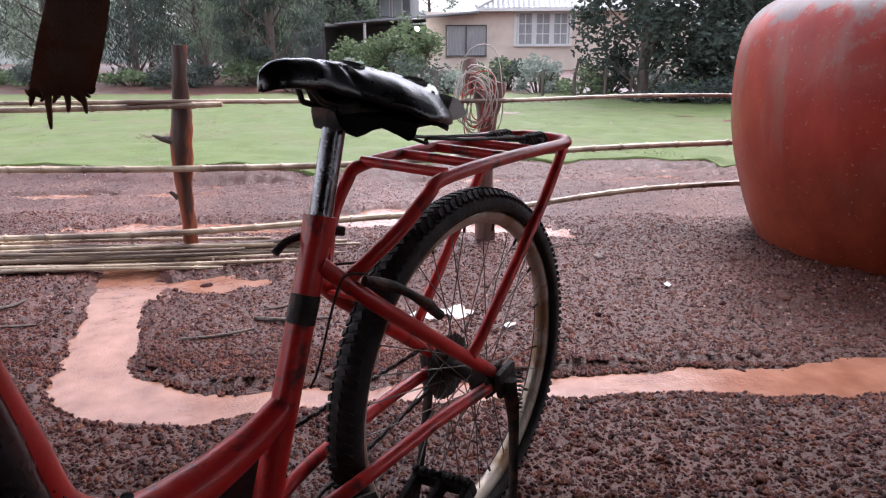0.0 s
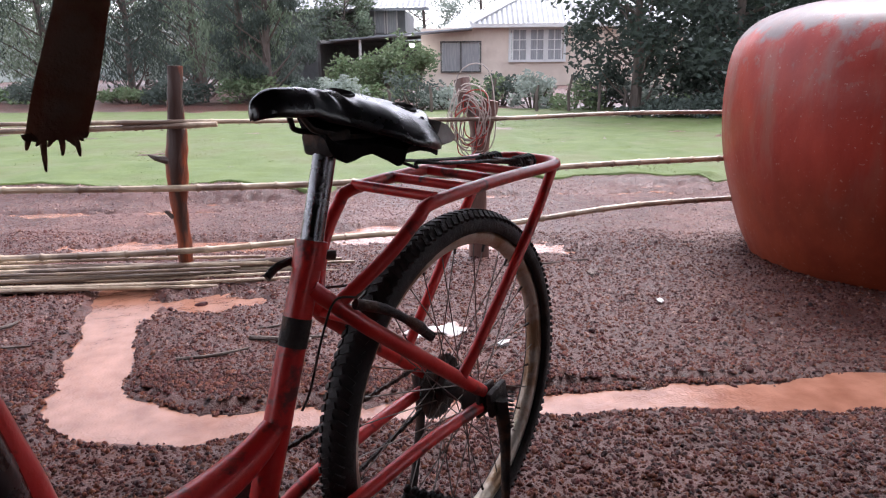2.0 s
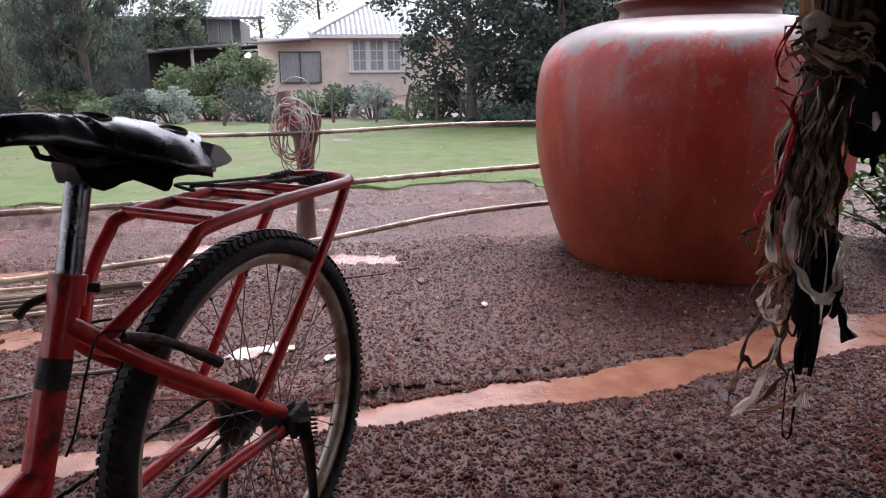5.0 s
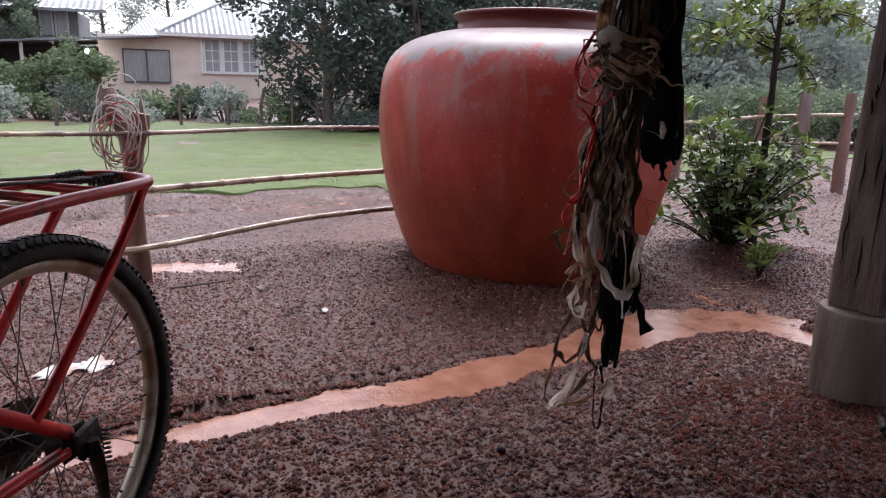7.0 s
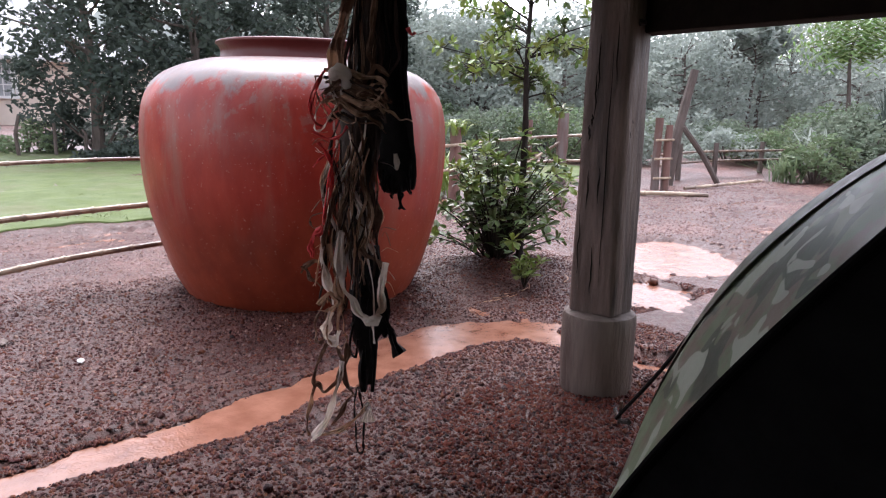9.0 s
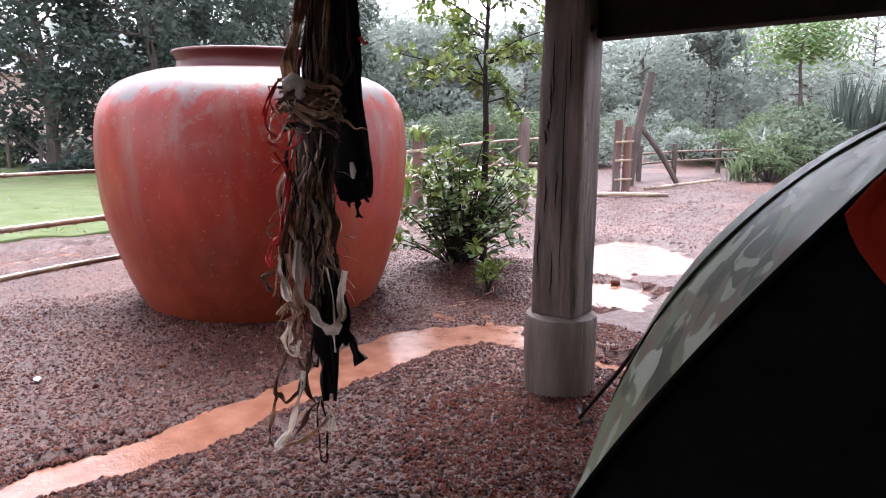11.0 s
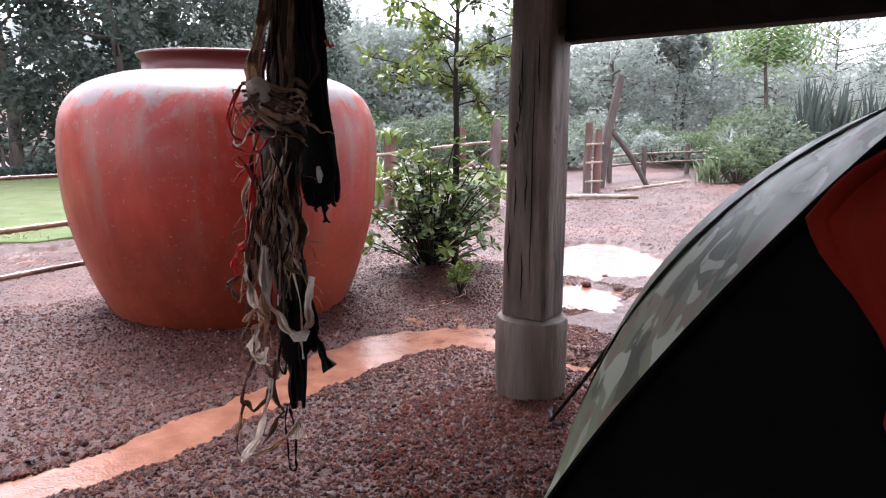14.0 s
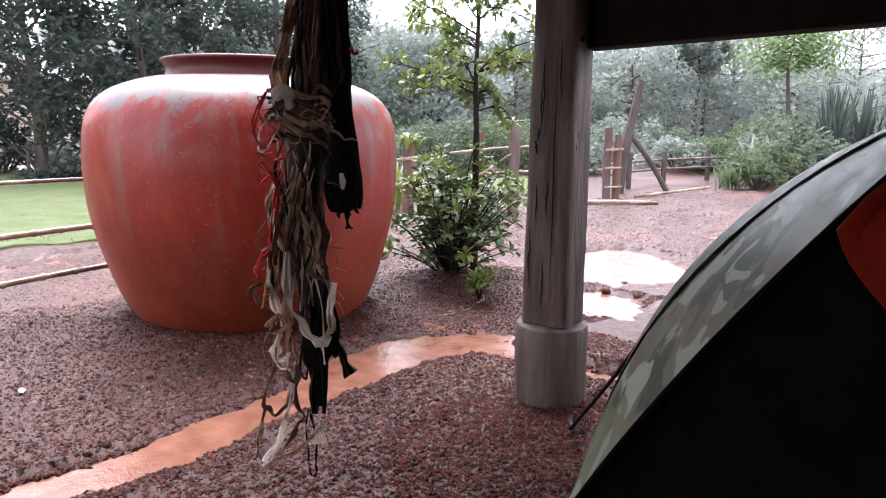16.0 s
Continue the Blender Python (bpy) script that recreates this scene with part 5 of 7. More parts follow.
    for s in (-1, 1):
        pts = [(-0.155 + 0.0014 * k, s * 0.035 + 0.0115 * math.cos(k * 0.9), 0.724 + 0.0115 * math.sin(k * 0.9)) for k in range(-22, 22)]
        part("coil_spring", tube(Geo(), pts, 0.0028, 6), M_IRON, trap)
        part("clip_wire", tube(Geo(), smooth_line([(-0.15, s * 0.035, 0.731), (-0.05, s * 0.032, 0.738), (0.05, s * 0.03, 0.746), (0.10, s * 0.025, 0.752)], 5), 0.0028, 6), M_IRON, trap)
    part("clip_wire", tube(Geo(), smooth_line([(0.10, -0.025, 0.752), (0.125, -0.015, 0.754), (0.105, 0.0, 0.744), (0.125, 0.015, 0.754), (0.10, 0.025, 0.752)], 5), 0.0028, 6), M_IRON, trap)
    part("clip_bar", tube(Geo(), [(-0.155, -0.055, 0.724), (-0.155, 0.055, 0.724)], 0.006, 8), M_IRON, trap)
    # brake, stand, pedal, chain
    pipe("brake_arm", [(0.30, 0.046, 0.59), (0.255, 0.058, 0.572), (0.21, 0.062, 0.543), (0.175, 0.06, 0.518)], [0.0075 + 0.002 * math.sin(i * 0.5) * (i / 18) for i in range(19)], M_IRON, "black brake arm", 10)
    pipe("brake_pad", [(0.175, 0.05, 0.52), (0.135, 0.045, 0.49)], 0.0085, M_RUBBER, "", 8)
    pipe("brake_arm", [(0.29, -0.052, 0.59), (0.22, -0.06, 0.545), (0.165, -0.06, 0.505)], 0.008, M_IRON, "black brake arm", 10)
    pipe("brake_cable", [(0.30, 0.05, 0.60), (0.325, 0.035, 0.60), (0.345, 0.03, 0.56), (0.37, 0.027, 0.49), (0.385, 0.025, 0.465)], 0.0017, M_IRON, "", 6)
    pipe("brake_cable", [(0.30, 0.05, 0.60), (0.27, 0.03, 0.605), (0.29, -0.05, 0.59)], 0.002, M_IRON, "", 6)
    stand = thing("stand", "", "")
    stand.parent = root
    for s in (1, -1):
        part("stand_leg", tube(Geo(), smooth_line([(0.0, s * 0.088, 0.34), (-0.012, s * 0.092, 0.27), (-0.005, s * 0.10, 0.16), (0.015, s * 0.11, 0.012)], 5), [0.016, 0.0155, 0.015, 0.0145, 0.014, 0.0125, 0.011, 0.0105, 0.01, 0.0095, 0.009, 0.009, 0.009, 0.009, 0.009, 0.01], 8, flat=0.6), M_IRON, stand)
        pts = [(-0.03 + 0.0062 * math.cos(k * 0.8), s * 0.092 + 0.0062 * math.sin(k * 0.8), 0.345 - 0.00105 * k) for k in range(70)]
        part("stand_spring", tube(Geo(), pts, 0.0016, 5), M_IRON, stand)
        g = block(Geo(), (0.052, 0.012, 0.05), pose(-0.008, s * 0.078, 0.335, 0, 12), 0.004)
        part("stand_plate", g, M_IRON, stand)
    pipe("crank", [(0.455, 0.055, 0.285), (0.38, 0.085, 0.31), (0.35, 0.10, 0.315)], 0.010, M_IRON, "", 8)
    ped = thing("pedal", "", "")
    ped.parent = root
    ped.matrix_local = pose(0.318, 0.165, 0.315, 6, 22, 6)
    for sx in (-1, 1):
        part("pedal_side", block(Geo(), (0.014, 0.092, 0.024), pose(sx * 0.036, 0, 0), 0.003), M_RUBBER, ped)
        for k in range(7):
            part("pedal_tooth", block(Geo(), (0.010, 0.006, 0.008), pose(sx * 0.036, -0.04 + k * 0.0133, 0.0145), 0.001), M_RUBBER, ped)
    for sy in (-1, 0, 1):
        part("pedal_bar", block(Geo(), (0.066, 0.010, 0.02), pose(0, sy * 0.04, 0), 0.002), M_RUBBER, ped)
    # chain: upper and lower run on the far side
    for a, b in (((0.0, -0.05, 0.385), (0.455, -0.05, 0.365)), ((0.02, -0.05, 0.30), (0.455, -0.05, 0.205))):
        n = 36
        g = Geo()
        for k in range(n):
            p = Vector(a).lerp(Vector(b), (k + 0.5) / n)
            block(g, (0.0125, 0.004 if k % 2 else 0.007, 0.007), Matrix.Translation(p) @ pose(0, 0, 0, 0, math.degrees(math.atan2(a[2] - b[2], b[0] - a[0])), 0), 0.0015)
        part("chain", g, M_IRON, root, "greasy black chain", False)
    g = lathe(Geo(), [(0.015, -0.003), (0.085, -0.002), (0.085, 0.002), (0.015, 0.003)], 44)
    ob = part("chainring", g, M_IRON, root)
    ob.matrix_local = pose(0.455, -0.05, 0.285, 90)
    # fork and front wheel ahead, under the hut
    for s in (1, -1):
        pipe("fork_leg", [(0.80, s * 0.03, 0.80), (0.84, s * 0.05, 0.68), (0.97, s * 0.052, HZ)], 0.012, M_REDPAINT)
    front = copy_thing(wheel, pose(0.97, 0, HZ, 90))
    front.name = "front_wheel"
    return root


bicycle()


# ---- saddle: one moulded pad with a wide rear ----
M_SKIRT = material("matt_black_cloth", (0.003, 0.003, 0.004), (0.007, 0.007, 0.008), 30, None, 4, (0.6, 0.85), 0.4, 120, spec=0.12)


def pad_size(s):
    """Half width, top height and thickness of the pad, s from nose to tail."""
    w = 0.026 + 0.056 / (1 + math.exp(-(s - 0.52) * 11))
    if s < 0.12:
        w *= math.sqrt(max(0.02, 1 - (1 - s / 0.12) ** 2))
    if s > 0.68:
        w *= math.sqrt(max(0.05, 1 - ((s - 0.68) / 0.32) ** 2.0))
    nose = (1 - s / 0.1) ** 2 if s < 0.1 else 0
    zt = 0.869 - 0.006 * s - 0.036 * s * s + 0.004 * math.exp(-((s - 0.22) / 0.08) ** 2) - 0.014 * nose
    return w, zt, 0.030 + 0.014 * s - 0.006 * s * s - 0.010 * nose


def saddle():
    root = [o for o in bpy.data.objects if o.name == "bicycle"][0]
    sd = thing("saddle", "", "")
    sd.parent = root
    g = Geo()
    rows, seg = 40, 32
    verts = []
    for i in range(rows):
        s = i / (rows - 1)
        u = 0.408 - 0.320 * s
        w, zt, thick = pad_size(s)
        for k in range(seg):
            a = 2 * math.pi * k / seg
            c, q = math.cos(a), math.sin(a)
            x = w * math.copysign(abs(c) ** 0.8, c)
            z = zt - thick / 2 + (thick / 2) * math.copysign(abs(q) ** 0.85, q) - (0.008 + 0.010 * s) * abs(c) ** 2 - 0.30 * x * min(1, s * 1.6)
            crease = 0.0035 * math.sin(u * 210 + x * 40) * math.exp(-((s - 0.36) / 0.07) ** 2) * max(0, q + 0.4)
            verts.append((u, x, z + crease + 0.002 * noise.noise((u * 34, x * 30, z * 9))))
    f = [(i * seg + k, i * seg + (k + 1) % seg, (i + 1) * seg + (k + 1) % seg, (i + 1) * seg + k) for i in range(rows - 1) for k in range(seg)]
    f += [tuple(range(seg - 1, -1, -1)), tuple((rows - 1) * seg + k for k in range(seg))]
    g.add(verts, f)
    part("pad", g, M_BLACK, sd, "wet shiny black vinyl pad", "round")
    for u, v in ((0.145, 0.012), (0.255, -0.006)):
        s = (0.408 - u) / 0.320
        w, zt, thick = pad_size(s)
        drop = (0.008 + 0.010 * s) * (abs(v) / w) ** 2.5 + thick / 2 * (1 - max(0.0, 1 - (abs(v) / w) ** 2.5) ** 0.425)
        ring = lathe(Geo(), [(0.018, -0.006), (0.0178, 0.0005), (0.0155, 0.0016), (0.0125, 0.0002), (0.010, -0.002), (0.0, -0.002)], 24)
        ob = part("vent_ring", ring, M_RUBBER, sd, "dark oval vent ring")
        ob.matrix_local = pose(u, v, zt - drop - 0.30 * v + 0.0008, -math.degrees(math.atan2(2.4 * drop, abs(v) + 0.01)) * (1 if v > 0 else -1) - 18, -5, 0) @ Matrix.Diagonal((1.3, 0.85, 1, 1))
    # pointed cap at the tail: a wedge that narrows to both sides
    g = Geo()
    vs = []
    wedge = [(0.135, 0.838), (0.112, 0.832), (0.085, 0.812), (0.083, 0.806), (0.10, 0.801), (0.15, 0.797), (0.155, 0.81)]
    for k in range(9):
        v = -0.032 + 0.064 * k / 8
        t = 1 - abs(v / 0.05) ** 2.2
        for u, z in wedge:
            vs.append((0.116 + (u - 0.135) * t * 1.05, v + 0.024, 0.796 + (z - 0.816) * (0.55 + 0.45 * t)))
    m = len(wedge)
    g.add(vs, [(i * m + k, i * m + (k + 1) % m, (i + 1) * m + (k + 1) % m, (i + 1) * m + k) for i in range(8) for k in range(m)] + [tuple(range(m - 1, -1, -1)), tuple(8 * m + k for k in range(m))])
    part("tail_cap", g, M_GREY, sd, "torn grey tail cap", False)
    # sagging torn skirt under the pad, hanging straight from its sides
    hem = [(0.318, 0.818), (0.31, 0.80), (0.30, 0.788), (0.285, 0.782), (0.272, 0.783), (0.262, 0.790), (0.248, 0.791), (0.226, 0.779), (0.212, 0.771), (0.205, 0.773), (0.203, 0.783), (0.194, 0.788), (0.165, 0.788), (0.13, 0.788), (0.10, 0.792)]
    g = Geo()
    vs = []
    for u, low in hem:
        w, zt, thick = pad_size((0.408 - u) / 0.320)
        w = max(0.02, w * 0.9)
        low += 0.003 * noise.noise((u * 90, 0, 0))
        top = zt - thick * 0.75 - 0.012
        for x, z in ((1.0, top), (1.02, top * 0.6 + low * 0.4), (0.95, top * 0.25 + low * 0.75), (0.85, low + 0.001), (0.6, low + 0.006), (-0.6, low + 0.006), (-0.85, low + 0.003), (-0.95, top * 0.3 + low * 0.7), (-1.0, top)):
            vs.append((u, x * w, z - 0.012 * x - (0.014 * max(0.0, x) if z == top else 0.0)))
    m = 9
    g.add(vs, [(i * m + k, i * m + (k + 1) % m, (i + 1) * m + (k + 1) % m, (i + 1) * m + k) for i in range(len(hem) - 1) for k in range(m)] + [tuple(range(m - 1, -1, -1)), tuple((len(hem) - 1) * m + k for k in range(m))])
    part("under_cover", g, M_SKIRT, sd, "sagging torn black cover under the saddle")
    for s in (1, -1):
        part("rail", tube(Geo(), smooth_line([(0.345, s * 0.01, 0.842), (0.336, s * 0.014, 0.826), (0.32, s * 0.02, 0.815), (0.24, s * 0.024, 0.803), (0.14, s * 0.04, 0.82)], 5), 0.0038, 7), M_IRON, sd)
    part("clamp", block(Geo(), (0.045, 0.05, 0.03), pose(0.29, 0, 0.80, 0, 10), 0.006), M_IRON, sd)


saddle()

# ---- hanging bundle of old ribbons and bags ----
M_RIB_TAN = material("faded_tan_ribbon", (0.44, 0.27, 0.165), (0.74, 0.54, 0.39), 30, (0.17, 0.09, 0.055), 14, (0.5, 0.8), 0.4, 120, c3amount=0.35, transl=0.45)
M_RIB_PALE = material("dirty_white_plastic", (0.76, 0.68, 0.6), (0.86, 0.82, 0.77), 24, (0.45, 0.34, 0.26), 10, (0.3, 0.5), 0.5, 90, c3amount=0.25, transl=0.55)
M_RIB_BROWN = material("brown_cord", (0.12, 0.062, 0.036), (0.30, 0.175, 0.11), 40, None, 8, (0.5, 0.8), 0.5, 140, transl=0.3)
M_RIB_BLACK = material("black_strap", (0.004, 0.004, 0.004), (0.009, 0.008, 0.008), 40, None, 8, (0.5, 0.8), 0.3, 140, spec=0.12)
M_RIB_RED = material("pink_red_string", (0.60, 0.035, 0.04), (0.75, 0.11, 0.10), 40, None, 8, (0.5, 0.8), 0.3, 140, transl=0.35)


def strip(g, pts, w, seed=0, curl=0.35):
    """A crumpled flat band along the points, its broad side mostly to local -y. w: one half width or one a point."""
    q = random.Random(seed)
    ww = [w] * len(pts) if isinstance(w, (int, float)) else list(w)
    line = smooth_line([(*p, v) for p, v in zip(pts, ww)], 4)
    n = len(line)
    a0 = q.uniform(-0.5, 0.5)
    vs, fs = [], []
    for i, p in enumerate(line):
        t = (Vector(line[min(i + 1, n - 1)][:3]) - Vector(line[max(i - 1, 0)][:3])).normalized()
        sd = t.cross(Vector((0, 1, 0)))
        sd = sd.normalized() if sd.length > 0.05 else Vector((1, 0, 0))
        sd = Matrix.Rotation(a0 + 0.7 * math.sin(i * 0.31 + seed), 3, t) @ sd
        nr = t.cross(sd)
        h = max(0.0012, float(p[3])) * (0.9 + 0.22 * math.sin(i * 0.5 + seed) + q.uniform(-0.06, 0.06))
        for k, (x, y) in enumerate(((-1, 0.0), (-0.5, curl), (0.0, -0.4 * curl), (0.5, 0.8 * curl), (1, 0.0), (0.5, 0.8 * curl), (0.0, -0.4 * curl), (-0.5, curl))):
            vs.append(Vector(p[:3]) + sd * (x * h) + nr * (y * h + (0.0012 if k > 4 else 0)))
    for i in range(n - 1):
        for k in range(8):
            fs.append((i * 8 + k, i * 8 + (k + 1) % 8, (i + 1) * 8 + (k + 1) % 8, (i + 1) * 8 + k))
    fs += [tuple(range(7, -1, -1)), tuple((n - 1) * 8 + k for k in range(8))]
    return g.add(vs, fs)


def hanging_bundle():
    root = thing("hanging_bundle", "tangled bundle of faded ribbons, cords and black straps", "ribbon bundle", pose(1.315, 1.12, 0, 0, 0, -43))
    q = random.Random(42)
    count = [0]

    # local x runs across the view, -y to the camera, z up
    def band(name, mat, pts, w, depth=-0.04, label="", curl=0.35):
        count[0] += 1
        k = count[0]
        fine, width = [], [w] * len(pts) if isinstance(w, (int, float)) else list(w)
        ww = []
        for i, (a, b) in enumerate(zip(pts[:-1], pts[1:])):
            for u in (0.0, 0.5):
                j = 0.0035 if 0 < i + u else 0.0
                fine.append((a[0] + (b[0] - a[0]) * u + q.uniform(-j, j), depth + q.uniform(-0.007, 0.007), a[1] + (b[1] - a[1]) * u + q.uniform(-j, j)))
                ww.append((width[i] + (width[i + 1] - width[i]) * u) * q.uniform(0.65, 1.15))
        pts, w = fine + [(pts[-1][0], depth, pts[-1][1])], ww + [width[-1]]
        part(name, strip(Geo(), pts, w, k, curl), mat, root, label)

    def cord(name, mat, pts, r, depth=-0.04, label="", wob=0.2):
        count[0] += 1
        k = count[0]
        pts = [(x, depth + 0.008 * math.sin(i * 1.9 + k), z) for i, (x, z) in enumerate(pts)]
        line = smooth_line([(x + q.uniform(-0.002, 0.002), y, z) for x, y, z in pts], 5)
        part(name, tube(Geo(), line, [0.72 * r * (0.8 + 0.35 * math.sin(i * 0.9 + k)) for i in range(len(line))], 6, flat=0.55, wob=wob), mat, root, label)

    def loop(name, mat, c, rx, rz, r, depth=-0.03, turn=0.0, label=""):
        pts = []
        for a in np.linspace(0, 6.25, 15):
            x, z = rx * math.sin(a) * (1 + 0.2 * math.sin(2 * a)), rz * math.cos(a)
            pts.append((c[0] + x * math.cos(turn) - z * math.sin(turn), c[1] + x * math.sin(turn) + z * math.cos(turn)))
        cord(name, mat, pts, r, depth, label)
    # dark heart of the bundle, wound cloth from the eaves down to the waist
    line = smooth_line([(0.03, 0.0, 1.48), (0.012, 0.0, 1.2), (-0.005, 0.005, 1.05), (-0.022, 0.01, 0.92), (-0.035, 0.01, 0.78), (-0.042, 0.012, 0.64), (-0.03, 0.014, 0.52)], 6)
    rad = [float(np.interp(i, (0, 12, 18, 24, 30, 36), (0.036, 0.042, 0.052, 0.042, 0.034, 0.016))) for i in range(len(line))]
    part("cloth_core", tube(Geo(), line, rad, 14, flat=0.6, wob=0.12, up=(0, 1, 0)), M_RIB_DARK, root, "dark brown wound cloth")
    # long folds from the eaves to the knot
    band("ribbon", M_RIB_TAN, [(0.0, 1.47), (-0.02, 1.25), (-0.052, 1.13), (-0.078, 1.06), (-0.086, 0.99)], [0.010, 0.012, 0.014, 0.017, 0.010], -0.03, "broad faded tan ribbon")
    band("ribbon", M_RIB_TAN, [(0.005, 1.47), (-0.012, 1.22), (-0.040, 1.12), (-0.058, 1.05), (-0.066, 0.98)], [0.008, 0.009, 0.011, 0.011, 0.008], -0.045)
    for k in range(15):
        x = -0.055 + 0.0085 * k
        top = 0.012 + 0.5 * x
        mat = (M_RIB_BROWN, M_RIB_DARK, M_RIB_DARK, M_RIB_BROWN, M_RIB_BLACK)[k % 5] if k < 10 else (M_RIB_DARK, M_RIB_BLACK)[k % 2]
        pts = [(top + 0.012, 1.47), (top, 1.25), (x * 0.8 + q.uniform(-0.01, 0.01), 1.12), (x, 1.03), (x * 0.7 - 0.01, 0.955 + q.uniform(-0.02, 0.02))]
        if k % 3:
            band("ribbon", mat, pts, [0.004, 0.005, q.uniform(0.004, 0.009), 0.005, 0.004], -0.036 - 0.022 * q.random())
        else:
            cord("cord", mat, pts, q.uniform(0.003, 0.005), -0.052)
    band("ribbon", M_RIB_BROWN, [(0.02, 1.18), (0.014, 1.10), (0.006, 1.04), (0.008, 1.0)], [0.006, 0.008, 0.007, 0.003], -0.062, "narrow grey-brown ribbon")
    # the big knot: bands wound across, loops standing out of it
    for k in range(15):
        z = 0.995 - 0.0068 * k + q.uniform(-0.01, 0.01)
        tip = q.uniform(-0.03, 0.03)
        pts = [(-0.088 + q.uniform(-0.01, 0.02), z + tip), (-0.055, z + 0.012 + tip * 0.5), (-0.015, z - 0.004), (0.025 + q.uniform(-0.01, 0.012), z - tip), (0.044 + q.uniform(-0.01, 0.01), z - 0.02 - tip)]
        mat = (M_RIB_TAN, M_RIB_BROWN, M_RIB_TAN, M_RIB_DARK, M_RIB_BROWN)[k % 5]
        if k % 3 == 2:
            cord("knot_cord", mat, pts, q.uniform(0.003, 0.005), -0.066 - 0.010 * q.random())
        else:
            band("knot_band", mat, pts, [0.005, 0.009, q.uniform(0.007, 0.011), 0.008, 0.004], -0.058 - 0.016 * q.random())
    part("knot_lump", tube(Geo(), smooth_line([(-0.072, -0.07, 0.985), (-0.056, -0.08, 1.0), (-0.040, -0.075, 0.988), (-0.045, -0.07, 0.965)], 4), [0.008, 0.011, 0.014, 0.016, 0.017, 0.016, 0.015, 0.014, 0.013, 0.012, 0.011, 0.010, 0.008], 9, wob=0.15), M_RIB_PALE, root, "dirty white plastic lump")
    for c, rx, rz, turn, m in (((-0.082, 0.945), 0.018, 0.05, 0.5, M_RIB_TAN), ((-0.088, 0.915), 0.016, 0.042, -0.4, M_RIB_PALE), ((-0.055, 0.925), 0.017, 0.045, 0.9, M_RIB_TAN), ((-0.02, 0.965), 0.016, 0.038, 1.3, M_RIB_BROWN), ((0.012, 0.955), 0.016, 0.03, -0.9, M_RIB_TAN), ((-0.06, 0.975), 0.012, 0.03, 0.2, M_RIB_PALE)):
        loop("knot_loop", m, c, rx, rz, 0.0042, -0.075, turn)
    band("loose_end", M_RIB_TAN, [(0.0, 0.945), (0.04, 0.925), (0.07, 0.905), (0.098, 0.90)], [0.004, 0.004, 0.003, 0.001], -0.07)
    # body below the knot: long twisted strands
    for k in range(58):
        x = -0.098 + 0.118 * ((k * 7) % 58) / 57
        z0 = q.uniform(0.80, 0.92) if k % 2 else q.uniform(0.66, 0.84)
        ln = q.uniform(0.16, 0.30)
        sway = q.uniform(-0.02, 0.02)
        pts = [(x * 0.85 + 0.004, z0), (x + sway, z0 - ln * 0.3), (x - sway * 0.6, z0 - ln * 0.65), (x * 1.05 + q.uniform(-0.018, 0.012), z0 - ln)]
        mat = (M_RIB_TAN, M_RIB_DARK, M_RIB_BROWN, M_RIB_PALE, M_RIB_TAN, M_RIB_DARK, M_RIB_BROWN)[k % 7]
        if k % 3 == 0:
            cord("cord", mat, pts, q.uniform(0.003, 0.006), -0.05 - 0.015 * q.random())
        else:
            band("ribbon", mat, pts, [0.002, q.uniform(0.003, 0.0075), q.uniform(0.002, 0.0065), 0.001], -0.034 - 0.04 * q.random(), "", 0.6)
    # dark slanting straps over the body
    cord("cord", M_RIB_DARK, [(-0.03, 0.86), (-0.012, 0.80), (-0.04, 0.72), (-0.055, 0.66)], 0.006, -0.075)
    cord("cord", M_RIB_DARK, [(-0.028, 0.70), (-0.022, 0.62), (-0.018, 0.55), (-0.008, 0.48)], 0.0062, -0.072)
    cord("cord", M_RIB_BROWN, [(-0.03, 0.69), (0.005, 0.655), (0.025, 0.60), (0.036, 0.565)], 0.005, -0.07)
    band("ribbon", M_RIB_BROWN, [(-0.012, 0.625), (0.012, 0.60), (0.038, 0.585)], 0.007, -0.07)
    band("plastic_bag", M_RIB_PALE, [(-0.03, 0.745), (-0.012, 0.70), (0.0, 0.655), (0.016, 0.61)], [0.008, 0.018, 0.016, 0.006], -0.055, "torn dirty white plastic bag")
    # black bag and straps on the one side
    bag = smooth_line([(0.04, 0.005, 1.47), (0.052, 0.005, 1.2), (0.056, 0.0, 1.06), (0.052, -0.004, 0.96), (0.055, -0.01, 0.87), (0.056, -0.012, 0.80), (0.055, -0.01, 0.755), (0.056, -0.008, 0.74)], 6)
    rad = [float(np.interp(i, (0, 6, 12, 18, 24, 30, 36, 42), (0.018, 0.020, 0.022, 0.026, 0.034, 0.042, 0.036, 0.012))) for i in range(len(bag))]
    part("black_bag", tube(Geo(), bag, rad, 14, flat=0.55, wob=0.10, up=(0, 1, 0)), M_RIB_BLACK, root, "crumpled black plastic bag")
    band("black_strap", M_RIB_BLACK, [(0.05, 1.47), (0.058, 1.2), (0.075, 1.10), (0.074, 0.99), (0.087, 0.88), (0.100, 0.796), (0.092, 0.752)], [0.008, 0.008, 0.009, 0.011, 0.012, 0.011, 0.006], -0.03)
    band("black_strap", M_RIB_BLACK, [(0.068, 0.762), (0.068, 0.735), (0.072, 0.708)], [0.008, 0.010, 0.012], -0.03)
    for x, z in ((0.03, 0.745), (0.046, 0.732), (0.085, 0.742)):
        band("black_strap", M_RIB_BLACK, [(x, z + 0.05), (x + 0.003, z + 0.01), (x + 0.006, z)], [0.010, 0.008, 0.003], -0.035)
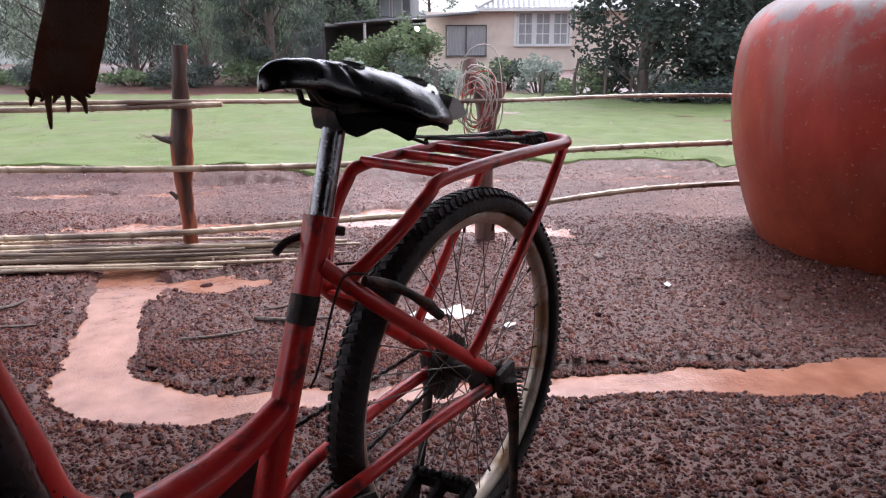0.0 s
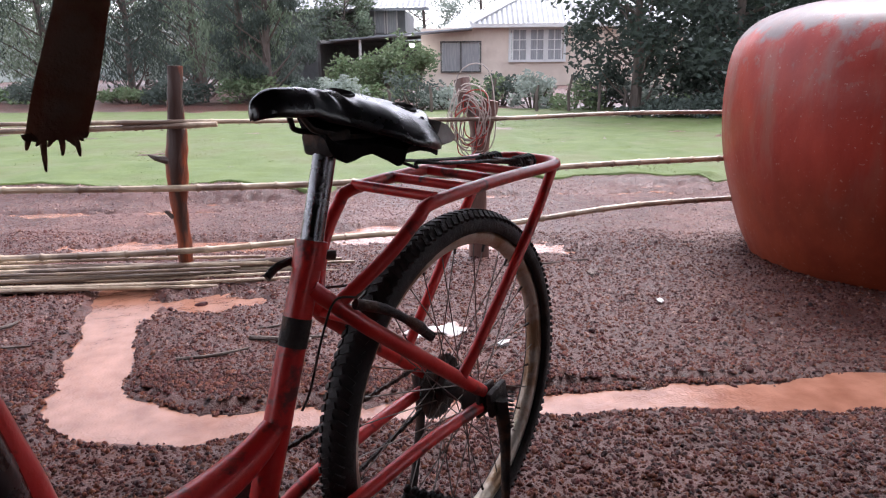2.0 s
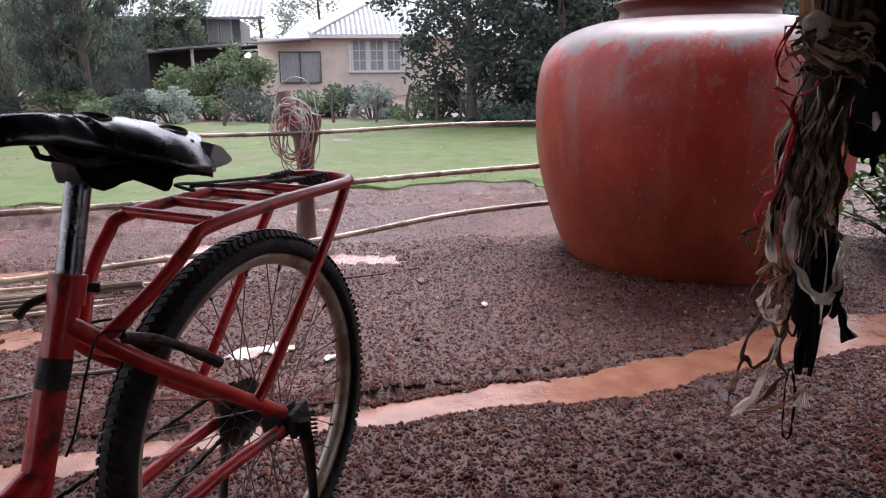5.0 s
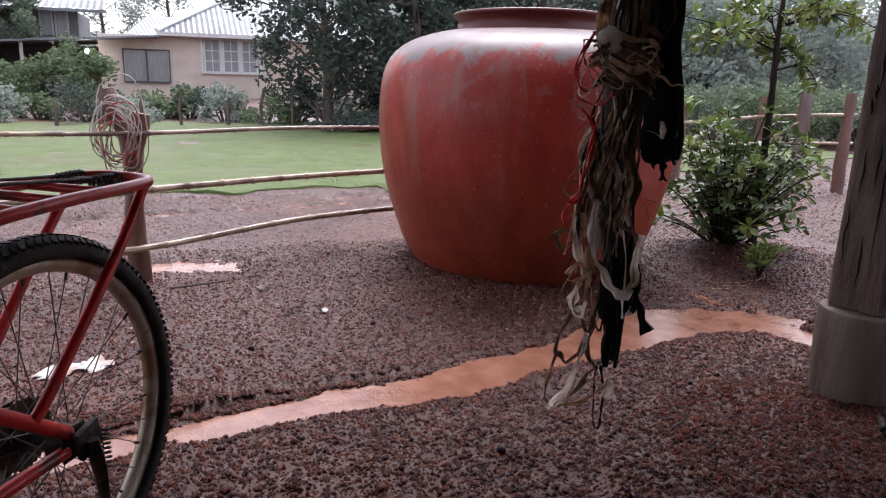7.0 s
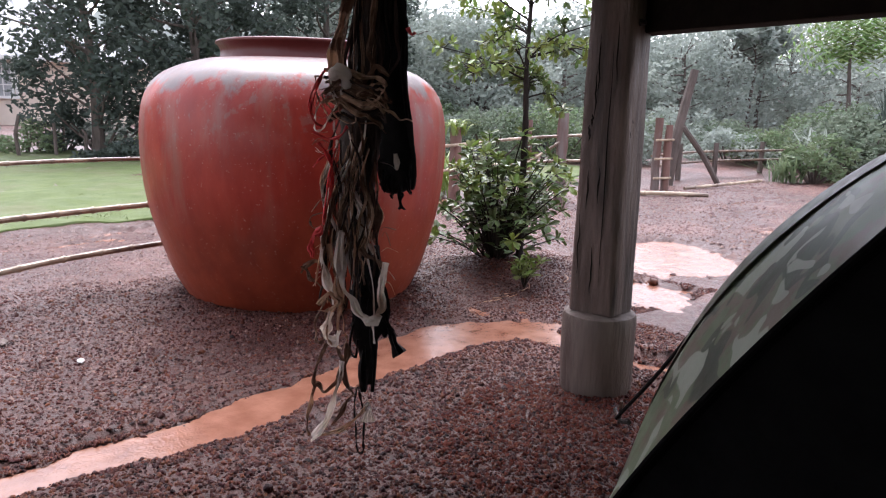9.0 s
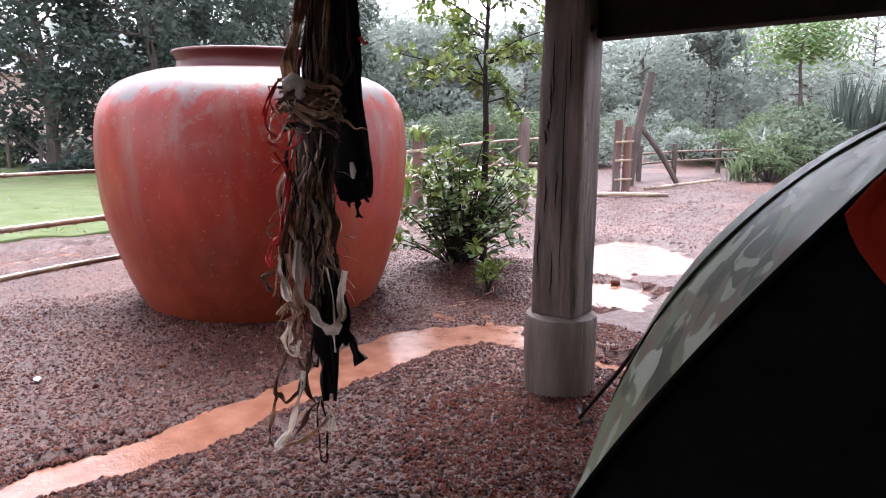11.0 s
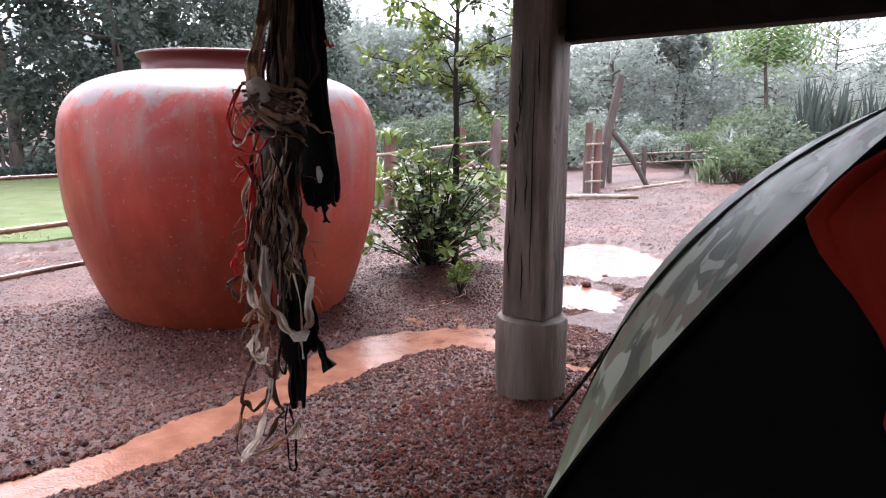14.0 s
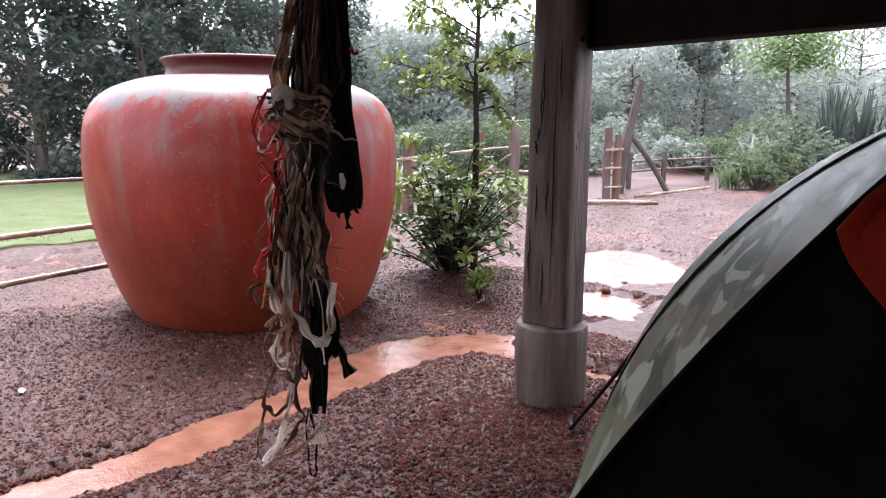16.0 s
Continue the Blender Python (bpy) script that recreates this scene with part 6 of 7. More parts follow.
    part("plastic_scrap", tube(Geo(), [(0.060, -0.052, 0.83), (0.064, -0.056, 0.812), (0.063, -0.052, 0.796)], [0.004, 0.008, 0.003], 7, wob=0.1), M_RIB_PALE, root, "white plastic scrap")
    cord("red_string", M_RIB_BLACK, [(0.062, 1.15), (0.076, 1.115), (0.086, 1.088)], 0.004, -0.03)
    part("red_tag", strip(Geo(), [(0.082, -0.035, 1.092), (0.090, -0.036, 1.078), (0.098, -0.034, 1.082)], 0.006, 3), M_RIB_RED, root, "frayed red ribbon end")
    # lower black straps: a wide belt, a buckle tail, a hanging loop
    cord("black_strap", M_RIB_BLACK, [(-0.022, 0.56), (-0.02, 0.50), (-0.042, 0.43), (-0.048, 0.38), (-0.035, 0.36), (-0.028, 0.40)], 0.007, -0.03)
    band("black_strap", M_RIB_BLACK, [(0.0, 0.58), (-0.012, 0.48), (-0.016, 0.375), (-0.016, 0.272)], [0.014, 0.018, 0.013, 0.008], -0.03)
    band("black_strap", M_RIB_BLACK, [(0.012, 0.60), (0.012, 0.48), (0.009, 0.375), (0.006, 0.275)], [0.016, 0.018, 0.010, 0.006], -0.034)
    band("black_strap", M_RIB_BLACK, [(0.02, 0.55), (0.034, 0.47), (0.036, 0.43), (0.03, 0.41)], [0.010, 0.014, 0.014, 0.008], -0.03)
    band("black_strap", M_RIB_BLACK, [(0.035, 0.455), (0.050, 0.417), (0.070, 0.370)], [0.007, 0.013, 0.019], -0.034)
    loop("strap_loop", M_RIB_BLACK, (-0.026, 0.198), 0.011, 0.082, 0.0045, -0.03, 0.06)
    part("black_bag", tube(Geo(), smooth_line([(-0.004, -0.01, 0.62), (-0.006, -0.014, 0.54), (-0.008, -0.016, 0.47), (-0.012, -0.016, 0.40), (-0.008, -0.012, 0.34), (-0.006, -0.01, 0.285)], 5), [0.014 + 0.026 * math.sin(math.pi * min(1, (i + 3) / 24)) ** 1.5 for i in range(26)], 10, flat=0.45, wob=0.14, up=(0, 1, 0)), M_RIB_BLACK, root, "crumpled black cloth strap bunch")
    # white plastic sling hanging to a knot and up again
    band("plastic_bag", M_RIB_PALE, [(-0.05, 0.665), (-0.060, 0.60), (-0.046, 0.53), (-0.020, 0.486), (0.004, 0.470)], [0.010, 0.017, 0.016, 0.012, 0.008], -0.082, "twisted dirty white plastic strip", 0.5)
    band("plastic_bag", M_RIB_PALE, [(0.022, 0.472), (0.036, 0.50), (0.034, 0.55), (0.046, 0.596)], [0.008, 0.010, 0.010, 0.013], -0.078, "twisted dirty white plastic strip", 0.5)
    part("plastic_knot", tube(Geo(), [(-0.008, -0.08, 0.474), (0.006, -0.088, 0.464), (0.022, -0.086, 0.466), (0.032, -0.08, 0.478)], [0.006, 0.012, 0.013, 0.006], 9, wob=0.12), M_RIB_PALE, root, "dirty white plastic knot")
    cord("cord", M_RIB_PALE, [(0.012, 0.462), (0.016, 0.435), (0.014, 0.405)], 0.004, -0.07)
    # ribbons and loops down the other side
    band("pale_ribbon", M_RIB_PALE, [(-0.10, 0.66), (-0.098, 0.60), (-0.088, 0.54), (-0.078, 0.49)], [0.006, 0.010, 0.010, 0.005], -0.06, "dirty cream ribbon")
    band("ribbon", M_RIB_TAN, [(-0.085, 0.63), (-0.072, 0.56), (-0.062, 0.50), (-0.068, 0.43)], [0.006, 0.009, 0.010, 0.006], -0.058)
    band("ribbon", M_RIB_TAN, [(-0.112, 0.49), (-0.085, 0.515), (-0.062, 0.50), (-0.082, 0.475), (-0.112, 0.478)], [0.004, 0.010, 0.010, 0.009, 0.004], -0.066)
    band("pale_ribbon", M_RIB_PALE, [(-0.082, 0.475), (-0.092, 0.44), (-0.097, 0.415), (-0.078, 0.400), (-0.066, 0.43)], [0.008, 0.014, 0.014, 0.012, 0.006], -0.056, "dirty cream ribbon")
    loop("cord_loop", M_RIB_BROWN, (-0.104, 0.45), 0.016, 0.055, 0.0055, -0.05, -0.2)
    loop("cord_loop", M_RIB_TAN, (-0.074, 0.435), 0.022, 0.05, 0.0045, -0.06, 0.3)
    band("ribbon", M_RIB_BROWN, [(-0.098, 0.395), (-0.122, 0.345), (-0.126, 0.300), (-0.100, 0.280), (-0.072, 0.305), (-0.054, 0.36), (-0.05, 0.40)], [0.006, 0.008, 0.007, 0.007, 0.009, 0.009, 0.006], -0.055)
    band("ribbon", M_RIB_BROWN, [(-0.075, 0.395), (-0.062, 0.345), (-0.05, 0.29), (-0.034, 0.268)], [0.005, 0.007, 0.007, 0.004], -0.045)
    band("pale_ribbon", M_RIB_PALE, [(-0.058, 0.36), (-0.072, 0.285), (-0.094, 0.215), (-0.118, 0.175), (-0.136, 0.158)], [0.006, 0.010, 0.011, 0.013, 0.015], -0.06, "dirty cream ribbon")
    band("pale_ribbon", M_RIB_TAN, [(-0.124, 0.295), (-0.134, 0.245), (-0.146, 0.20), (-0.138, 0.172), (-0.118, 0.182)], [0.006, 0.006, 0.005, 0.005, 0.004], -0.055)
    band("ribbon", M_RIB_TAN, [(-0.115, 0.172), (-0.065, 0.190), (-0.028, 0.222), (0.0, 0.256)], [0.004, 0.008, 0.007, 0.004], -0.06)
    band("ribbon", M_RIB_BROWN, [(-0.09, 0.19), (-0.062, 0.235), (-0.036, 0.272)], [0.004, 0.007, 0.004], -0.05)
    for dx in (-0.012, 0.0, 0.011):
        band("ribbon_end", M_RIB_PALE, [(0.0, 0.262), (dx * 0.6, 0.24), (dx, 0.212)], [0.003, 0.005, 0.007], -0.06)
    # dry brown leaf-like scraps standing out
    band("ribbon", M_RIB_BROWN, [(-0.095, 0.565), (-0.125, 0.587), (-0.150, 0.568), (-0.158, 0.555)], [0.004, 0.007, 0.006, 0.002], -0.04)
    band("ribbon", M_RIB_BROWN, [(-0.156, 0.572), (-0.135, 0.545), (-0.108, 0.522)], [0.002, 0.006, 0.002], -0.04)
    cord("cord", M_RIB_BROWN, [(-0.09, 0.70), (-0.125, 0.690), (-0.135, 0.675), (-0.12, 0.662), (-0.10, 0.67)], 0.0045, -0.05)
    # red strings down the one edge
    for pts, r in (([(-0.082, 1.0), (-0.108, 0.965), (-0.117, 0.93), (-0.106, 0.895), (-0.088, 0.885)], 0.0034), ([(-0.086, 0.998), (-0.104, 0.955), (-0.111, 0.92), (-0.10, 0.89)], 0.003), ([(-0.112, 0.874), (-0.075, 0.860), (-0.05, 0.868), (-0.038, 0.886)], 0.0042),
                   ([(-0.10, 0.85), (-0.082, 0.835), (-0.07, 0.80), (-0.076, 0.75), (-0.09, 0.69)], 0.0042), ([(-0.062, 0.84), (-0.072, 0.79), (-0.084, 0.73), (-0.092, 0.675)], 0.0038), ([(-0.112, 0.80), (-0.094, 0.82), (-0.07, 0.842)], 0.003)):
        cord("red_string", M_RIB_RED, pts, 1.9 * r, -0.088, "frayed pink-red string")
    band("red_ribbon", M_RIB_RED, [(-0.094, 0.675), (-0.112, 0.655), (-0.120, 0.625), (-0.117, 0.602)], [0.006, 0.012, 0.010, 0.005], -0.085, "twisted red ribbon")
    # short frayed ends
    for k in range(22):
        z0 = q.uniform(0.52, 0.95)
        x = -0.088 if k % 4 else 0.03
        d = -1 if k % 4 else 1
        cord("loose_end", (M_RIB_PALE, M_RIB_TAN, M_RIB_BROWN)[k % 3], [(x, z0), (x + d * q.uniform(0.008, 0.02), z0 + q.uniform(-0.01, 0.015)), (x + d * q.uniform(0.02, 0.036), z0 + q.uniform(-0.025, 0.01))], q.uniform(0.0012, 0.0026), -0.055)


M_RIB_DARK = material("dark_brown_cloth", (0.022, 0.014, 0.011), (0.065, 0.042, 0.033), 40, None, 8, (0.6, 0.85), 0.5, 140, stretch=(1, 1, 0.3), spec=0.2)
hanging_bundle()

# ---- frayed strap close to the lens ----
M_STRAP = material("brown_webbing", (0.25, 0.11, 0.072), (0.36, 0.19, 0.13), 60, (0.34, 0.22, 0.17), 18, (0.7, 0.9), 0.5, 220, c3amount=0.3, transl=0.45)
strap = thing("hanging_strap", "dark brown cloth strap with a torn frayed end", "strap")
g = Geo()
# two overlapping layers
for k, (dx, w) in enumerate(((0.0, 0.0145), (0.003, 0.0095))):
    top, bot = Vector((0.005 + dx, 0.289 - 0.004 * k, 1.02)), Vector((-0.0395 + dx, 0.2665 - 0.004 * k, 0.857))
    side = Vector((0.89, 0.455, 0)) * w
    vs, fs = [], []
    for i in range(15):
        s = i / 14
        c = top.lerp(bot, s)
        sd = side * (1 + 0.08 * math.sin(s * 9 + k))
        off = Vector((0.455, -0.89, 0)) * 0.0016
        vs += [c - sd + off * 0.2, c - sd * 0.4 + off, c + sd * 0.4 + off, c + sd + off * 0.2, c + sd - off, c + sd * 0.2 - off * 0.4, c - sd * 0.4 - off, c - sd - off]
    for i in range(14):
        fs += [(i * 8 + j, i * 8 + (j + 1) % 8, (i + 1) * 8 + (j + 1) % 8, (i + 1) * 8 + j) for j in range(8)]
    fs += [tuple(range(7, -1, -1)), tuple(14 * 8 + j for j in range(8))]
    g.add(vs, fs)
part("webbing", g, M_STRAP, strap)
for k in range(15):
    s = -1 + 2 * k / 14
    b = Vector((-0.039, 0.266, 0.860)) + Vector((0.89, 0.455, 0)) * 0.0145 * s
    ln = (0.004, 0.011, 0.005, 0.008, 0.027, 0.009, 0.004, 0.006, 0.016, 0.006, 0.009, 0.017, 0.012, 0.006, 0.003)[k] * 0.75
    g = tube(Geo(), smooth_line([b, b + Vector((rng.uniform(-0.002, 0.002), 0, -ln * 0.5)), b + Vector((rng.uniform(-0.003, 0.003), 0, -ln))], 3), [0.0022, 0.002, 0.0018, 0.0016, 0.0014, 0.001, 0.0006], 5)
    part("frayed_end", g, M_STRAP, strap)


# ---- camouflage tent ----
def camo_material():
    m = material("camouflage_cloth", (0.12, 0.165, 0.09), (0.17, 0.215, 0.125), 9, (0.17, 0.135, 0.10), 7, (0.35, 0.55), 0.1, 150, c3amount=0.45, coat=0.06, transl=0.3)
    N, L = m.node_tree.nodes, m.node_tree.links
    b = N["Principled BSDF"]
    base = b.inputs["Base Color"].links[0].from_socket
    tc = [n for n in N if n.type == "TEX_COORD"][0]
    for scale, lo, col, off in ((7.0, 0.57, (0.05, 0.065, 0.045, 1), 3.0), (9.0, 0.57, (0.36, 0.39, 0.31, 1), 9.0)):
        mp = N.new("ShaderNodeMapping")
        mp.inputs["Location"].default_value = (off, off, 0)
        L.new(tc.outputs["Object"], mp.inputs["Vector"])
        n = N.new("ShaderNodeTexNoise")
        n.inputs["Scale"].default_value, n.inputs["Detail"].default_value, n.inputs["Distortion"].default_value = scale, 1.5, 0.8
        L.new(mp.outputs["Vector"], n.inputs["Vector"])
        r = N.new("ShaderNodeMapRange")
        r.inputs["From Min"].default_value, r.inputs["From Max"].default_value = lo, lo + 0.015
        L.new(n.outputs["Fac"], r.inputs["Value"])
        x = N.new("ShaderNodeMix")
        x.data_type = "RGBA"
        L.new(r.outputs[0], x.inputs["Factor"])
        L.new(base, x.inputs["A"])
        x.inputs["B"].default_value = col
        base = x.outputs["Result"]
    L.new(base, b.inputs["Base Color"])
    return m


M_CAMO = camo_material()
# shade of the tent's front side, put into the cloth colour
M_TENTDARK = material("shade_black_tent", (0.003, 0.003, 0.003), (0.006, 0.006, 0.006), 12, None, 3, (0.9, 1.0), 0.2, 100, spec=0.05)
M_REDCLOTH = material("red_cloth", (0.10, 0.006, 0.0025), (0.19, 0.013, 0.005), 8, None, 3, (0.7, 0.9), 0.3, 60, stretch=(1, 1, 0.3), spec=0.08)


def arch(s, hw, h, p):
    """Point on a tent arch, s from 0 (one foot) to 1 (other foot)."""
    a = math.pi * s
    c, q = math.cos(a), math.sin(a)
    return hw * math.copysign(abs(c) ** (2 / p), c), h * abs(q) ** (2 / p)


def tent():
    root = thing("tent", "green camouflage dome tent with a shade-black front", "tent", pose(0, -0.1, 0))
    ribs = [(1.55, 0.757, 1.045, 1.15), (1.68, 0.80, 1.042, 1.35), (1.82, 0.855, 1.03, 1.57), (1.98, 0.90, 1.01, 1.8), (2.2, 0.81, 0.97, 1.85), (2.5, 0.79, 0.86, 1.9), (2.8, 0.70, 0.62, 1.9), (3.0, 0.62, 0.3, 1.9), (3.05, 0.58, 0.02, 1.9)]
    g = Geo()
    n = 60
    vs = []
    for x, hw, h, p in ribs:
        for k in range(n + 1):
            y, z = arch(k / n, hw, h, p)
            sag = 0.012 * noise.noise((x * 4, y * 4, z * 4))
            vs.append((x + 0.3 * sag, y + sag, z))
    m = n + 1
    g.add(vs, [(i * m + k, i * m + k + 1, (i + 1) * m + k + 1, (i + 1) * m + k) for i in range(len(ribs) - 1) for k in range(n)])
    part("fly", g, M_CAMO, root, "green and brown camouflage fly sheet")
    # front panel, its shade painted as black, set just behind the front arch
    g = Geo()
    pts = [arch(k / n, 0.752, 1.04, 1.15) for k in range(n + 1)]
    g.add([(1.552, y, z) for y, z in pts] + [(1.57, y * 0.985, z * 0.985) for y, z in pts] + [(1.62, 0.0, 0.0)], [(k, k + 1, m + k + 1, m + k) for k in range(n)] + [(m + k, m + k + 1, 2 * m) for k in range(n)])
    part("inner_front", g, M_TENTDARK, root, "tent front with deep shade put into its colour")
    # hem along the rear arch of the porch
    g = tube(Geo(), [(1.55, y, z + 0.004) for y, z in pts], 0.006, 7)
    part("front_seam", g, M_TENTDARK, root)
    g = Geo()
    rows = []
    for x, hw, h, p in ((1.87, 0.878, 1.028, 1.64), (1.93, 0.896, 1.022, 1.73), (1.98, 0.910, 1.018, 1.8), (2.02, 0.895, 1.008, 1.81)):
        rows += [(x, *arch(k / n, hw, h, p)) for k in range(n + 1)]
    g.add(rows, [(i * m + k, i * m + k + 1, (i + 1) * m + k + 1, (i + 1) * m + k) for i in range(3) for k in range(n)])
    part("pole_sleeve", g, M_CAMO_DARK, root, "dark green sleeve over the tent pole")
    return root


tent()
g = tube(Geo(), smooth_line([(1.965, 0.685, 0.42), (2.02, 0.828, 0.23), (2.09, 0.995, 0.03)], 5), 0.0055, 7)
guy = whole("guy_line", g, M_RIB_BLACK, "taut black guy line of the tent", "guy line")
g = Geo()
tube(g, smooth_line([(2.065, 0.93, 0.05), (2.09, 0.98, 0.03), (2.115, 1.02, 0.045)], 4), 0.007, 7)
tube(g, [(2.09, 0.98, 0.09), (2.095, 0.99, -0.06)], 0.005, 6)
whole("tent_peg", g, M_IRON, "bent metal tent peg in the gravel", "tent peg")


# red cloth hanging in the tent's mouth
CLOTH_S = (0, 0.03, 0.07, 0.12, 0.17, 0.21, 0.26, 0.30, 0.37, 0.40, 0.43, 1)
CLOTH_EDGE = (0.0, 0.061, 0.094, 0.125, 0.102, 0.068, 0.038, 0.023, 0.036, 0.024, -0.02, -0.02)


def red_cloth():
    g = Geo()
    vs, n, m = [], 44, 24
    for i in range(n):
        s = i / (n - 1)
        for k in range(m):
            w = k / (m - 1)
            left = float(np.interp(s, CLOTH_S, CLOTH_EDGE))
            y = -0.055 + left * (1 - w) - 0.42 * w + 0.012 * math.sin(s * 11 + w * 5)
            x = 1.36 + 0.04 * math.sin(w * 19 + s * 6) + 0.05 * s
            vs.append((x, y, 0.925 - 0.925 * s))
    g.add(vs, [(i * m + k, i * m + k + 1, (i + 1) * m + k + 1, (i + 1) * m + k) for i in range(n - 1) for k in range(m - 1)])
    ob = whole("red_cloth", g, M_REDCLOTH, "crumpled red cloth hanging in the tent's mouth", "cloth")
    sol = ob.modifiers.new("thickness", "SOLIDIFY")
    sol.thickness = 0.006
    return ob


red_cloth()


# ---- shrub and sapling beside the jar ----
def leafy(g, p, d, ln, wd, q):
    """One folded blunt leaf, broadest past its middle."""
    d = Vector(d).normalized()
    sd = d.cross(Vector((q.uniform(-1, 1), q.uniform(-1, 1), 1.2))).normalized()
    nr = sd.cross(d)
    p = Vector(p)
    fold = q.uniform(0.05, 0.3) * wd
    pts = [p]
    for s, w, bend in ((0.35, 0.62, 0.02), (0.68, 1.0, 0.06), (0.92, 0.6, 0.12)):
        c = p + d * ln * s - nr * ln * bend
        pts += [c + sd * wd * w + nr * fold, c, c - sd * wd * w + nr * fold]
    pts.append(p + d * ln - nr * ln * 0.15)
    g.add(pts, [(0, 1, 2), (0, 2, 3), (1, 4, 5, 2), (2, 5, 6, 3), (4, 7, 8, 5), (5, 8, 9, 6), (7, 10, 8), (8, 10, 9)])


def whorl(g, tip, way, n, ln, wd, q):
    """A rosette of leaves at a twig's end."""
    way = Vector(way).normalized()
    a = way.orthogonal().normalized()
    b = way.cross(a)
    t0 = q.uniform(0, 6.283)
    for k in range(n):
        t = t0 + 6.283 * k / n + q.uniform(-0.3, 0.3)
        d = (a * math.cos(t) + b * math.sin(t)) + way * q.uniform(0.1, 0.9) + Vector((0, 0, 0.1))
        s = q.uniform(0.7, 1.15)
        leafy(g, Vector(tip) - way * q.uniform(0, 0.025), d, ln * s, wd * s, q)


def shrub():
    root = thing("shrub", "glossy green leafy shrub beside the water jar", "shrub", pose(3.23, 2.80, 0.03))
    q = random.Random(77)
    lv, ly = Geo(), Geo()
    for k in range(96):
        a = q.uniform(0, 6.283)
        out = 0.56 * math.sqrt(q.random()) * (0.85 + 0.25 * math.sin(a * 3 + 1))
        top = 0.86 - 0.62 * out
        h = top * (0.22 + 0.78 * q.random() ** 0.8)
        tip = (out * math.cos(a), out * math.sin(a), h)
        line = smooth_line([(0.04 * math.cos(a), 0.04 * math.sin(a), 0), (tip[0] * 0.5, tip[1] * 0.5, h * 0.6), tip], 4)
        part("stem", tube(Geo(), line, [0.007 - 0.0006 * i for i in range(9)], 5, cap=False), M_STEM, root)
        way = Vector(line[-1]) - Vector(line[-3])
        young = q.random() < (0.5 if h > 0.42 else 0.12)
        whorl(ly if young else lv, tip, way, q.randrange(8, 12), 0.066, 0.015, q)
        for i in (4, 5, 6, 7):
            for _ in range(3):
                b = q.uniform(0, 6.283)
                leafy(lv, Vector(line[i]) + Vector((q.gauss(0, 0.02), q.gauss(0, 0.02), q.gauss(0, 0.02))), (math.cos(b), math.sin(b), q.uniform(-0.3, 0.7)), q.uniform(0.045, 0.08), q.uniform(0.012, 0.019), q)
    part("leaves", lv, M_LEAF_NEAR, root, "glossy dark green leaves", False)
    part("young_leaves", ly, M_LEAF_YELLOW, root, "yellow-green young leaves", False)


shrub()


def weed():
    """Low fresh seedling at the shrub's foot."""
    root = thing("weed", "low fresh green weed growing at the shrub's foot", "weed", pose(2.98, 2.30, 0.02))
    q = random.Random(33)
    lv = Geo()
    for k in range(16):
        a = q.uniform(0, 6.283)
        tip = (0.10 * q.random() * math.cos(a), 0.10 * q.random() * math.sin(a), q.uniform(0.05, 0.16))
        whorl(lv, tip, (tip[0], tip[1], 0.15), 6, 0.06, 0.011, q)
        part("stem", tube(Geo(), [(0, 0, 0), (tip[0] * 0.5, tip[1] * 0.5, tip[2] * 0.6), tip], [0.003, 0.0025, 0.002], 5), M_STEM, root)
    part("leaves", lv, M_LEAF_YELLOW, root, "", False)


weed()


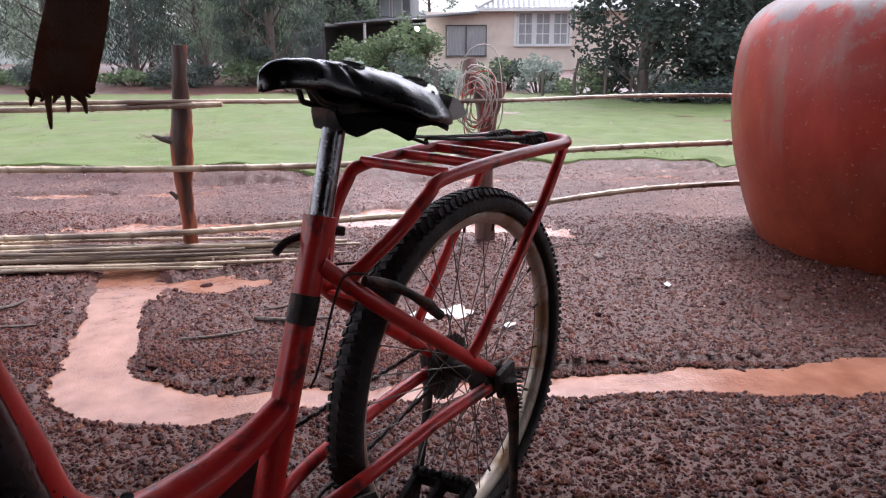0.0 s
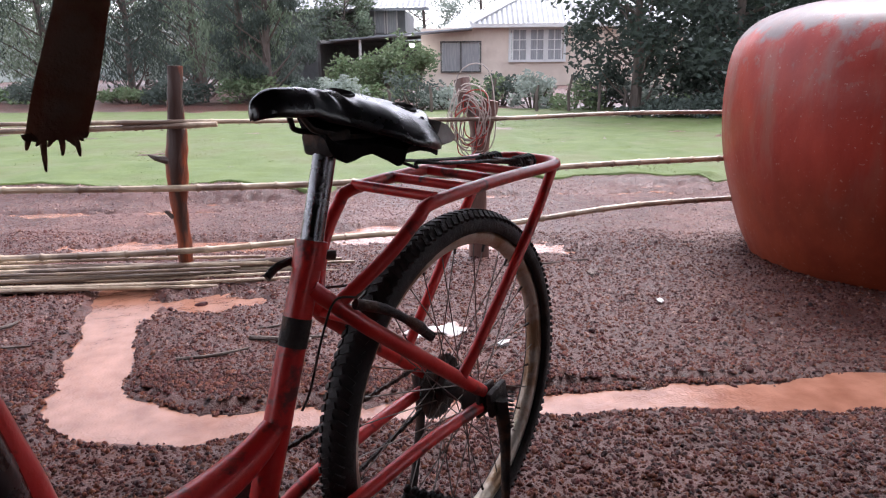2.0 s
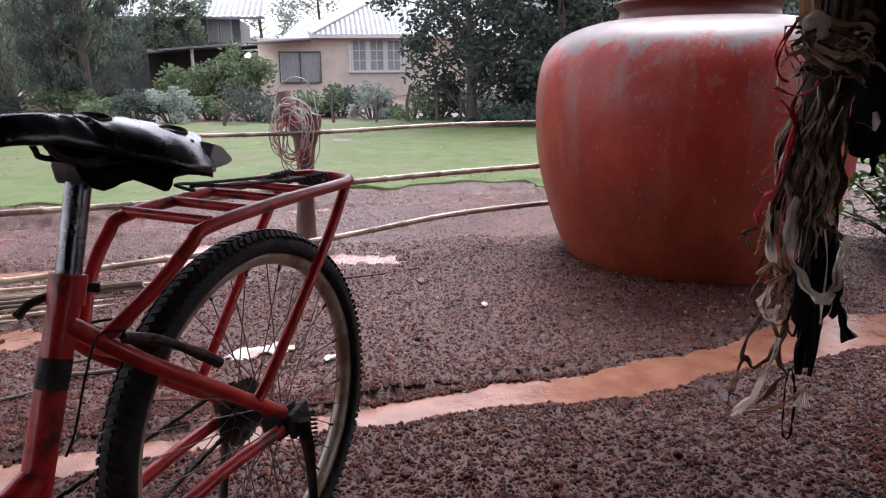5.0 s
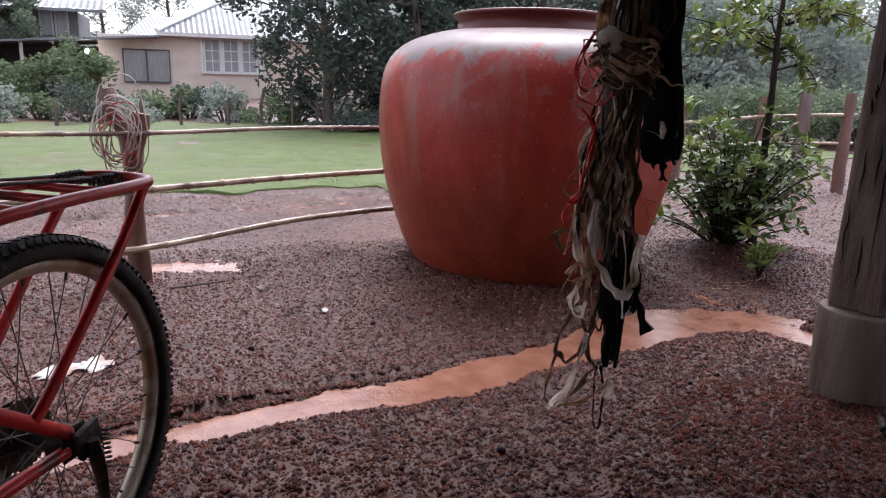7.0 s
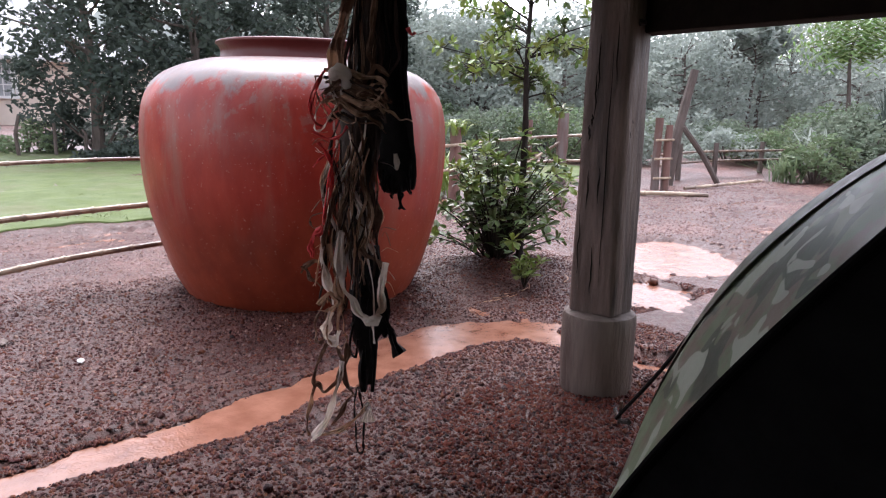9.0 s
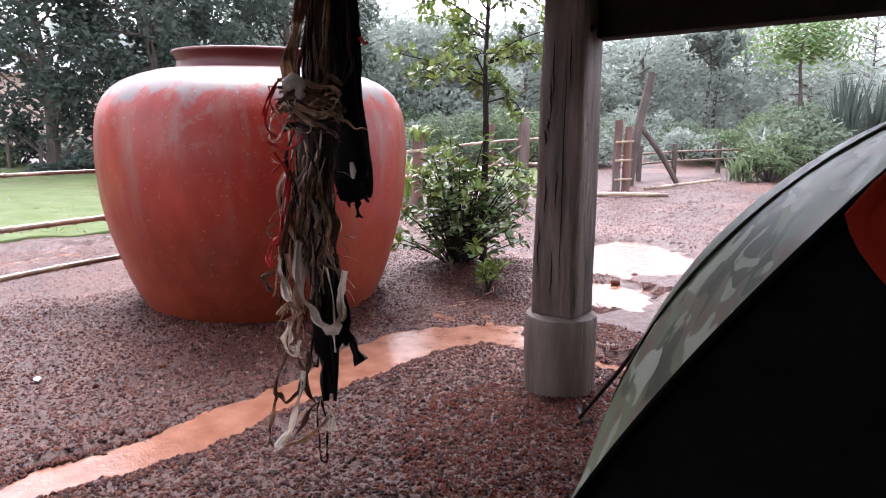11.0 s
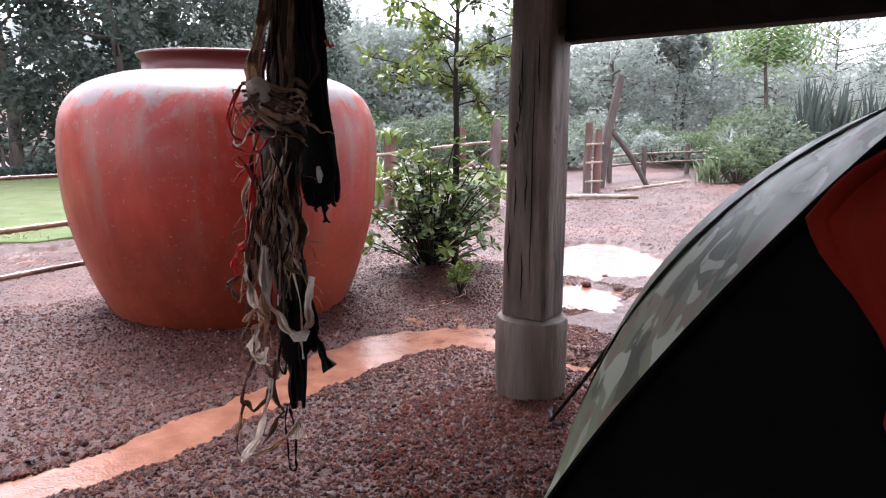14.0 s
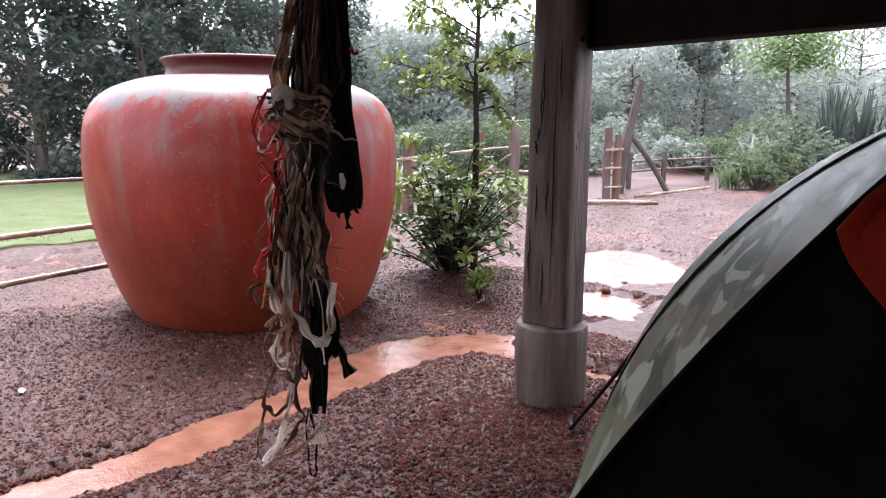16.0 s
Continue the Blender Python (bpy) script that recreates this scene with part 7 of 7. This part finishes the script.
def sapling():
    root = thing("sapling", "thin dark-stemmed sapling with layered sparse yellow-green leaves", "sapling", pose(3.33, 2.70, 0.0))
    q = random.Random(91)
    wood = Geo()
    lv, ly = Geo(), Geo()
    spine = smooth_line([(0, 0, 0), (0.008, 0.008, 0.5), (0.022, 0.018, 0.85), (0.028, 0.035, 1.15), (0.062, 0.05, 1.6), (0.10, 0.06, 2.4)], 6)
    tube(wood, spine, [(0.025 - 0.0006 * i) * (1 + 0.12 * math.sin(i * 2.3)) for i in range(len(spine))], 9)
    for k in range(30):
        tier = (1.0, 1.13, 1.20, 1.34, 1.48, 1.68, 1.9, 2.1)[k % 8]
        z = tier + q.uniform(-0.03, 0.03)
        s = min(spine, key=lambda p: abs(p[2] - z))
        a = k * 2.4 + q.uniform(-0.4, 0.4)
        ln = q.uniform(0.28, 0.72) * (0.55 if tier == 1.0 else 1.0)
        up = q.uniform(-0.10, 0.22)
        end = (s[0] + ln * math.cos(a + 0.25), s[1] + ln * math.sin(a + 0.25), z + up)
        pts = smooth_line([tuple(s[:3]), (s[0] + ln * 0.5 * math.cos(a), s[1] + ln * 0.5 * math.sin(a), z + 0.06 + up * 0.3), end], 6)
        part("branch", tube(Geo(), pts, [0.0058 - 0.0003 * i for i in range(len(pts))], 5, cap=False), M_STEM, root)
        for i in range(4, len(pts)):
            way = Vector(pts[i]) - Vector(pts[i - 1])
            g = ly if q.random() < 0.5 else lv
            for _ in range(q.randrange(0, 3)):
                side = way.cross(Vector((0, 0, 1))).normalized() * q.choice((-1, 1))
                tip = Vector(pts[i]) + side * q.uniform(0.03, 0.10) + Vector((0, 0, q.uniform(-0.02, 0.05)))
                part("twig", tube(Geo(), [pts[i], (Vector(pts[i]) + tip) / 2 + Vector((0, 0, 0.01)), tip], [0.003, 0.0025, 0.0018], 4, cap=False), M_STEM, root)
                whorl(g, tip, tip - Vector(pts[i]), q.randrange(5, 9), 0.056, 0.0125, q)
        whorl(ly, end, Vector(pts[-1]) - Vector(pts[-3]), 8, 0.06, 0.013, q)
    part("stem", wood, M_STEM, root, "dark wet slender stem")
    part("leaves", lv, M_LEAF_NEAR, root, "green leaves", False)
    part("young_leaves", ly, M_LEAF_YELLOW, root, "yellow-green leaves", False)


sapling()

# ---- litter on the gravel ----
M_LITTER = material("white_litter", (0.42, 0.41, 0.40), (0.55, 0.54, 0.53), 20, (0.35, 0.25, 0.22), 8, (0.4, 0.7), 0.3, 60)


def scrap(x, y, sx, sy, label, seed, mat, name="plastic_scrap", cat="litter", lift=0.012):
    q = random.Random(seed)
    g = Geo()
    n = 9
    vs = []
    for i in range(n):
        for k in range(n):
            u, v = i / (n - 1) - 0.5, k / (n - 1) - 0.5
            r = (1 + 0.9 * noise.noise((u * 4 + seed, v * 4, 1))) * (1.15 - 1.1 * abs(u * v) * 2 - 0.5 * abs(u))
            vs.append((u * sx * r, v * sy * r, 0.006 + 0.16 * min(sx, sy) * max(0, noise.noise((u * 5, v * 5, seed)) + 0.25) * (1 - 2 * abs(u)) * (1 - 2 * abs(v)) * 2))
    g.add(vs, [(i * n + k, i * n + k + 1, (i + 1) * n + k + 1, (i + 1) * n + k) for i in range(n - 1) for k in range(n - 1)])
    h = float(height(np.array([x]), np.array([y]))[0])
    ob = whole(name, g, mat, label, cat, m=pose(x, y, h + lift * 0.3, 0, 0, q.uniform(0, 180)))
    sol = ob.modifiers.new("thickness", "SOLIDIFY")
    sol.thickness = 0.002


scrap(0.03, 2.12, 0.17, 0.09, "crumpled white plastic bag on the gravel", 3, M_LITTER, "plastic_bag")
scrap(0.13, 2.15, 0.15, 0.10, "torn white plastic bag on the gravel", 5, M_LITTER, "plastic_bag")
scrap(0.30, 2.0, 0.06, 0.03, "white plastic scrap on the gravel", 8, M_LITTER)
scrap(0.92, 2.45, 0.07, 0.022, "thin pale chip lying on the gravel", 9, M_LITTER)
scrap(0.72, 2.82, 0.10, 0.03, "pale flat stone in the wet gravel", 11, M_STUMP, "flat_stone", "stone")


def stick(x, y, ln, r, turn, mat, label, name="stick", bend=0.02):
    h = float(height(np.array([x]), np.array([y]))[0])
    c, s = math.cos(radians(turn)), math.sin(radians(turn))
    pts = [(x - c * ln / 2, y - s * ln / 2, h + r * 0.7), (x + bend * s, y - bend * c, h + r * 0.9), (x + c * ln / 2, y + s * ln / 2, h + r * 0.7)]
    whole(name, tube(Geo(), smooth_line(pts, 5), [r * (0.9 - 0.03 * i) for i in range(11)], 7, wob=0.1), mat, label, "stick", "sticks on the gravel")


for x, y, ln, r, turn in ((-0.42, 2.08, 0.26, 0.010, 4), (-0.36, 2.06, 0.05, 0.007, 80), (-0.62, 1.92, 0.22, 0.007, 25), (-1.45, 2.15, 0.12, 0.008, 60), (-0.5, 2.2, 0.12, 0.005, 40), (0.55, 3.0, 0.4, 0.006, 15), (-1.3, 2.0, 0.3, 0.005, 12), (-0.85, 1.27, 0.08, 0.006, 15)):
    stick(x, y, ln, r, turn, M_BARK, "short dark wet stick on the gravel")
for k in range(7):
    stick(2.75 + 0.06 * k * rng.uniform(0.5, 1.5), 2.32 + rng.uniform(-0.06, 0.06), rng.uniform(0.1, 0.2), 0.003, rng.uniform(0, 60), M_RIB_TAN, "thin orange-brown dead stalk on wet soil")


def rock(x, y, s, mat, label, seed):
    bm = bmesh.new()
    bmesh.ops.create_icosphere(bm, subdivisions=2, radius=s)
    for v in bm.verts:
        v.co *= 1 + 0.35 * noise.noise(v.co * (1.6 / s) + Vector((seed, 0, 0)))
        v.co.z *= 0.7
    g = Geo().add([v.co.copy() for v in bm.verts], [[v.index for v in f.verts] for f in bm.faces])
    bm.free()
    h = float(height(np.array([x]), np.array([y]))[0])
    whole("stone", g, mat, label, "stone", "loose stones", m=pose(x, y, h + s * 0.4))


for i, (x, y, s) in enumerate([(-0.855, 2.455, 0.028), (-1.13, 2.15, 0.018), (-0.95, 2.38, 0.012), (1.62, 0.62, 0.022), (1.1, 1.25, 0.012), (0.78, 1.2, 0.014), (1.9, 1.35, 0.013), (-0.35, 1.2, 0.016), (0.45, 1.3, 0.012), (3.7, 2.02, 0.03), (4.0, 2.1, 0.02), (1.3, 2.3, 0.014), (-1.2, 1.55, 0.014), (-1.0, 1.33, 0.012), (0.6, 2.1, 0.012), (-0.2, 1.95, 0.014)]):
    rock(x, y, s, M_GRAVEL, "rough dark laterite stone among the gravel", i)
